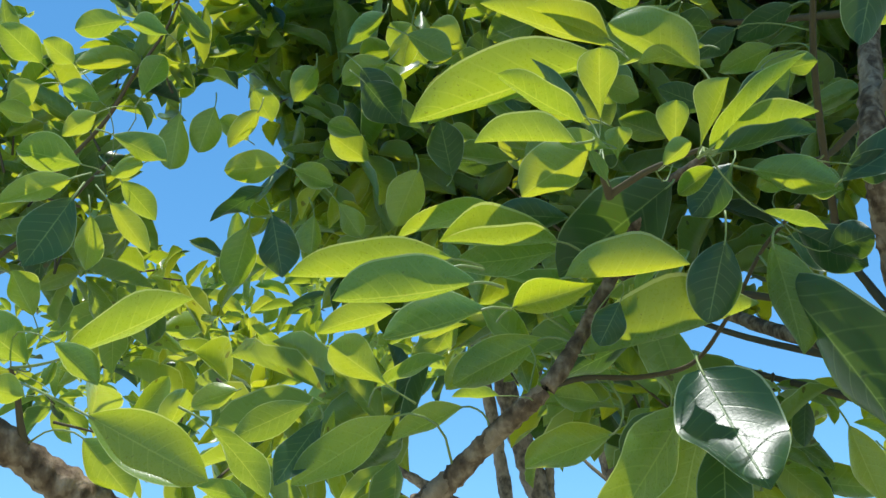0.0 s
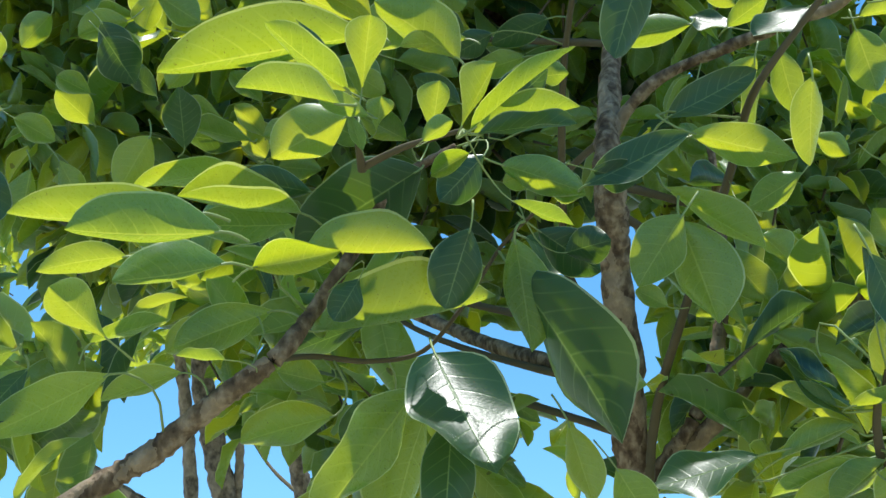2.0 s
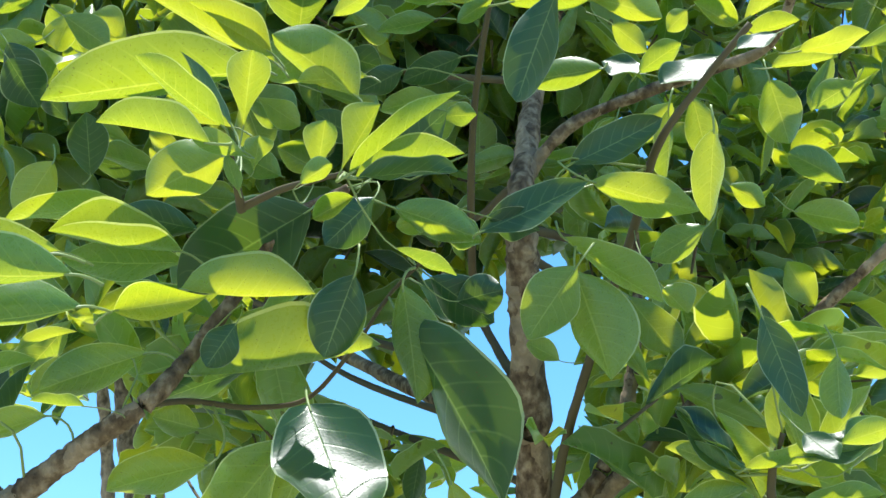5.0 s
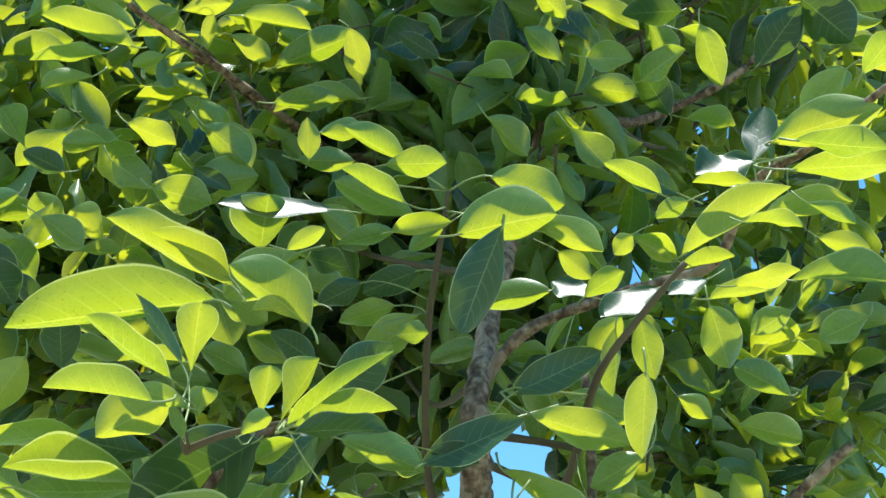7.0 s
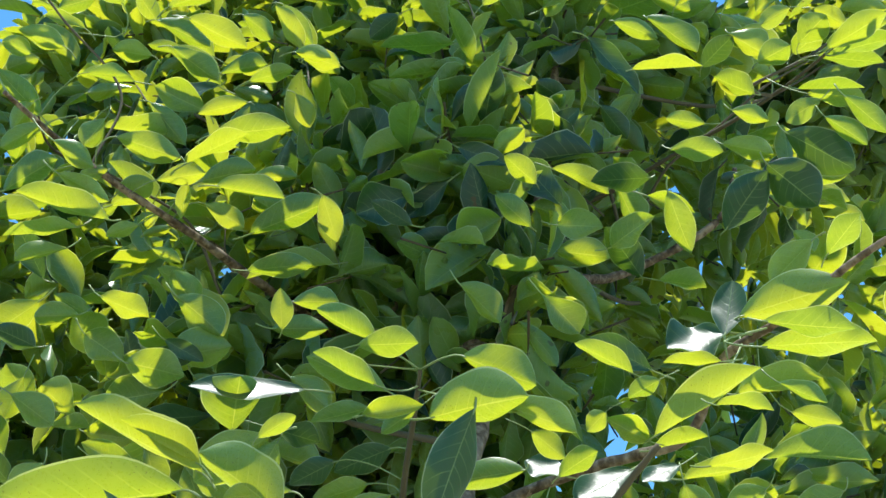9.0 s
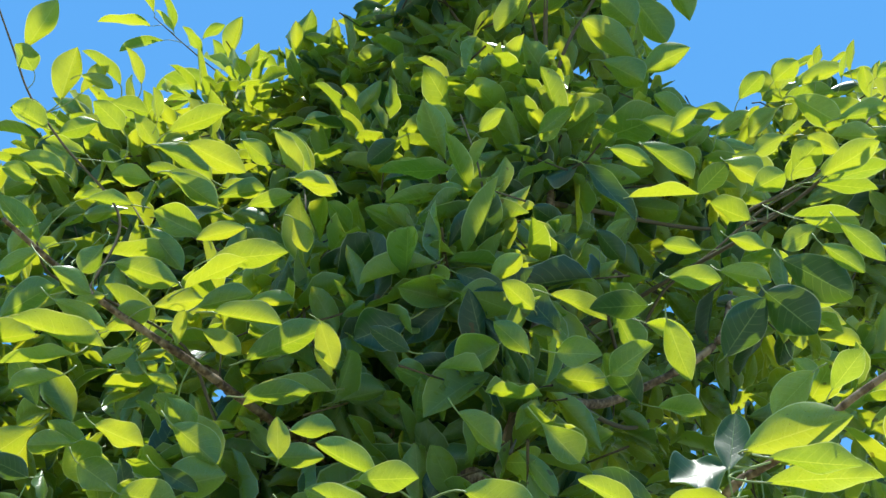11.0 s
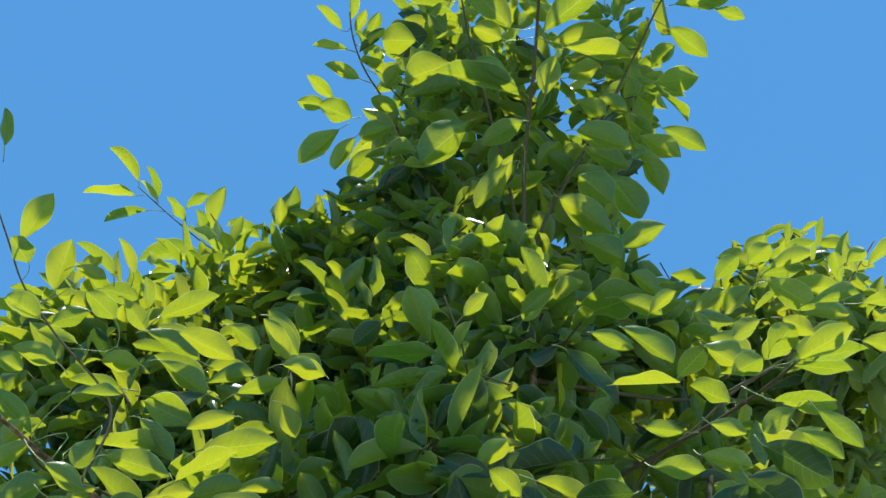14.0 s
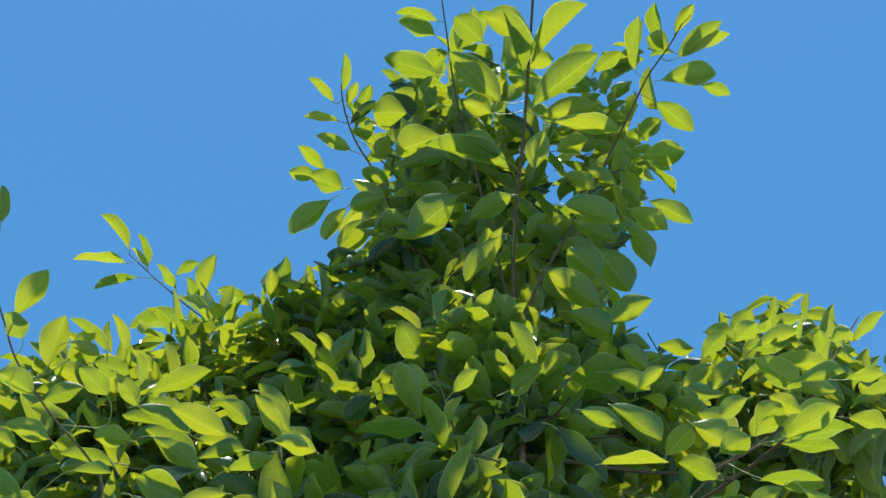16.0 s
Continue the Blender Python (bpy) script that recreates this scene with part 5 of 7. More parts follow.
leaf(b, (0.390, 0.933, 3.485), (0.438, 0.888, 3.508), (-0.06, 0.42, 0.91), 0.54, lit=0.034)
leaf(b, (0.278, 0.951, 3.377), (0.233, 0.942, 3.386), (0.13, 0.32, 0.94), 0.85, lit=0.034)
leaf(b, (0.400, 1.063, 3.205), (0.354, 1.039, 3.221), (0.15, 0.34, 0.93), 0.63)
leaf(b, (0.345, 1.082, 3.232), (0.371, 1.031, 3.242), (0.13, 0.24, 0.96), 0.61, lit=0.034)
b = Bough(tree, "twig", 0.0026, 0.001, (0.300, 1.023, 2.913), (0.335, 1.026, 3.053), (0.389, 1.020, 3.177), (0.444, 0.985, 3.291), (0.494, 0.949, 3.401), (0.528, 0.904, 3.468), (0.557, 0.869, 3.503), (0.584, 0.826, 3.542))
BOUGHS.append(b)
leaf(b, (0.483, 1.024, 3.251), (0.525, 1.056, 3.171), (0.78, 0.33, 0.54), 0.42)
leaf(b, (0.495, 1.027, 3.271), (0.557, 1.036, 3.240), (0.38, 0.38, 0.84), 0.57, lit=0.034)
leaf(b, (0.532, 1.022, 3.289), (0.600, 1.037, 3.264), (0.26, 0.35, 0.90), 0.49, lit=0.034)
leaf(b, (0.500, 1.018, 3.361), (0.524, 1.061, 3.330), (0.02, -0.59, -0.81), 0.54)
leaf(b, (0.510, 0.967, 3.326), (0.566, 0.932, 3.302), (0.48, 0.20, 0.85), 0.57, lit=0.034)
leaf(b, (0.524, 0.971, 3.319), (0.557, 0.972, 3.305), (0.37, 0.18, 0.91), 0.42, lit=0.034)
leaf(b, (0.538, 0.930, 3.425), (0.599, 0.951, 3.387), (0.41, 0.32, 0.85), 0.50, lit=0.034)
leaf(b, (0.528, 0.872, 3.398), (0.597, 0.830, 3.366), (0.49, 0.15, 0.86), 0.47)
leaf(b, (0.586, 0.864, 3.385), (0.629, 0.865, 3.366), (0.38, 0.27, 0.89), 0.49, lit=0.034)
leaf(b, (0.560, 0.859, 3.450), (0.614, 0.795, 3.463), (0.10, 0.28, 0.96), 0.42, lit=0.034)
leaf(b, (0.574, 0.865, 3.471), (0.629, 0.809, 3.452), (-0.01, -0.34, 0.94), 0.42, lit=0.034)
leaf(b, (0.551, 0.881, 3.522), (0.525, 0.815, 3.537), (-0.50, 0.37, 0.78), 0.42, lit=0.034)
leaf(b, (0.561, 0.883, 3.506), (0.520, 0.864, 3.511), (0.05, 0.15, 0.99), 0.84, lit=0.034)
leaf(b, (0.505, 0.903, 3.469), (0.492, 0.815, 3.487), (-0.67, 0.24, 0.70), 0.42, lit=0.034)
leaf(b, (0.568, 0.862, 3.528), (0.584, 0.807, 3.530), (0.15, 0.08, 0.98), 0.42, lit=0.034)
leaf(b, (0.432, 0.898, 3.439), (0.466, 0.851, 3.435), (0.24, 0.10, 0.96), 0.47, lit=0.034)
leaf(b, (0.469, 0.971, 3.381), (0.417, 0.933, 3.393), (0.09, 0.17, 0.98), 0.56)
leaf(b, (0.470, 0.991, 3.276), (0.424, 0.974, 3.288), (0.14, 0.30, 0.94), 0.60, lit=0.034)
leaf(b, (0.515, 0.974, 3.379), (0.540, 0.929, 3.379), (0.23, 0.15, 0.96), 0.64, lit=0.034)
b = Bough(tree, "twig", 0.0026, 0.001, (0.303, 1.029, 2.962), (0.294, 1.057, 3.168), (0.264, 1.035, 3.343), (0.230, 0.994, 3.497), (0.212, 0.949, 3.596), (0.194, 0.898, 3.672))
BOUGHS.append(b)
leaf(b, (0.223, 1.099, 3.897), (0.141, 1.097, 3.905), (0.09, -0.20, 0.97), 0.39)
leaf(b, (0.218, 1.107, 3.856), (0.145, 1.091, 3.870), (0.20, -0.00, 0.98), 0.58)
leaf(b, (0.222, 1.088, 3.730), (0.122, 1.096, 3.733), (0.02, -0.12, 0.99), 0.39)
leaf(b, (0.219, 1.089, 3.699), (0.160, 1.088, 3.705), (0.09, 0.02, 1.00), 0.78)
leaf(b, (0.167, 1.104, 3.632), (0.115, 1.071, 3.657), (0.36, 0.11, 0.92), 0.42)
leaf(b, (0.252, 1.125, 3.819), (0.315, 1.042, 3.859), (-0.32, 0.20, 0.93), 0.62, "b")
leaf(b, (0.183, 1.093, 3.552), (0.140, 1.059, 3.578), (0.41, 0.16, 0.90), 0.85)
leaf(b, (0.180, 1.067, 3.547), (0.105, 1.084, 3.540), (-0.16, -0.88, -0.44), 0.89, "b", old=True)
b = Bough(tree, "twig", 0.0026, 0.001, (0.297, 1.017, 2.876), (0.258, 1.069, 3.031), (0.189, 1.109, 3.207), (0.154, 1.114, 3.296), (0.111, 1.104, 3.408), (0.075, 1.092, 3.479), (0.052, 1.066, 3.546), (0.048, 1.052, 3.567))
BOUGHS.append(b)
leaf(b, (0.051, 1.103, 3.625), (0.049, 1.046, 3.658), (0.77, 0.29, 0.56), 0.42, lit=0.034)
leaf(b, (0.038, 1.078, 3.550), (-0.008, 1.046, 3.567), (0.36, -0.01, 0.93), 0.42, lit=0.034)
leaf(b, (0.062, 1.080, 3.548), (0.074, 1.044, 3.568), (-0.20, 0.43, 0.88), 0.46, lit=0.034)
leaf(b, (0.082, 1.078, 3.524), (0.095, 1.026, 3.536), (-0.12, 0.19, 0.97), 0.44, lit=0.034)
leaf(b, (0.050, 1.078, 3.495), (-0.008, 1.066, 3.479), (0.20, -0.98, 0.04), 0.42)
leaf(b, (0.072, 1.083, 3.425), (0.015, 1.072, 3.440), (0.19, 0.34, 0.92), 0.42, lit=0.034)
leaf(b, (0.035, 1.172, 3.484), (-0.013, 1.135, 3.495), (0.02, 0.27, 0.96), 0.42)
leaf(b, (0.024, 1.145, 3.429), (-0.023, 1.133, 3.418), (-0.32, 0.34, 0.89), 0.55, lit=0.034)
leaf(b, (0.066, 1.148, 3.407), (0.011, 1.133, 3.415), (0.03, 0.39, 0.92), 0.75, lit=0.034)
leaf(b, (0.048, 1.137, 3.360), (-0.010, 1.166, 3.298), (-0.40, 0.63, 0.67), 0.52, lit=0.034)
leaf(b, (0.073, 1.132, 3.337), (0.044, 1.161, 3.288), (-0.35, 0.71, 0.61), 0.52)
leaf(b, (0.107, 1.132, 3.311), (0.068, 1.163, 3.270), (-0.28, 0.61, 0.74), 0.56, lit=0.034)
leaf(b, (0.139, 1.108, 3.373), (0.092, 1.085, 3.379), (-0.03, 0.33, 0.94), 0.59, lit=0.034)
leaf(b, (0.108, 1.094, 3.489), (0.086, 1.065, 3.500), (0.12, 0.29, 0.95), 0.66, lit=0.034)
leaf(b, (0.132, 1.054, 3.436), (0.113, 1.088, 3.418), (-0.13, 0.40, 0.91), 0.66, lit=0.034)
leaf(b, (0.089, 1.140, 3.167), (0.027, 1.113, 3.162), (-0.05, -0.05, 1.00), 0.42, lit=0.034)
leaf(b, (0.056, 1.200, 3.179), (-0.001, 1.182, 3.204), (0.24, 0.45, 0.86), 0.42, lit=0.034)
leaf(b, (0.157, 1.035, 3.477), (0.102, 1.030, 3.460), (-0.30, 0.35, 0.89), 0.98, lit=0.034)
leaf(b, (0.129, 1.084, 3.311), (0.078, 1.092, 3.284), (-0.36, 0.50, 0.79), 0.62)
b = Bough(tree, "twig", 0.0019, 0.0009, (0.246, 1.065, 2.552), (0.156, 1.111, 2.747), (0.054, 1.274, 3.061), (-0.063, 1.413, 3.298), (-0.183, 1.499, 3.466), (-0.262, 1.509, 3.553), (-0.316, 1.511, 3.612), label="")
BOUGHS.append(b)
leaf(b, (-0.315, 1.496, 3.608), (-0.372, 1.445, 3.640), (0.47, 0.04, 0.88), 0.39)
leaf(b, (-0.316, 1.503, 3.576), (-0.409, 1.495, 3.563), (-0.11, -0.27, 0.96), 0.39)
leaf(b, (-0.283, 1.481, 3.514), (-0.357, 1.494, 3.487), (-0.36, -0.15, 0.92), 0.39)
leaf(b, (-0.277, 1.518, 3.596), (-0.302, 1.473, 3.630), (0.53, 0.32, 0.79), 0.39)
leaf(b, (-0.275, 1.515, 3.581), (-0.310, 1.485, 3.601), (0.40, 0.15, 0.90), 0.39)
leaf(b, (-0.215, 1.509, 3.524), (-0.254, 1.475, 3.550), (0.28, 0.34, 0.90), 0.44)
leaf(b, (-0.220, 1.508, 3.560), (-0.181, 1.488, 3.582), (-0.38, 0.24, 0.89), 0.48)
leaf(b, (-0.168, 1.526, 3.524), (-0.150, 1.463, 3.581), (-0.56, 0.46, 0.69), 0.48)
leaf(b, (-0.119, 1.488, 3.393), (-0.170, 1.439, 3.434), (0.34, 0.38, 0.86), 0.51)
leaf(b, (-0.075, 1.490, 3.476), (-0.136, 1.470, 3.489), (0.14, 0.24, 0.96), 0.52)
leaf(b, (-0.177, 1.441, 3.379), (-0.272, 1.454, 3.352), (-0.24, 0.23, 0.94), 0.48)
leaf(b, (-0.148, 1.442, 3.336), (-0.206, 1.425, 3.345), (0.07, 0.25, 0.96), 0.60)
leaf(b, (-0.054, 1.503, 3.518), (-0.038, 1.467, 3.550), (-0.59, 0.38, 0.71), 0.39)
leaf(b, (-0.175, 1.504, 3.481), (-0.195, 1.466, 3.513), (0.40, 0.46, 0.79), 0.55)
b = Bough(tree, "twig", 0.0013, 0.0009, (-0.155, 0.815, 2.403), (-0.145, 0.823, 2.495), (-0.211, 0.806, 2.570), (-0.248, 0.797, 2.618), (-0.274, 0.791, 2.672), (-0.299, 0.778, 2.722), label="")
BOUGHS.append(b)
leaf(b, (-0.254, 0.766, 2.647), (-0.229, 0.734, 2.684), (-0.61, 0.34, 0.71), 0.52)
leaf(b, (-0.217, 0.794, 2.611), (-0.206, 0.759, 2.648), (-0.64, 0.46, 0.61), 0.59, "b")
leaf(b, (-0.200, 0.790, 2.618), (-0.176, 0.771, 2.644), (-0.53, 0.33, 0.78), 0.41)
leaf(b, (-0.165, 0.786, 2.631), (-0.202, 0.762, 2.647), (0.40, -0.00, 0.92), 0.39)
leaf(b, (-0.147, 0.790, 2.639), (-0.164, 0.764, 2.661), (0.34, 0.46, 0.82), 0.39)
leaf(b, (-0.128, 0.805, 2.608), (-0.134, 0.783, 2.630), (0.40, 0.58, 0.71), 0.50)
leaf(b, (-0.278, 0.701, 2.708), (-0.280, 0.672, 2.731), (0.30, 0.59, 0.75), 0.44)
leaf(b, (-0.244, 0.777, 2.629), (-0.262, 0.758, 2.643), (0.21, 0.42, 0.88), 0.85)
leaf(b, (-0.100, 0.830, 2.606), (-0.042, 0.848, 2.591), (0.13, 0.33, 0.94), 0.50)
leaf(b, (-0.224, 0.802, 2.580), (-0.256, 0.785, 2.589), (0.07, 0.35, 0.93), 0.75)
leaf(b, (-0.158, 0.811, 2.596), (-0.187, 0.791, 2.611), (0.20, 0.38, 0.90), 0.64)
leaf(b, (-0.069, 0.905, 2.592), (-0.131, 0.916, 2.571), (-0.25, -0.93, 0.28), 0.61, old=True)
leaf(b, (0.012, 0.849, 2.592), (-0.018, 0.820, 2.623), (0.40, 0.44, 0.80), 0.48)
leaf(b, (0.049, 0.870, 2.598), (0.008, 0.865, 2.604), (0.10, 0.31, 0.94), 0.61)
b = Bough(tree, "twig", 0.0019, 0.0010, (0.477, 0.845, 2.586), (0.442, 0.817, 2.565), (0.496, 0.813, 2.604), (0.579, 0.848, 2.702), (0.685, 0.898, 2.866), (0.729, 0.908, 2.934), label="")
BOUGHS.append(b)
leaf(b, (0.476, 0.837, 2.619), (0.443, 0.821, 2.651), (0.61, 0.26, 0.75), 0.85, "b")
leaf(b, (0.468, 0.820, 2.600), (0.479, 0.800, 2.616), (-0.15, 0.56, 0.82), 1.12)
leaf(b, (0.505, 0.839, 2.642), (0.534, 0.809, 2.657), (-0.04, 0.42, 0.91), 0.74, "b")
leaf(b, (0.532, 0.831, 2.635), (0.588, 0.788, 2.647), (0.07, 0.34, 0.94), 0.45)
leaf(b, (0.505, 0.791, 2.592), (0.563, 0.775, 2.575), (0.29, 0.02, 0.96), 0.39)
leaf(b, (0.576, 0.945, 2.908), (0.587, 0.912, 2.932), (-0.18, 0.53, 0.83), 0.80, "b")
leaf(b, (0.524, 0.929, 2.899), (0.561, 0.925, 2.886), (0.34, 0.16, 0.93), 0.83)
leaf(b, (0.622, 0.925, 2.931), (0.621, 0.902, 2.951), (-0.18, 0.66, 0.73), 0.45)
leaf(b, (0.658, 0.916, 2.921), (0.657, 0.886, 2.947), (-0.45, 0.59, 0.67), 0.39)
leaf(b, (0.684, 0.899, 2.855), (0.667, 0.872, 2.889), (-0.16, 0.80, 0.57), 0.39)
leaf(b, (0.591, 0.930, 2.905), (0.645, 0.897, 2.907), (0.01, 0.08, 1.00), 0.39)
leaf(b, (0.564, 0.914, 2.858), (0.616, 0.892, 2.852), (0.19, 0.20, 0.96), 0.49)
leaf(b, (0.577, 0.887, 2.810), (0.640, 0.867, 2.794), (0.29, 0.18, 0.94), 0.42)
leaf(b, (0.702, 0.898, 2.874), (0.734, 0.858, 2.890), (0.00, 0.36, 0.93), 0.40)
leaf(b, (0.647, 0.852, 2.756), (0.683, 0.833, 2.752), (0.22, 0.22, 0.95), 0.48)
leaf(b, (0.534, 0.876, 2.795), (0.506, 0.908, 2.777), (-0.10, 0.42, 0.90), 0.63)
leaf(b, (0.576, 0.856, 2.735), (0.621, 0.840, 2.725), (0.28, 0.20, 0.94), 0.53)
leaf(b, (0.444, 0.810, 2.552), (0.406, 0.810, 2.570), (0.42, 0.25, 0.87), 0.70)
leaf(b, (0.487, 0.791, 2.540), (0.536, 0.777, 2.526), (0.33, 0.26, 0.91), 0.47)
leaf(b, (0.595, 0.794, 2.637), (0.631, 0.788, 2.620), (0.45, 0.18, 0.88), 0.67)
b = Bough(tree, "twig", 0.0020, 0.0009, (-0.001, 0.974, 2.396), (-0.028, 0.992, 2.384), (-0.088, 0.971, 2.468), (-0.156, 0.916, 2.473), (-0.198, 0.816, 2.428), (-0.198, 0.779, 2.422), label="")
BOUGHS.append(b)
leaf(b, (-0.137, 0.872, 2.642), (-0.082, 0.883, 2.622), (0.17, 0.60, 0.78), 0.44, lit=0.034)
leaf(b, (-0.109, 0.823, 2.559), (-0.064, 0.849, 2.544), (-0.05, 0.54, 0.84), 0.48, lit=0.034)
leaf(b, (-0.012, 0.829, 2.635), (0.020, 0.859, 2.613), (0.10, 0.53, 0.84), 0.42, lit=0.034)
leaf(b, (0.005, 0.825, 2.568), (0.040, 0.826, 2.565), (0.06, 0.55, 0.83), 0.57, lit=0.034)
leaf(b, (-0.071, 0.894, 2.597), (-0.023, 0.875, 2.597), (0.16, 0.39, 0.91), 0.42)
leaf(b, (-0.161, 0.755, 2.454), (-0.128, 0.761, 2.460), (-0.19, 0.04, 0.98), 0.42, lit=0.034)
leaf(b, (-0.190, 0.823, 2.572), (-0.227, 0.814, 2.576), (0.23, -0.97, -0.02), 0.42)
leaf(b, (-0.168, 0.879, 2.693), (-0.141, 0.904, 2.670), (0.09, 0.62, 0.78), 0.51, lit=0.034)
leaf(b, (-0.193, 0.877, 2.703), (-0.153, 0.877, 2.692), (0.23, 0.55, 0.81), 0.60)
leaf(b, (-0.234, 0.820, 2.621), (-0.266, 0.810, 2.611), (-0.39, 0.46, 0.80), 0.68, lit=0.034)
leaf(b, (-0.200, 0.773, 2.625), (-0.168, 0.775, 2.614), (0.21, 0.56, 0.80), 0.44, lit=0.034)
leaf(b, (-0.127, 0.867, 2.656), (-0.067, 0.855, 2.685), (-0.39, 0.22, 0.90), 0.42, lit=0.034)
leaf(b, (-0.031, 0.821, 2.496), (-0.075, 0.826, 2.481), (-0.24, 0.42, 0.87), 0.42, lit=0.034)
leaf(b, (-0.201, 0.813, 2.537), (-0.242, 0.802, 2.543), (-0.04, 0.58, 0.81), 0.57)
leaf(b, (-0.140, 0.904, 2.623), (-0.177, 0.889, 2.612), (-0.44, 0.46, 0.77), 0.64)
leaf(b, (-0.053, 0.872, 2.660), (-0.022, 0.886, 2.645), (0.12, 0.58, 0.81), 0.65, lit=0.034)
leaf(b, (-0.185, 0.823, 2.616), (-0.219, 0.823, 2.596), (-0.44, 0.53, 0.73), 0.54, lit=0.034)
leaf(b, (0.008, 0.867, 2.554), (0.024, 0.886, 2.529), (0.22, 0.69, 0.69), 0.64, lit=0.034)
leaf(b, (-0.036, 0.845, 2.544), (0.006, 0.835, 2.555), (-0.15, 0.34, 0.93), 0.42, lit=0.034)
leaf(b, (-0.231, 0.820, 2.532), (-0.256, 0.810, 2.534), (-0.19, 0.54, 0.82), 0.76)
b = Bough(tree, "twig", 0.0020, 0.0009, (0.036, 1.020, 2.398), (0.119, 0.957, 2.376), (0.038, 0.942, 2.461), (0.019, 0.972, 2.582), (0.013, 1.022, 2.722), (0.006, 1.052, 2.786), label="")
BOUGHS.append(b)
leaf(b, (0.056, 0.891, 2.387), (0.039, 0.861, 2.429), (0.50, 0.60, 0.63), 0.57)
leaf(b, (0.007, 0.921, 2.434), (0.049, 0.907, 2.454), (-0.37, 0.18, 0.91), 0.39)
leaf(b, (0.057, 0.886, 2.370), (-0.019, 0.896, 2.354), (-0.19, 0.14, 0.97), 0.39)
leaf(b, (0.068, 0.901, 2.371), (0.106, 0.893, 2.380), (-0.11, 0.45, 0.89), 0.79, "b")
leaf(b, (0.015, 1.053, 2.785), (-0.023, 1.013, 2.825), (0.40, 0.42, 0.81), 0.50)
leaf(b, (0.003, 1.031, 2.761), (0.048, 1.040, 2.752), (0.13, 0.30, 0.95), 0.65)
leaf(b, (-0.081, 1.076, 2.653), (0.005, 1.059, 2.680), (-0.25, 0.22, 0.94), 0.39)
leaf(b, (-0.078, 0.984, 2.662), (-0.137, 0.955, 2.685), (0.18, 0.36, 0.92), 0.56)
leaf(b, (-0.093, 1.009, 2.730), (-0.144, 0.980, 2.752), (0.21, 0.35, 0.91), 0.61)
leaf(b, (-0.167, 0.978, 2.654), (-0.222, 0.968, 2.652), (-0.05, 0.11, 0.99), 0.39)
leaf(b, (-0.035, 1.020, 2.723), (-0.084, 1.014, 2.725), (0.00, 0.29, 0.96), 0.58)
leaf(b, (0.008, 1.038, 2.603), (0.071, 1.003, 2.645), (-0.58, -0.80, 0.19), 0.55, old=True)
leaf(b, (0.080, 0.985, 2.565), (0.147, 0.961, 2.587), (-0.24, 0.23, 0.94), 0.39)
b = Bough(tree, "twig", 0.0020, 0.0009, (0.227, 1.011, 2.451), (0.236, 0.996, 2.411), (0.214, 0.936, 2.502), (0.197, 0.874, 2.580), (0.191, 0.883, 2.667), (0.174, 0.893, 2.752), label="")
BOUGHS.append(b)
leaf(b, (0.258, 0.885, 2.725), (0.290, 0.861, 2.746), (-0.27, -0.81, -0.52), 0.51)
leaf(b, (0.270, 0.761, 2.558), (0.321, 0.784, 2.513), (0.30, -0.95, -0.13), 0.42, old=True)
leaf(b, (0.232, 0.897, 2.518), (0.284, 0.859, 2.560), (-0.36, -0.87, -0.33), 0.42, old=True)
leaf(b, (0.155, 0.849, 2.446), (0.119, 0.878, 2.421), (-0.32, -0.81, -0.49), 0.50, old=True)
leaf(b, (0.160, 0.861, 2.463), (0.110, 0.851, 2.466), (0.15, -0.88, -0.44), 0.71, "b")
leaf(b, (0.276, 0.968, 2.628), (0.229, 0.947, 2.636), (-0.05, 0.47, 0.88), 0.53)
leaf(b, (0.283, 0.891, 2.594), (0.245, 0.872, 2.604), (-0.01, 0.44, 0.90), 0.54, old=True)
leaf(b, (0.105, 0.897, 2.707), (0.077, 0.907, 2.679), (-0.36, 0.70, 0.62), 0.61, old=True)
leaf(b, (0.230, 0.976, 2.730), (0.259, 0.951, 2.746), (0.00, 0.56, 0.83), 0.64, old=True)
leaf(b, (0.065, 0.930, 2.601), (0.039, 0.902, 2.613), (-0.04, 0.42, 0.91), 0.61)
leaf(b, (0.323, 0.925, 2.629), (0.351, 0.930, 2.589), (0.59, 0.64, 0.49), 0.51, old=True)
leaf(b, (0.315, 0.877, 2.458), (0.338, 0.856, 2.458), (0.39, 0.45, 0.81), 0.66, lit=0.034)
b = Bough(tree, "twig", 0.0022, 0.0009, (0.351, 1.014, 2.586), (0.367, 1.033, 2.545), (0.408, 0.977, 2.599), (0.456, 0.935, 2.626), (0.508, 0.915, 2.672), (0.556, 0.907, 2.705), label="")
BOUGHS.append(b)
leaf(b, (0.453, 0.799, 2.713), (0.469, 0.766, 2.718), (0.28, 0.27, 0.92), 0.60, lit=0.034)
leaf(b, (0.477, 0.764, 2.705), (0.493, 0.735, 2.707), (0.33, 0.24, 0.91), 0.75, lit=0.034)
leaf(b, (0.492, 0.749, 2.684), (0.526, 0.713, 2.674), (0.30, 0.02, 0.95), 0.42, lit=0.034)
leaf(b, (0.484, 0.745, 2.662), (0.523, 0.739, 2.621), (0.69, 0.42, 0.59), 0.53)
leaf(b, (0.515, 0.750, 2.699), (0.508, 0.728, 2.710), (-0.50, 0.48, 0.72), 0.42, lit=0.034)
leaf(b, (0.524, 0.718, 2.664), (0.522, 0.693, 2.674), (-0.52, 0.35, 0.78), 0.42, lit=0.034)
leaf(b, (0.555, 0.730, 2.653), (0.541, 0.703, 2.668), (0.04, 0.46, 0.89), 0.46)
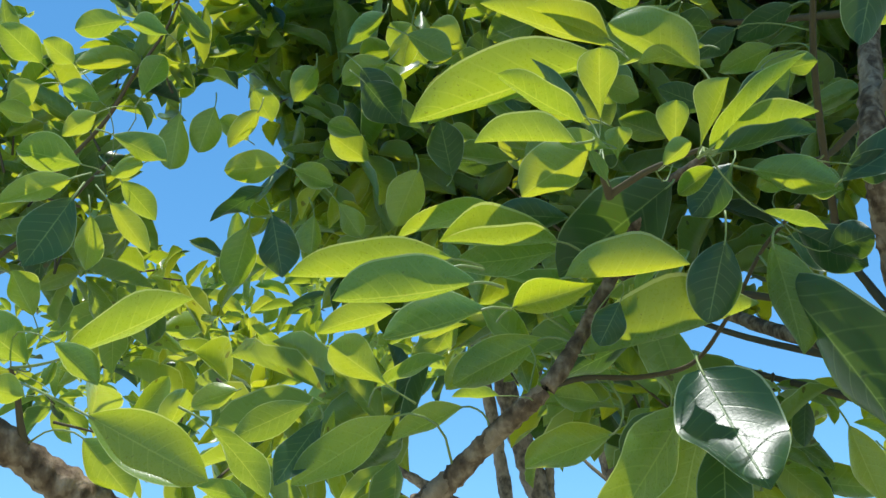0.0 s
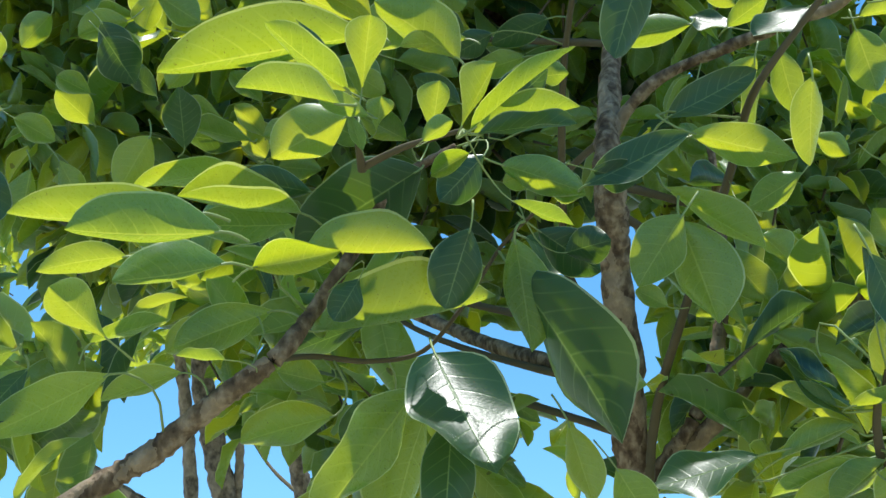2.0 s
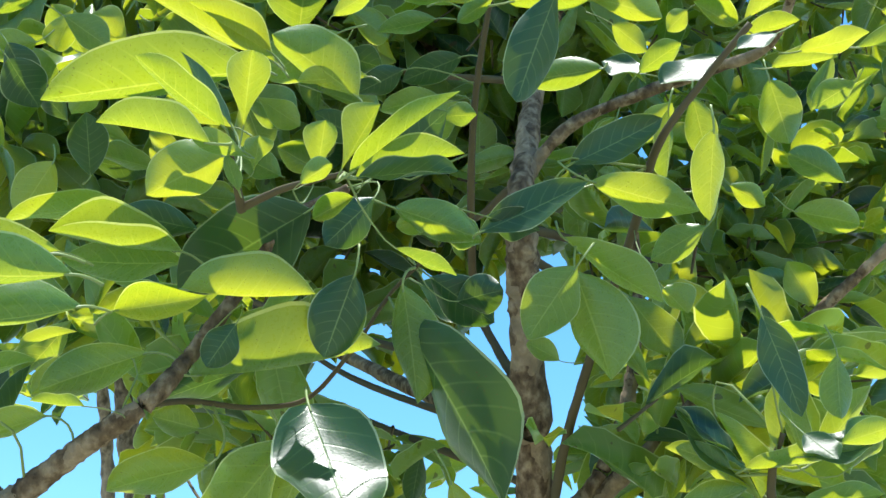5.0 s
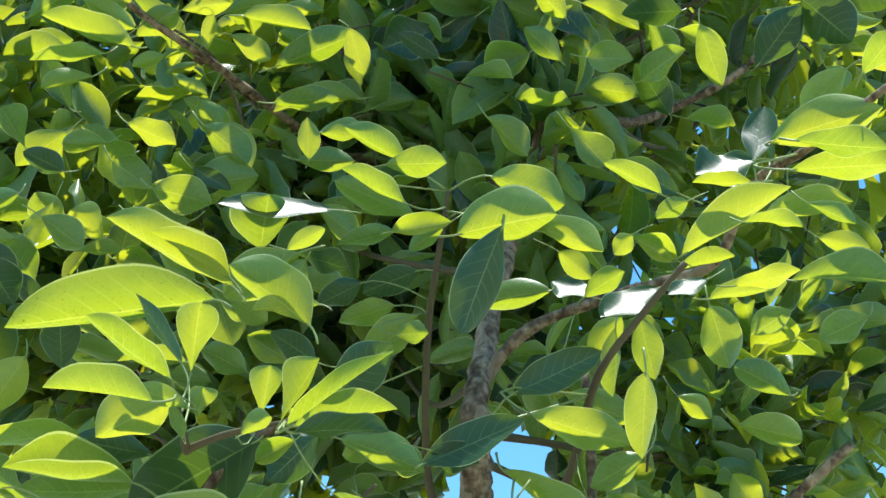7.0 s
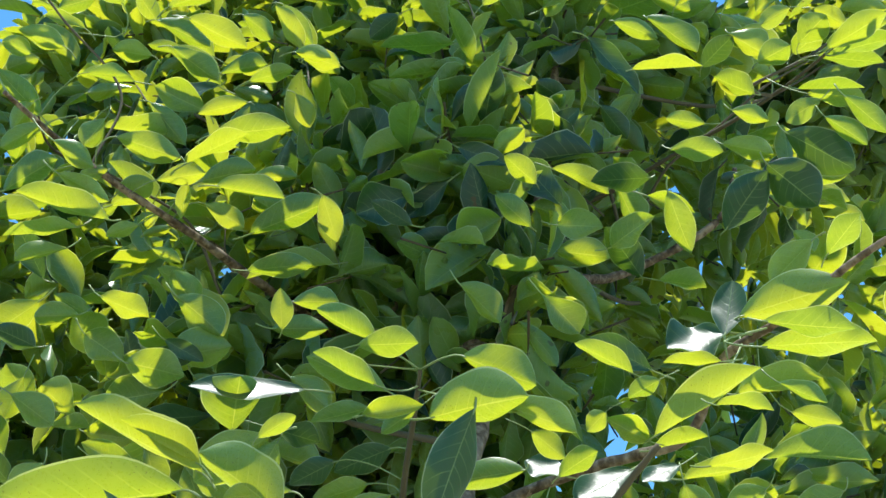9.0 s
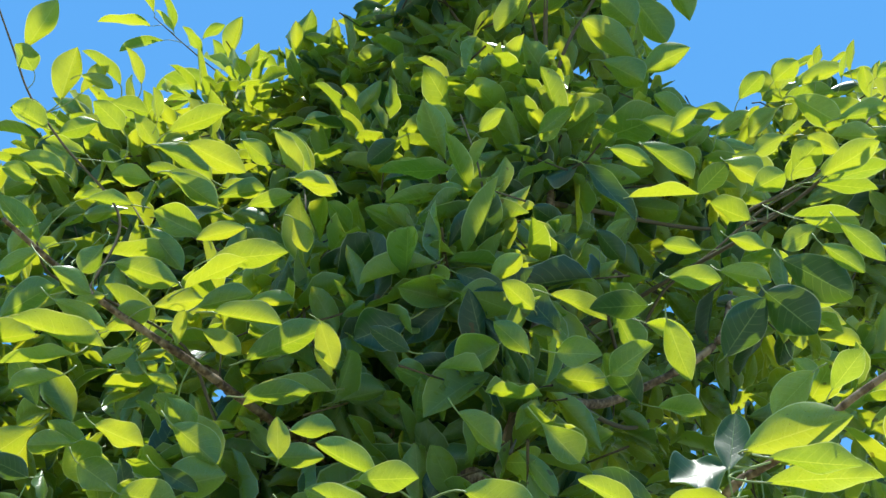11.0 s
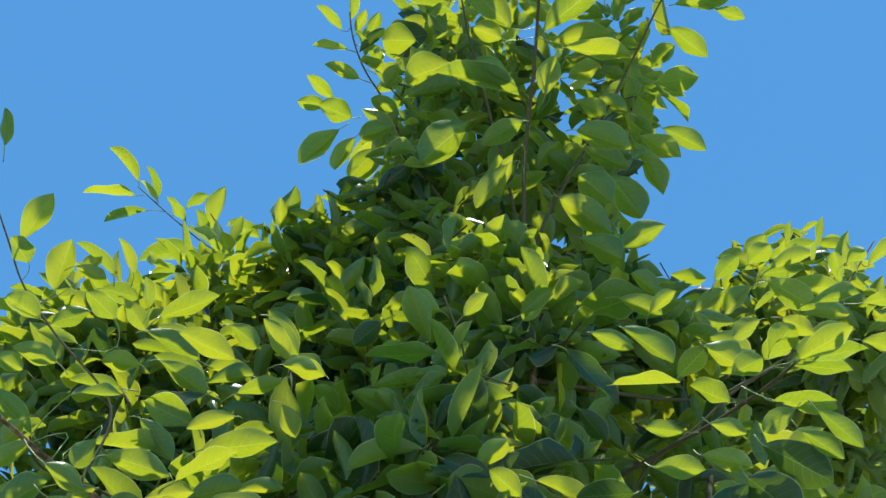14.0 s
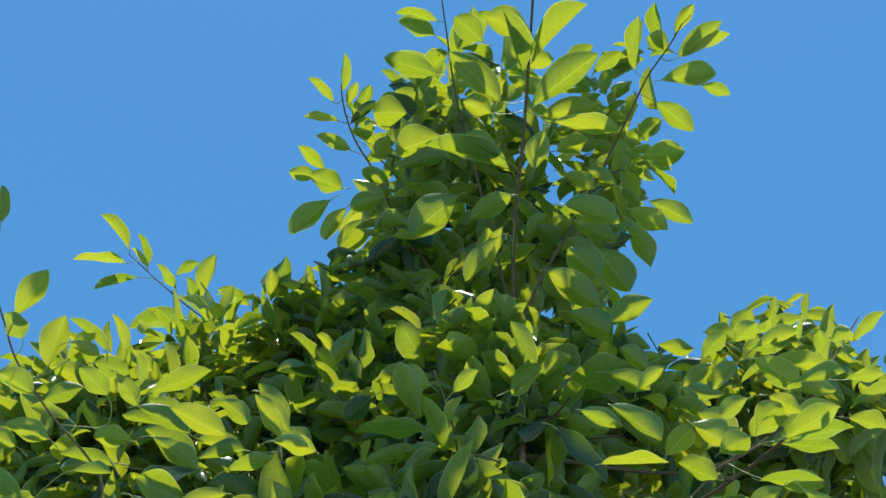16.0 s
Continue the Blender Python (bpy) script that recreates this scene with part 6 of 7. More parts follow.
leaf(b, (0.517, 0.736, 2.625), (0.553, 0.703, 2.610), (0.54, 0.21, 0.81), 0.42, lit=0.034)
leaf(b, (0.471, 0.912, 2.781), (0.505, 0.886, 2.797), (0.07, 0.58, 0.81), 0.45)
leaf(b, (0.461, 0.737, 2.596), (0.434, 0.749, 2.582), (-0.08, 0.69, 0.72), 0.63)
leaf(b, (0.437, 0.920, 2.813), (0.403, 0.912, 2.838), (0.45, 0.48, 0.76), 0.65)
leaf(b, (0.500, 0.767, 2.632), (0.533, 0.771, 2.617), (0.35, 0.43, 0.83), 0.59, lit=0.034)
leaf(b, (0.554, 0.708, 2.659), (0.566, 0.689, 2.657), (0.46, 0.21, 0.86), 0.80, lit=0.034)
leaf(b, (0.384, 0.827, 2.684), (0.405, 0.794, 2.687), (0.29, 0.30, 0.91), 0.47, lit=0.034)
b = Bough(tree, "twig", 0.0020, 0.0009, (0.373, 1.007, 1.949), (0.394, 0.998, 2.056), (0.380, 0.987, 2.168), (0.363, 0.970, 2.208), label="")
BOUGHS.append(b)
leaf(b, (0.468, 0.987, 2.100), (0.413, 1.005, 2.109), (0.30, 0.52, 0.80), 0.56)
leaf(b, (0.388, 0.938, 1.921), (0.432, 0.915, 1.940), (0.08, 0.72, 0.69), 0.46, lit=0.034)
leaf(b, (0.415, 0.941, 2.158), (0.446, 0.916, 2.180), (-0.04, 0.63, 0.78), 0.65, lit=0.034)
leaf(b, (0.383, 1.009, 2.123), (0.363, 1.002, 2.151), (0.15, -0.98, -0.14), 0.62, old=True)
leaf(b, (0.432, 0.984, 2.137), (0.466, 0.963, 2.151), (0.05, 0.60, 0.80), 0.52, lit=0.034)
leaf(b, (0.326, 0.977, 2.069), (0.289, 0.980, 2.083), (0.03, -0.96, 0.29), 0.61, old=True)
leaf(b, (0.346, 0.991, 2.020), (0.318, 0.988, 2.047), (0.56, 0.55, 0.62), 0.53)
leaf(b, (0.456, 0.954, 2.013), (0.431, 0.953, 2.040), (0.64, 0.49, 0.59), 0.69, lit=0.034)
leaf(b, (0.074, 0.638, 1.906), (0.115, 0.641, 1.887), (0.18, -0.95, 0.26), 0.61, old=True)
leaf(b, (0.444, 1.005, 2.082), (0.404, 1.023, 2.077), (0.14, 0.60, 0.79), 0.57)

# ---- inner foliage ----
TEMPLATES = []
for k in range(24):
    r = random.Random(100 + k)
    TEMPLATES.append(blade(r.uniform(0.32, 0.52), r.uniform(0.44, 0.64), r.uniform(0.05, 0.6), r.uniform(-0.5, 0.8),
                           r.uniform(0.0, 0.8), r.uniform(0.05, 0.45), 7, 4, r.uniform(-0.9, 0.9), r.uniform(0.7, 0.95)))


class Foliage:
    """Leaves past counting, gathered into one mesh with the thin shoots that bear them."""

    def __init__(self, seed):
        self.v, self.f, self.uv, self.slot, self.n = [], [], [], [], 0
        self.r = random.Random(seed)

    def put(self, verts, faces, uv, slot):
        self.v.append(verts)
        self.f += [tuple(k + self.n for k in face) for face in faces]
        self.uv.append(uv)
        self.slot += [slot] * len(faces)
        self.n += len(verts)

    def one(self, at, way, up, size):
        y = way / np.linalg.norm(way)
        x = np.cross(y, up)
        x /= np.linalg.norm(x) + 1e-9
        z = np.cross(x, y)
        v, f, uv = self.r.choice(TEMPLATES)
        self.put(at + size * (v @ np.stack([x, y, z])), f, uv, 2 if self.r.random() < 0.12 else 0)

    def shoot(self, at, way, length, count, size):
        """A shoot that ends at a point, with leaves spiralling round it, the last ones in a tuft."""
        r = self.r
        way = np.array(way, float) / np.linalg.norm(way)
        a = np.cross(way, (0.3, 0.2, 1))
        a /= np.linalg.norm(a)
        b = np.cross(way, a)
        start = at - way * length
        line = [start, start + way * length * 0.5 + a * r.uniform(-0.012, 0.012), at]
        line = curve_points(line, 3)
        if open_sky(start) or open_sky(0.5 * start + 0.5 * at):
            return
        borne, tuft = 0, 0
        for k in range(count):
            s = 0.15 + 0.85 * (k + 0.5) / count
            ang = 2.4 * k + r.uniform(-0.4, 0.4)
            out = math.cos(ang) * a + math.sin(ang) * b
            lean = r.uniform(0.25, 0.7) + 0.7 * (s > 0.8)
            d = out + lean * way + np.array((0, 0, r.uniform(-0.7, 0.3)))
            d = d / np.linalg.norm(d)
            up = np.array((r.gauss(0, 0.85), r.gauss(0, 0.85), 1.0)) + 0.5 * way
            stalk = 0.12 * size
            foot = start + way * length * s
            long = size * r.uniform(0.55, 1.25)
            if not (open_sky(foot + d * (stalk + 0.5 * long)) or open_sky(foot + d * (stalk + long))):
                self.one(foot + d * stalk, d, up, long)
                borne += 1
                tuft += k >= count - 3
        if borne > 0.8 * count and tuft == 3:
            line = line[:-4]
            sv, sf = tube(line, np.linspace(0.0014, 0.0009, len(line)), 4)
            self.put(np.array(sv), sf, np.full((len(sv), 2), 0.5), 1)

    def done(self, name, parent, label):
        v = np.concatenate(self.v) - np.array(parent.location)
        ob = mesh_object(name, v, self.f, [LEAVES, SHOOT, DARK_LEAVES], parent, np.concatenate(self.uv), self.slot)
        return tagged(ob, label, kind="stuff")


# sky openings in the crown, fitted to the camera's view: way from EYE and half-angle in degrees
EYE = np.array((0.03, -0.03, 1.65))
GAPS = []


def gap(x, y, z, half):
    GAPS.append((x, y, z, half))


gap(0.277, 0.587, 0.761, 0.80)
gap(0.256, 0.570, 0.781, 0.80)
gap(-0.365, 0.830, 0.423, 1.07)
gap(-0.333, 0.822, 0.463, 0.92)
gap(-0.423, 0.737, 0.527, 1.07)
gap(-0.447, 0.723, 0.526, 0.92)
gap(-0.266, 0.837, 0.478, 0.40)
gap(-0.317, 0.812, 0.490, 0.40)
gap(-0.166, 0.962, 0.217, 0.92)
gap(-0.119, 0.967, 0.224, 0.92)
gap(-0.082, 0.973, 0.215, 0.60)
gap(0.126, 0.929, 0.348, 0.77)
gap(0.079, 0.956, 0.282, 0.60)
gap(-0.191, 0.954, 0.233, 0.92)
gap(-0.103, 0.970, 0.220, 0.77)
gap(-0.166, 0.951, 0.263, 0.60)
gap(-0.208, 0.956, 0.208, 0.60)
gap(-0.237, 0.853, 0.465, 0.40)
gap(0.129, 0.922, 0.364, 0.75)
gap(0.089, 0.950, 0.300, 0.85)
gap(0.158, 0.910, 0.384, 0.42)
gap(0.159, 0.919, 0.362, 0.42)
gap(0.160, 0.927, 0.340, 0.42)
gap(0.161, 0.935, 0.317, 0.42)
gap(0.162, 0.942, 0.295, 0.42)
gap(0.162, 0.948, 0.273, 0.42)
gap(0.163, 0.954, 0.250, 0.42)
gap(0.163, 0.960, 0.228, 0.42)
gap(0.040, 0.937, 0.347, 0.60)
gap(0.067, 0.906, 0.417, 0.40)
gap(0.191, 0.942, 0.274, 0.40)
gap(0.216, 0.954, 0.209, 0.45)
gap(0.363, 0.869, 0.335, 0.40)
gap(0.018, 0.944, 0.329, 0.35)
gap(0.116, 0.928, 0.353, 0.55)
gap(0.071, 0.953, 0.296, 0.45)
gap(0.183, 0.931, 0.316, 0.45)
gap(0.178, 0.950, 0.255, 0.35)
gap(0.348, 0.879, 0.326, 0.45)
gap(0.108, 0.970, 0.219, 0.25)
gap(-0.185, 0.957, 0.222, 0.75)
gap(-0.097, 0.972, 0.216, 0.62)
gap(-0.261, 0.840, 0.475, 0.35)
gap(-0.317, 0.837, 0.446, 0.45)
gap(-0.401, 0.875, 0.270, 0.30)
gap(0.130, 0.936, 0.328, 0.55)
gap(0.017, 0.953, 0.304, 0.35)
gap(0.071, 0.961, 0.267, 0.30)
gap(-0.161, 0.964, 0.213, 0.50)
gap(-0.085, 0.974, 0.211, 0.50)
gap(0.018, 0.927, 0.374, 0.20)
gap(0.076, 0.913, 0.401, 0.20)
gap(-0.117, 0.519, 0.847, 7.23)
gap(-0.199, 0.501, 0.842, 6.48)
gap(-0.052, 0.545, 0.837, 1.50)
gap(0.341, 0.445, 0.828, 5.73)
gap(0.323, 0.506, 0.800, 2.99)
gap(0.276, 0.552, 0.787, 0.87)
gap(-0.120, 0.613, 0.781, 0.62)
gap(-0.039, 0.459, 0.887, 2.24)
gap(-0.170, 0.599, 0.783, 1.50)
gap(0.423, 0.620, 0.660, 1.00)
gap(0.373, 0.518, 0.770, 1.50)
gap(0.298, 0.556, 0.776, 1.12)
gap(0.414, 0.510, 0.754, 1.75)
gap(-0.343, 0.491, 0.800, 7.48)
gap(0.476, 0.379, 0.793, 7.48)
gap(0.411, 0.494, 0.766, 1.99)
gap(-0.130, 0.354, 0.926, 7.98)
gap(0.344, 0.277, 0.897, 5.73)
gap(-0.261, 0.481, 0.837, 4.99)


TO_SUN = np.array((math.sin(turn) * math.cos(up), math.cos(turn) * math.cos(up), math.sin(up)))
SUNNY = np.array(SUNLIT)
# thin places all through the crown, from some height upwards, that let spots of sun in
DAPPLE = random.Random(8)
SHAFTS = np.array([(DAPPLE.uniform(-1.2, 1.5), DAPPLE.uniform(0.55, 2.3), DAPPLE.uniform(1.75, 3.0), DAPPLE.uniform(0.02, 0.05)) for k in range(290)])
SHAFTS = SHAFTS[np.hypot(SHAFTS[:, 0] - 0.24, SHAFTS[:, 1] - 0.98) > 0.34]        # but for the shade under the leading shoot
WAYS = np.array([g[:3] for g in GAPS])
WIDTHS = np.cos(np.radians([g[3] for g in GAPS]))


def open_sky(p):
    d = p - EYE
    if (WAYS @ d / np.linalg.norm(d) > WIDTHS).any():
        return True
    # the crown is thin above the leaves that stand in full sun
    lift = np.maximum(p[2] - SHAFTS[:, 2], 0.0)
    foot = np.linalg.norm(p[:2] - lift[:, None] * TO_SUN[:2] / TO_SUN[2] - SHAFTS[:, :2], axis=1)
    if p[2] < 2.85 and ((lift > 0) & (foot < SHAFTS[:, 3])).any():
        return True
    return sun_reaches(p, 0.9)


def sun_reaches(p, height, wide=1.0):
    """Whether a point, up to some height over a leaf in full sun, lies in the way of its light."""
    e = p - SUNNY[:, :3]
    axis = SUNNY[:, 3:6] - SUNNY[:, :3]
    h = e @ TO_SUN
    flat = axis - (axis @ TO_SUN)[:, None] * TO_SUN
    e = e - h[:, None] * TO_SUN
    s = np.clip((e * flat).sum(1) / ((flat * flat).sum(1) + 1e-9), 0.0, 1.0)
    return bool(((h > 0.02) & (h < height) & (np.linalg.norm(e - s[:, None] * flat, axis=1) < wide * SUNNY[:, 6])).any())


def crown(fol, middle, radii, count, size, trunk, leaves=9, lift=0.5):
    """Shoots through an ellipsoid of the crown, pointing outward and up, more of them near its skin."""
    r = fol.r
    middle, radii = np.array(middle), np.array(radii)
    made = tries = 0
    while made < count and tries < count * 8:
        tries += 1
        q = np.array((r.gauss(0, 1), r.gauss(0, 1), r.gauss(0, 1)))
        q *= r.random() ** 0.45 / np.linalg.norm(q)
        p = middle + q * radii
        if open_sky(p):
            continue
        near = trunk[int(np.linalg.norm(trunk - p, axis=1).argmin())]
        way = (p - near) / (np.linalg.norm(p - near) + 1e-6) + np.array((r.gauss(0, 0.4), r.gauss(0, 0.4), lift + r.gauss(0, 0.3)))
        fol.shoot(p, way, r.uniform(0.07, 0.16), leaves + r.randint(-2, 2), size * r.uniform(0.8, 1.15))
        made += 1


LINES = np.concatenate([b.line for b in BOUGHS])
STEM = np.concatenate([b.line for b in BOUGHS if b.ob.name.split(".")[0] in ("trunk", "leader") and b.tree is tree])


def reach(owner, stem, middle):
    """The limb that carries a clump of the crown, from the stem below it to its middle."""
    middle = np.array(middle)
    away = np.linalg.norm(stem[:, :2] - middle[:2], axis=1)
    root = stem[int(np.abs(stem[:, 2] - (middle[2] - 0.15 - 0.5 * away.min())).argmin())]
    bow = 0.5 * (root + middle) + np.array((0.02, 0.03, -0.05))
    Bough(owner, "limb", 0.0032, 0.0014, root, bow, middle, label="brown flaking limb")


fol = Foliage(31)
crown(fol, (0.053, 0.868, 2.002), (0.156, 0.085, 0.045), 11, 0.062, LINES)
crown(fol, (0.212, 0.881, 2.017), (0.110, 0.085, 0.059), 11, 0.066, LINES)
crown(fol, (-0.101, 0.806, 1.948), (0.095, 0.085, 0.038), 7, 0.066, LINES)
crown(fol, (-0.246, 0.967, 1.894), (0.113, 0.118, 0.050), 18, 0.066, LINES)
crown(fol, (0.031, 1.204, 1.935), (0.140, 0.150, 0.059), 27, 0.071, LINES)
crown(fol, (0.386, 1.403, 1.998), (0.130, 0.215, 0.078), 27, 0.066, LINES)
crown(fol, (0.195, 1.508, 2.210), (0.092, 0.150, 0.064), 12, 0.066, LINES)
crown(fol, (-0.115, 1.340, 2.018), (0.187, 0.182, 0.087), 27, 0.071, LINES)
crown(fol, (0.137, 1.299, 2.138), (0.124, 0.215, 0.156), 32, 0.071, LINES)
fol.done("foliage", tree, "shaded green leaves of the lower crown")
fol = Foliage(40)
reach(tree, STEM, (0.167, 0.934, 2.524))
crown(fol, (0.167, 0.934, 2.524), (0.130, 0.105, 0.187), 46, 0.066, LINES)
crown(fol, (0.207, 0.909, 2.388), (0.068, 0.085, 0.078), 14, 0.066, LINES)
fol.done("foliage", tree, "dense green leaves in the middle of the crown")
fol = Foliage(42)
reach(tree, STEM, (-0.363, 1.344, 2.406))
crown(fol, (-0.363, 1.344, 2.406), (0.184, 0.247, 0.184), 81, 0.071, LINES)
crown(fol, (-0.630, 1.069, 2.276), (0.100, 0.215, 0.162), 34, 0.066, LINES)
crown(fol, (-0.490, 1.073, 2.384), (0.075, 0.118, 0.044), 15, 0.062, LINES)
crown(fol, (-0.612, 1.357, 2.199), (0.156, 0.150, 0.078), 9, 0.071, LINES)
reach(tree, STEM, (0.078, 1.229, 2.350))
crown(fol, (0.078, 1.229, 2.350), (0.311, 0.280, 0.143), 81, 0.071, LINES)
reach(tree, STEM, (0.367, 1.077, 2.183))
crown(fol, (0.367, 1.077, 2.183), (0.210, 0.215, 0.182), 94, 0.058, LINES)
reach(tree, STEM, (0.459, 1.241, 1.985))
crown(fol, (0.459, 1.241, 1.985), (0.178, 0.280, 0.107), 54, 0.075, LINES)
crown(fol, (0.340, 1.350, 2.160), (0.052, 0.150, 0.085), 12, 0.066, LINES)
crown(fol, (0.241, 0.763, 1.893), (0.040, 0.053, 0.055), 5, 0.058, LINES)
crown(fol, (0.290, 0.740, 1.909), (0.040, 0.053, 0.040), 5, 0.058, LINES)
crown(fol, (0.208, 0.810, 1.846), (0.023, 0.046, 0.023), 3, 0.058, LINES)
crown(fol, (0.229, 1.493, 2.011), (0.075, 0.150, 0.054), 9, 0.066, LINES)
crown(fol, (0.044, 0.949, 1.880), (0.106, 0.118, 0.042), 8, 0.075, LINES)
reach(tree, STEM, (-0.257, 1.499, 2.367))
crown(fol, (-0.257, 1.499, 2.367), (0.243, 0.215, 0.184), 57, 0.083, LINES)
fol.done("foliage", tree, "shaded green leaves of the lower crown")
fol = Foliage(56)
reach(tree, STEM, (-0.139, 1.096, 2.509))
crown(fol, (-0.139, 1.096, 2.509), (0.261, 0.163, 0.205), 115, 0.066, LINES)
reach(tree, STEM, (0.181, 1.242, 2.651))
crown(fol, (0.181, 1.242, 2.651), (0.247, 0.280, 0.247), 101, 0.071, LINES)
reach(tree, STEM, (0.522, 1.281, 2.716))
crown(fol, (0.522, 1.281, 2.716), (0.290, 0.182, 0.290), 81, 0.066, LINES)
reach(tree, STEM, (0.583, 1.256, 2.339))
crown(fol, (0.583, 1.256, 2.339), (0.190, 0.182, 0.149), 54, 0.062, LINES)
reach(tree, STEM, (-0.175, 1.231, 2.269))
crown(fol, (-0.175, 1.231, 2.269), (0.187, 0.247, 0.156), 68, 0.071, LINES)
reach(tree, STEM, (0.191, 1.274, 2.353))
crown(fol, (0.191, 1.274, 2.353), (0.228, 0.215, 0.130), 54, 0.071, LINES)
reach(tree, STEM, (0.525, 1.596, 2.735))
crown(fol, (0.525, 1.596, 2.735), (0.289, 0.150, 0.149), 46, 0.071, LINES)
crown(fol, (-0.234, 1.491, 2.722), (0.213, 0.150, 0.139), 35, 0.071, LINES)
crown(fol, (0.083, 1.320, 2.763), (0.053, 0.085, 0.046), 8, 0.066, LINES)
crown(fol, (-0.211, 1.396, 2.622), (0.061, 0.085, 0.046), 8, 0.066, LINES)
crown(fol, (0.105, 1.332, 2.744), (0.061, 0.085, 0.061), 11, 0.066, LINES)
crown(fol, (-0.340, 1.292, 2.733), (0.061, 0.085, 0.061), 8, 0.066, LINES)
crown(fol, (0.519, 1.423, 2.745), (0.049, 0.085, 0.041), 7, 0.066, LINES)
crown(fol, (0.640, 1.000, 2.470), (0.080, 0.080, 0.080), 16, 0.066, LINES)
crown(fol, (0.620, 1.000, 2.260), (0.080, 0.080, 0.100), 16, 0.066, LINES)
crown(fol, (0.744, 1.368, 2.582), (0.063, 0.085, 0.055), 12, 0.066, LINES)
crown(fol, (0.497, 1.388, 2.700), (0.048, 0.085, 0.040), 7, 0.066, LINES)
fol.done("foliage", tree, "dense green leaves in the middle of the crown")
fol = Foliage(71)
reach(tree, STEM, (-0.206, 1.299, 2.869))
crown(fol, (-0.206, 1.299, 2.869), (0.285, 0.150, 0.182), 180, 0.060, LINES)
reach(tree, STEM, (0.211, 1.220, 2.871))
crown(fol, (0.211, 1.220, 2.871), (0.252, 0.247, 0.252), 190, 0.057, LINES)
reach(tree, STEM, (0.767, 1.533, 3.132))
crown(fol, (0.767, 1.533, 3.132), (0.327, 0.163, 0.247), 152, 0.071, LINES)
crown(fol, (0.315, 1.290, 3.400), (0.185, 0.180, 0.220), 44, 0.075, LINES)
crown(fol, (0.315, 1.200, 3.690), (0.160, 0.120, 0.220), 24, 0.073, LINES)
reach(tree, STEM, (0.842, 1.313, 3.167))
crown(fol, (0.842, 1.313, 3.167), (0.202, 0.150, 0.125), 72, 0.065, LINES)
reach(tree, STEM, (-0.295, 1.308, 2.986))
crown(fol, (-0.295, 1.308, 2.986), (0.221, 0.150, 0.093), 64, 0.062, LINES)
crown(fol, (-0.072, 1.409, 3.200), (0.187, 0.150, 0.084), 38, 0.065, LINES)
crown(fol, (0.270, 1.220, 3.213), (0.190, 0.150, 0.110), 30, 0.073, LINES)
crown(fol, (0.258, 0.980, 2.840), (0.090, 0.059, 0.131), 22, 0.066, LINES)
crown(fol, (0.020, 1.230, 3.110), (0.130, 0.110, 0.075), 46, 0.062, LINES)
crown(fol, (0.110, 1.190, 3.190), (0.070, 0.080, 0.080), 18, 0.064, LINES)
crown(fol, (0.470, 1.120, 2.990), (0.080, 0.080, 0.060), 14, 0.062, LINES)
crown(fol, (0.100, 1.178, 2.948), (0.109, 0.118, 0.070), 26, 0.065, LINES)
crown(fol, (0.480, 1.140, 2.954), (0.095, 0.118, 0.071), 22, 0.065, LINES)
crown(fol, (0.420, 0.960, 4.250), (0.120, 0.120, 0.120), 12, 0.066, LINES)
crown(fol, (0.454, 1.025, 3.472), (0.080, 0.060, 0.150), 14, 0.066, LINES)
crown(fol, (0.429, 1.090, 3.268), (0.080, 0.060, 0.110), 9, 0.066, LINES)
crown(fol, (0.204, 1.108, 3.544), (0.080, 0.060, 0.130), 14, 0.066, LINES)
crown(fol, (0.383, 0.982, 3.634), (0.100, 0.060, 0.100), 10, 0.066, LINES)
crown(fol, (0.159, 1.192, 3.336), (0.070, 0.060, 0.080), 10, 0.066, LINES)
crown(fol, (0.285, 1.040, 3.651), (0.090, 0.060, 0.100), 8, 0.066, LINES)
crown(fol, (0.523, 0.944, 3.565), (0.050, 0.060, 0.070), 7, 0.066, LINES)
crown(fol, (0.519, 1.041, 3.506), (0.050, 0.060, 0.070), 8, 0.066, LINES)
crown(fol, (0.517, 1.127, 3.447), (0.050, 0.060, 0.070), 7, 0.066, LINES)
crown(fol, (0.076, 1.081, 3.547), (0.050, 0.060, 0.070), 7, 0.066, LINES)
crown(fol, (0.084, 1.181, 3.476), (0.050, 0.060, 0.070), 8, 0.066, LINES)
crown(fol, (0.590, 1.280, 2.680), (0.100, 0.070, 0.090), 10, 0.066, LINES)
crown(fol, (0.755, 1.268, 2.746), (0.140, 0.080, 0.100), 16, 0.066, LINES)
crown(fol, (-0.105, 1.359, 2.689), (0.080, 0.070, 0.070), 8, 0.066, LINES)
crown(fol, (-0.338, 1.322, 2.683), (0.090, 0.070, 0.070), 10, 0.066, LINES)
fol.done("foliage", tree, "sunlit leaves of the top of the crown")


# ---- unseen boughs added to the leading shoot, only to shade the leaves below ----
limb = Bough(tree, "limb", 0.0040, 0.0020, (0.394, 0.968, 3.985), (0.330, 0.800, 4.020), (0.200, 0.620, 3.960), (-0.020, 0.480, 3.860), (-0.260, 0.440, 3.780), label="brown flaking limb")
fol = Foliage(91)


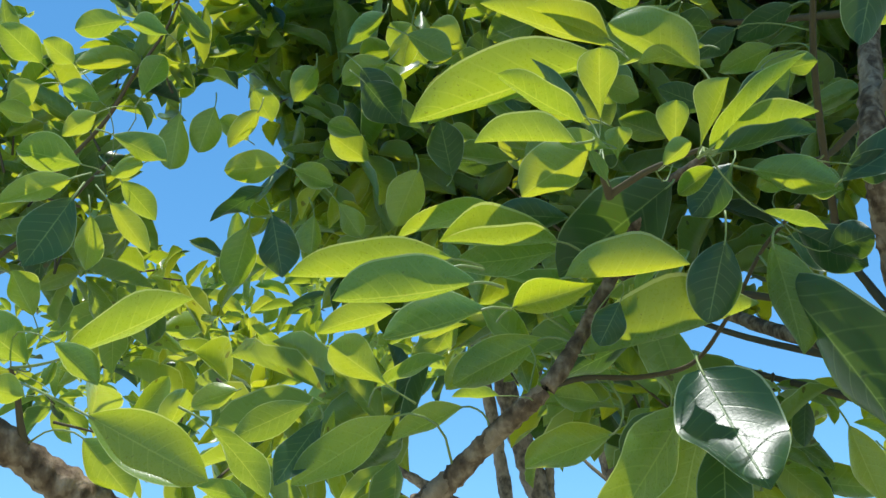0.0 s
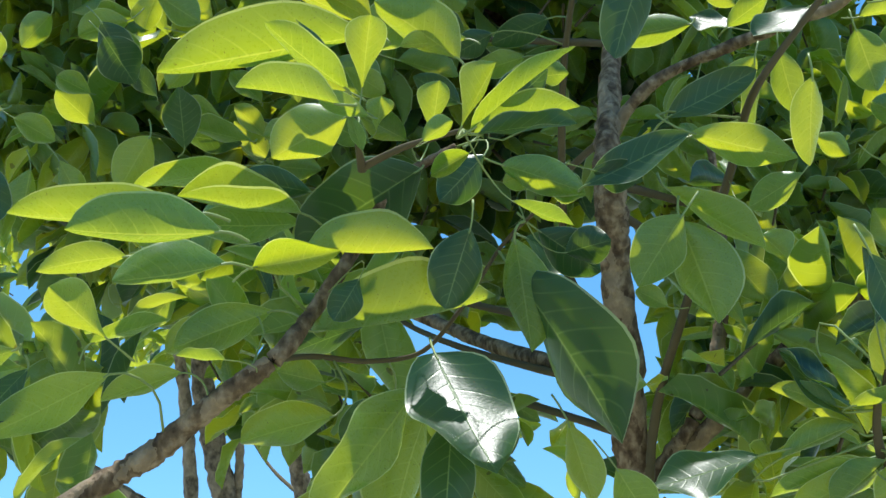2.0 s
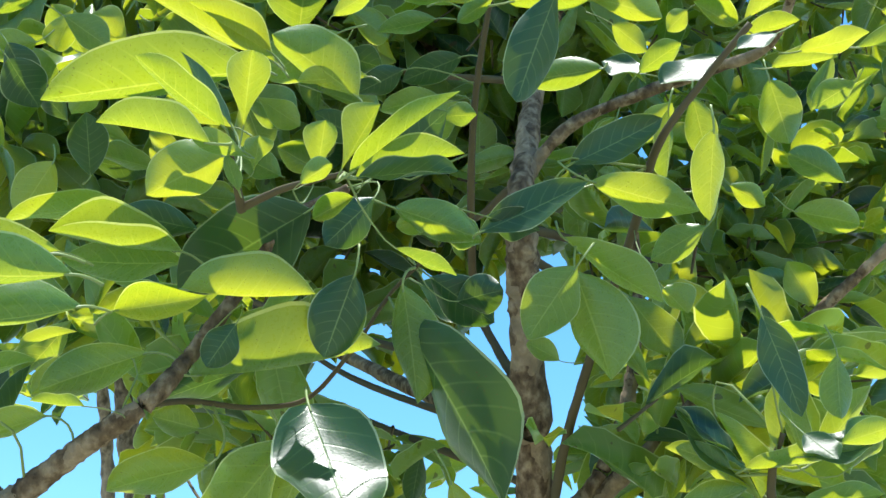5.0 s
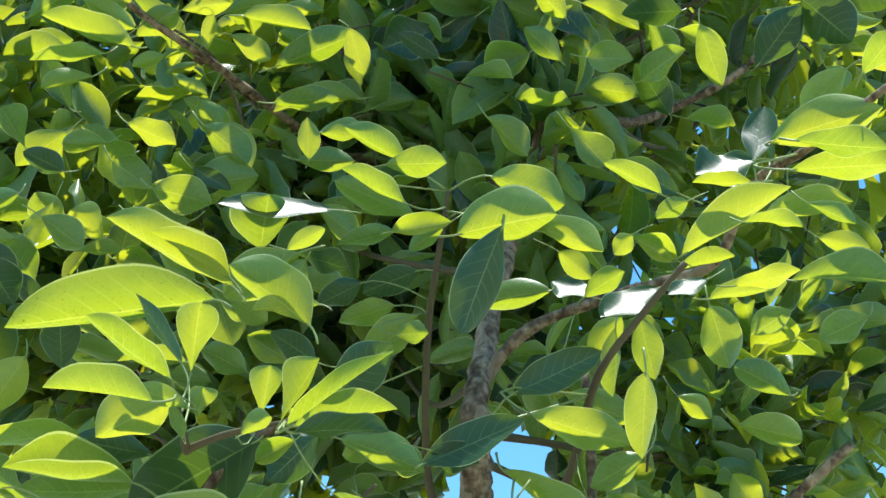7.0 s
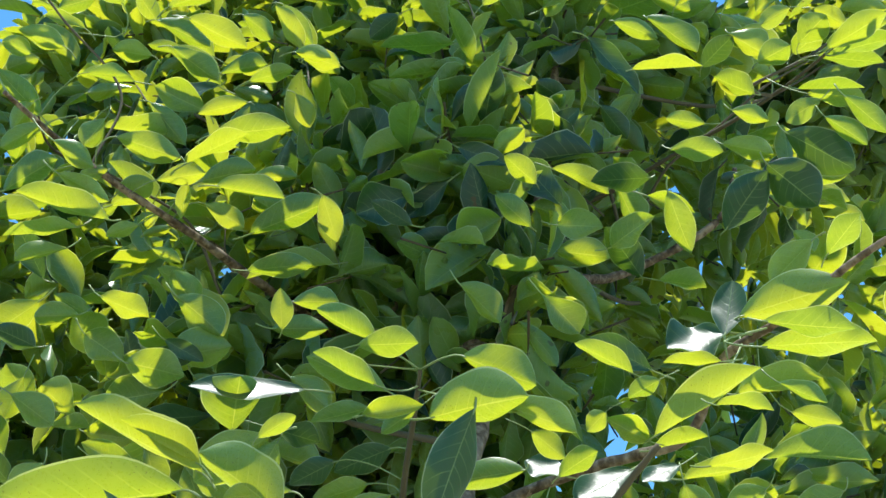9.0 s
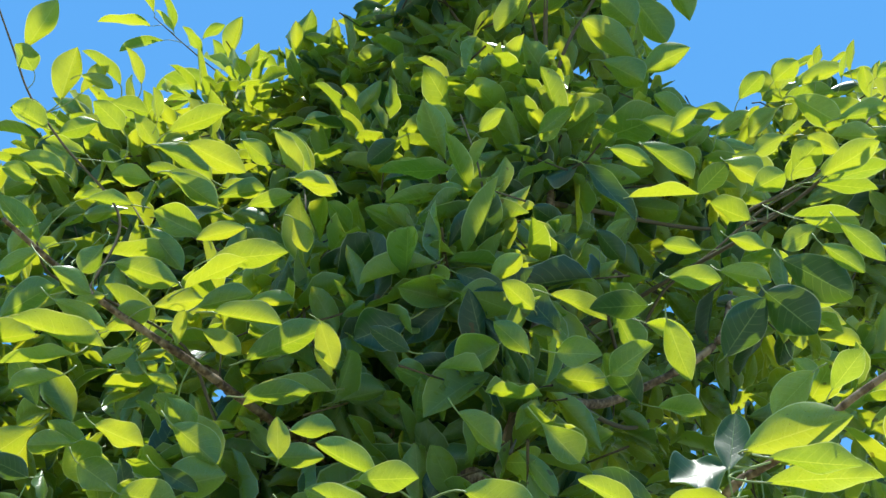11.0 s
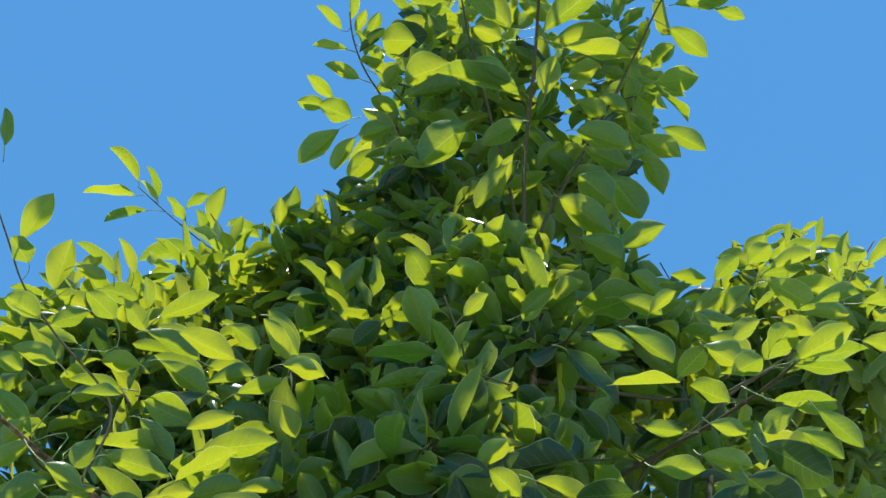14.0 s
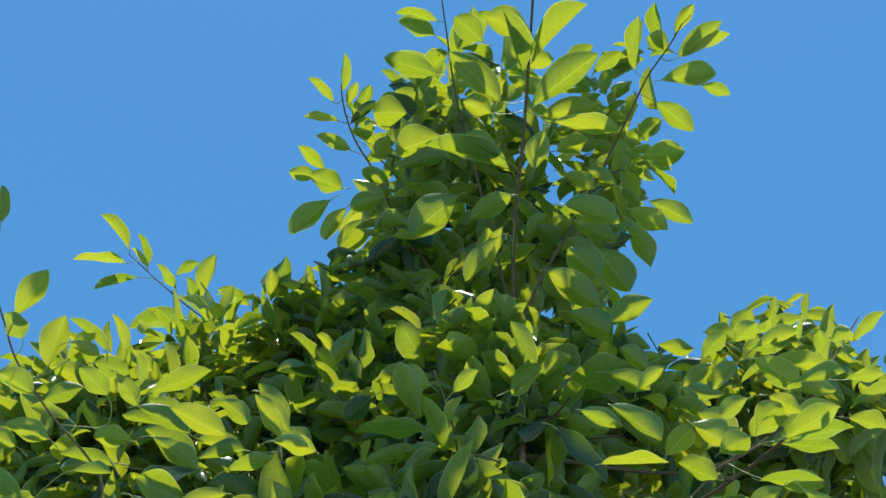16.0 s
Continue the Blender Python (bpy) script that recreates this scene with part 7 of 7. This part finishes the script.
def overhead(count, low, high):
    """Unseen leaves in a box, added for their shade, but for those that would stand in the light of a leaf in full sun
    below.
    """
    for k in range(count):
        p = np.array([fol.r.uniform(a, b) for a, b in zip(low, high)])
        way = np.array((fol.r.gauss(0, 1), fol.r.gauss(0, 1), fol.r.gauss(-0.1, 0.2)))
        way *= 0.07 / np.linalg.norm(way)
        if not any(sun_reaches(p + way * s, 2.6, 2.2) for s in (0.1, 0.5, 0.9)):
            fol.one(p, way, np.array((fol.r.gauss(0, 0.3), fol.r.gauss(0, 0.3), 1.0)), 0.07)


overhead(2600, (-0.45, 0.34, 3.55), (0.55, 0.66, 3.95))
overhead(520, (0.00, 0.70, 4.10), (0.46, 0.90, 4.40))
fol.done("foliage", tree, "unseen green leaves added overhead for their shade")

# ---- the tree behind, of which stems and a piece of the crown show ----
tree = empty_thing("tree", (-0.148, 1.618, 0.000), "slender grey-barked tree with several stems and small leaves", "tree")
STEMS = []
STEMS.append(Bough(tree, "stem", 0.0200, 0.0120, (-0.140, 1.619, 0.000), (-0.128, 1.620, 1.835), (-0.168, 1.589, 1.973), (-0.200, 1.553, 2.089), (-0.218, 1.475, 2.279), bark=GREY_BARK, sides=12, knots=0.09))
STEMS.append(Bough(tree, "stem", 0.0112, 0.0067, (-0.162, 1.604, 0.000), (-0.183, 1.582, 1.828), (-0.208, 1.553, 1.963), (-0.222, 1.517, 2.084), (-0.243, 1.465, 2.213), bark=GREY_BARK, sides=12, knots=0.09))
STEMS.append(Bough(tree, "stem", 0.0075, 0.0045, (-0.148, 1.618, 0.000), (-0.148, 1.618, 1.834), (-0.160, 1.590, 1.974), (-0.159, 1.572, 2.040), (-0.164, 1.533, 2.157), bark=GREY_BARK, sides=12, knots=0.09))
STEMS.append(Bough(tree, "stem", 0.0163, 0.0097, (-0.112, 1.672, 0.000), (-0.060, 1.752, 1.856), (-0.080, 1.721, 2.008), (-0.105, 1.693, 2.108), (-0.144, 1.635, 2.260), bark=GREY_BARK, sides=12, knots=0.09))
STEMS.append(Bough(tree, "stem", 0.0088, 0.0053, (-0.157, 1.587, 0.000), (-0.172, 1.541, 1.885), (-0.233, 1.519, 1.949), (-0.314, 1.492, 1.998), (-0.379, 1.464, 2.040), bark=GREY_BARK, sides=12, knots=0.09))
far_lines = np.concatenate([b.line for b in STEMS])
fol = Foliage(77)
reach(tree, STEMS[3].line, (-0.929, 2.235, 2.489))
crown(fol, (-0.929, 2.235, 2.489), (0.373, 0.410, 0.215), 75, 0.070, far_lines)
reach(tree, STEMS[3].line, (-0.268, 2.040, 2.347))
crown(fol, (-0.268, 2.040, 2.347), (0.288, 0.280, 0.154), 26, 0.070, far_lines)
reach(tree, STEMS[0].line, (-0.347, 2.146, 2.505))
crown(fol, (-0.347, 2.146, 2.505), (0.305, 0.280, 0.132), 26, 0.070, far_lines)
fol.done("foliage", tree, "small sunlit leaves of the tree behind")
